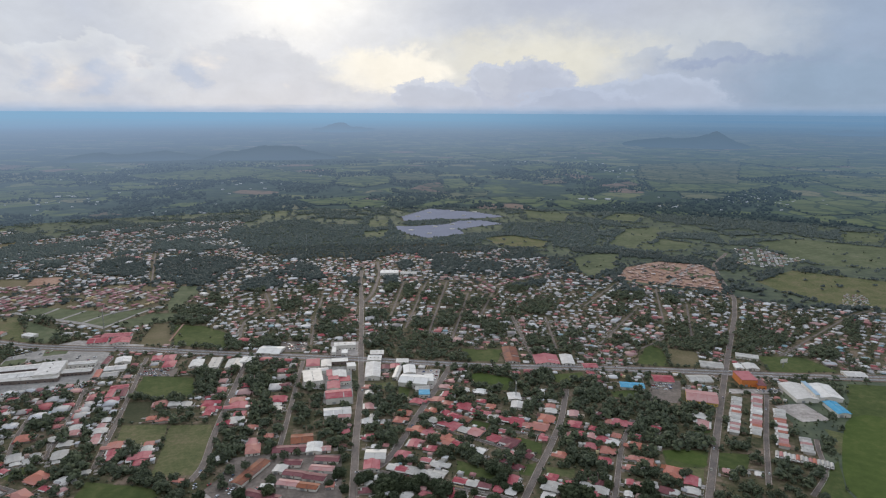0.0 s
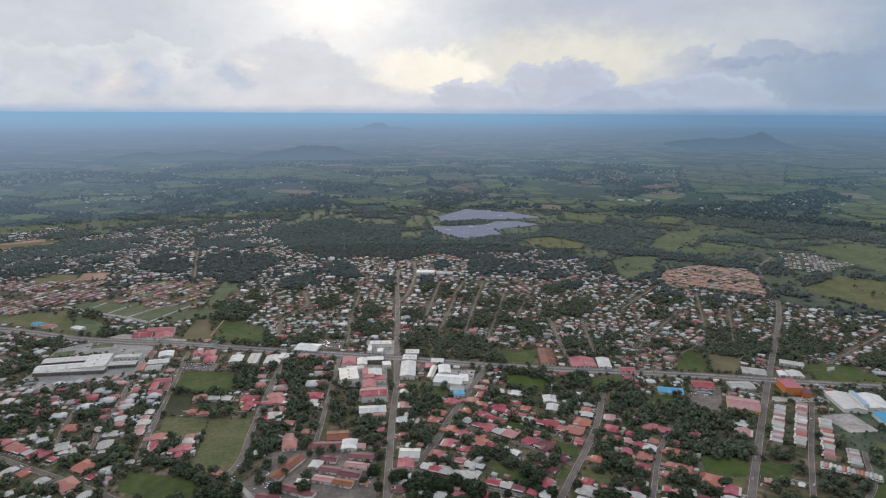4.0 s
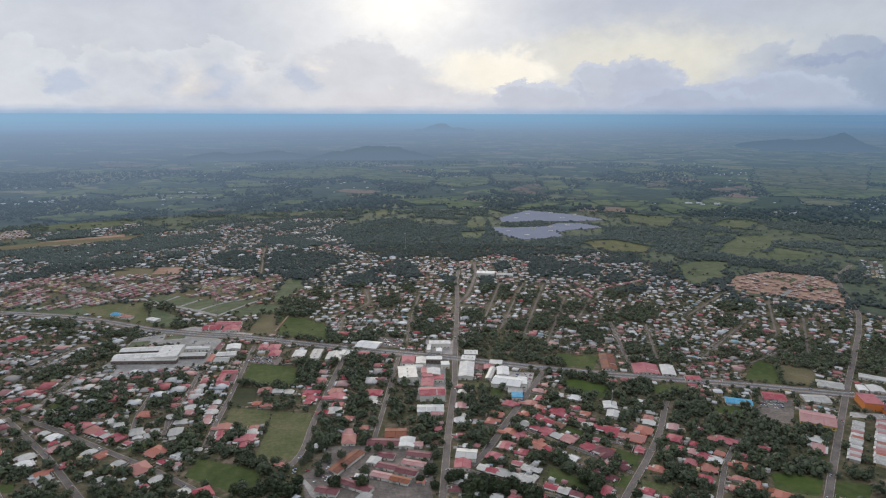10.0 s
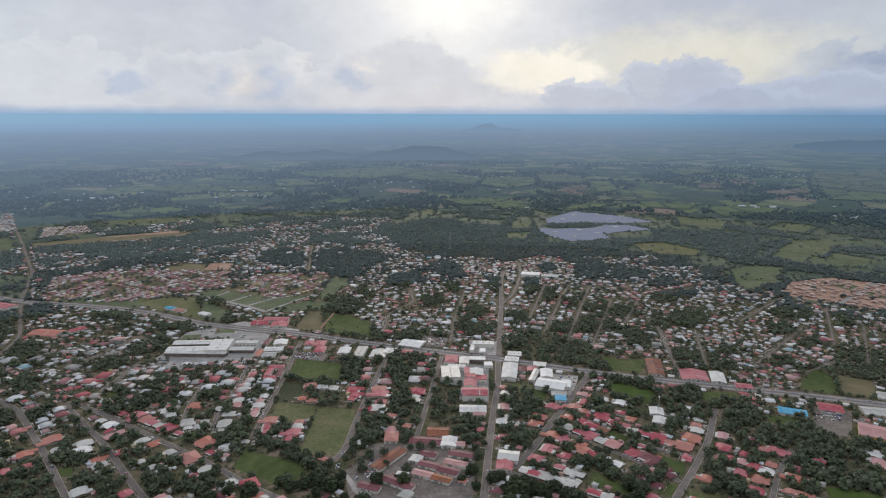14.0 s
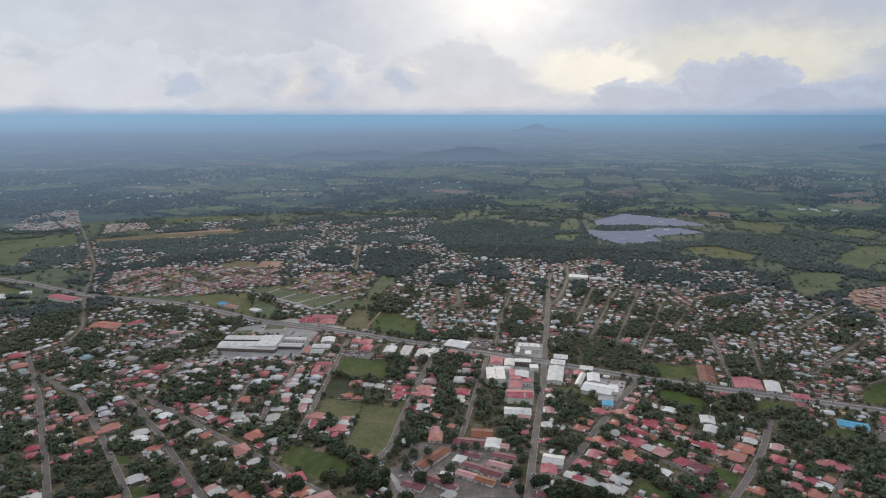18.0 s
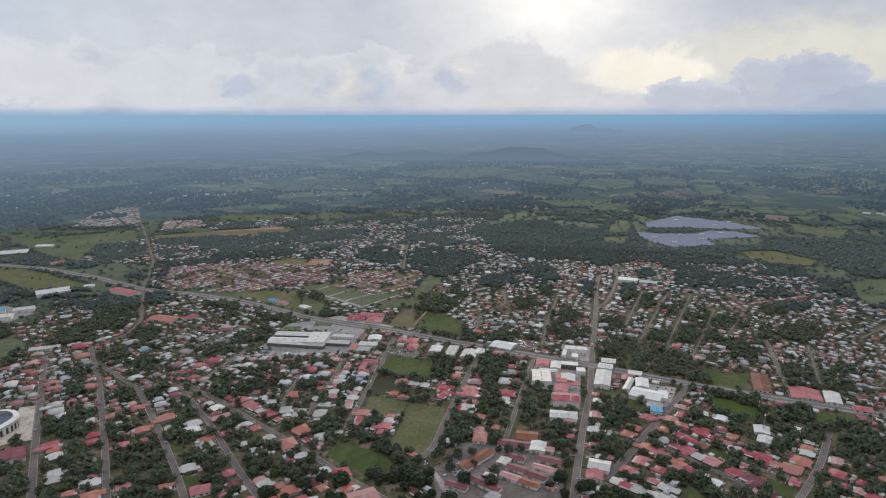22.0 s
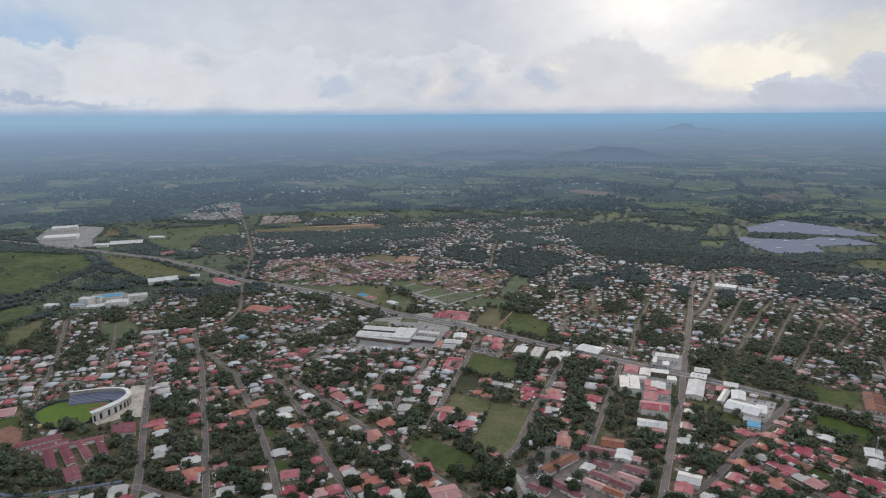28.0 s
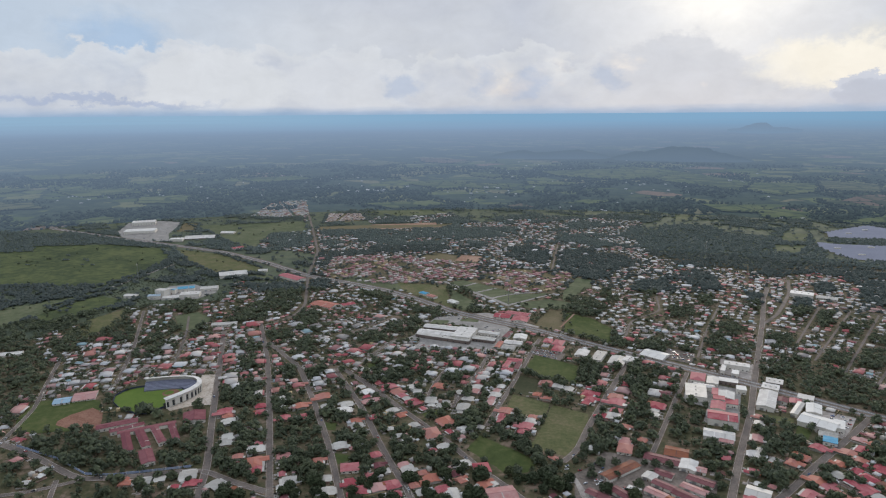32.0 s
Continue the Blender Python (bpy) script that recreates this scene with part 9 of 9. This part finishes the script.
cars_on([(-159, 560), (-130, 557), (-115, 528), (-155, 533)], 8, 50)
cars_on([(-147, 588), (-93, 545), (-100, 527), (-143, 568)], 8, 60)
cars_on([(-49, 587), (-27, 574), (-26, 535), (-47, 547)], 8, 30)
cars_on([(368, 729), (392, 723), (384, 707), (358, 713)], 12, -10)
cars_on([(493, 697), (525, 694), (517, 683), (485, 686)], 10, -10)
cars_on([(71, 800), (98, 801), (91, 775), (88, 761)], 12, 5)
for width, pts in LINES[:28]:
    for a, b in zip(pts, pts[1:]):
        if wheelrng.random() < 0.45 and 520 < math.hypot(*a) < 1100 and math.dist(a, b) > 12:
            k, side = wheelrng.random(), wheelrng.choice((-1, 1)) * (4.6 if width > 14 else width * 0.22)
            l = math.dist(a, b)
            ux, uy = (b[0] - a[0]) / l, (b[1] - a[1]) / l
            copy_thing(CAR, pose(a[0] + (b[0] - a[0]) * k - uy * side, a[1] + (b[1] - a[1]) * k + ux * side, 0.32, 0, 0, math.degrees(math.atan2(uy, ux))))
for o in (*CAR.children_recursive, CAR):
    bpy.data.objects.remove(o)


def mast(x, y, height):
    ob = base("radio_mast", "slender lattice radio mast", "mast", pose(x, y, 0))
    for k in range(3):
        a = 2 * math.pi * k / 3
        part("leg", mesh_of("leg", [(math.cos(a) * 1.2 + u, math.sin(a) * 1.2 + v, 0) for u, v in ((-.15, -.15), (.15, -.15), (.15, .15), (-.15, .15))]
             + [(math.cos(a) * 0.3 + u, math.sin(a) * 0.3 + v, height) for u, v in ((-.1, -.1), (.1, -.1), (.1, .1), (-.1, .1))], BOX_FACES, [M["steel"]]), ob)
    for z in np.arange(3, height, 4):
        q = 1.2 - 0.9 * z / height
        part("brace", box("brace", -q, q, -0.08, 0.08, z, z + 0.16, M["steel"]), ob)
    part("antenna", box("antenna", -0.6, 0.6, -0.6, 0.6, height - 3, height - 0.5, PLASTER["white"]), ob)


mast(-136, 1576, 45)
mast(-401, 1006, 40)
mast(182, 707, 22)
mast(-1163, 845, 40)


def billboard(x, y, turn):
    ob = base("billboard", "tall roadside billboard on a steel post", "billboard", pose(x, y, 0, 0, 0, turn))
    part("post", box("post", -0.35, 0.35, 0.2, 0.9, 0, 11, M["steel"]), ob)
    part("panel", box("panel", -6, 6, -0.2, 0.2, 7.5, 12.5, PLASTER["white"]), ob, "pale printed panel")
    part("catwalk", box("catwalk", -6, 6, -1.0, -0.25, 7.0, 7.2, M["steel"]), ob)


def silo(x, y, r, h, paint):
    ob = base("silo", "upright metal storage tank with a conical top", "silo", pose(x, y, 0), "tanks of the plant")
    ring = [(r * math.cos(2 * math.pi * k / 16), r * math.sin(2 * math.pi * k / 16)) for k in range(16)]
    part("shell", mesh_of("shell", [(a, b, z) for z in (0, h) for a, b in ring], [(k, (k + 1) % 16, 16 + (k + 1) % 16, 16 + k) for k in range(16)], [ROOF[paint]]), ob)
    part("cone", mesh_of("cone", [(a * 1.05, b * 1.05, h) for a, b in ring] + [(0, 0, h + r * 0.5)], [(k, (k + 1) % 16, 16) for k in range(16)], [ROOF["zinc"]]), ob)
    part("ladder", box("ladder", -0.3, 0.3, -r - 0.25, -r - 0.05, 0, h, M["steel"]), ob)


billboard(571, 759, 12)
for k, (x, y) in enumerate([(-1031, 788), (-1029, 794), (-1029, 802), (-1027, 808), (-1027, 816), (-1028, 825)]):
    silo(x, y, 4.2 - 0.5 * (k % 3), 13 - 2 * (k % 3), ("white", "blue", "zinc")[k % 3])
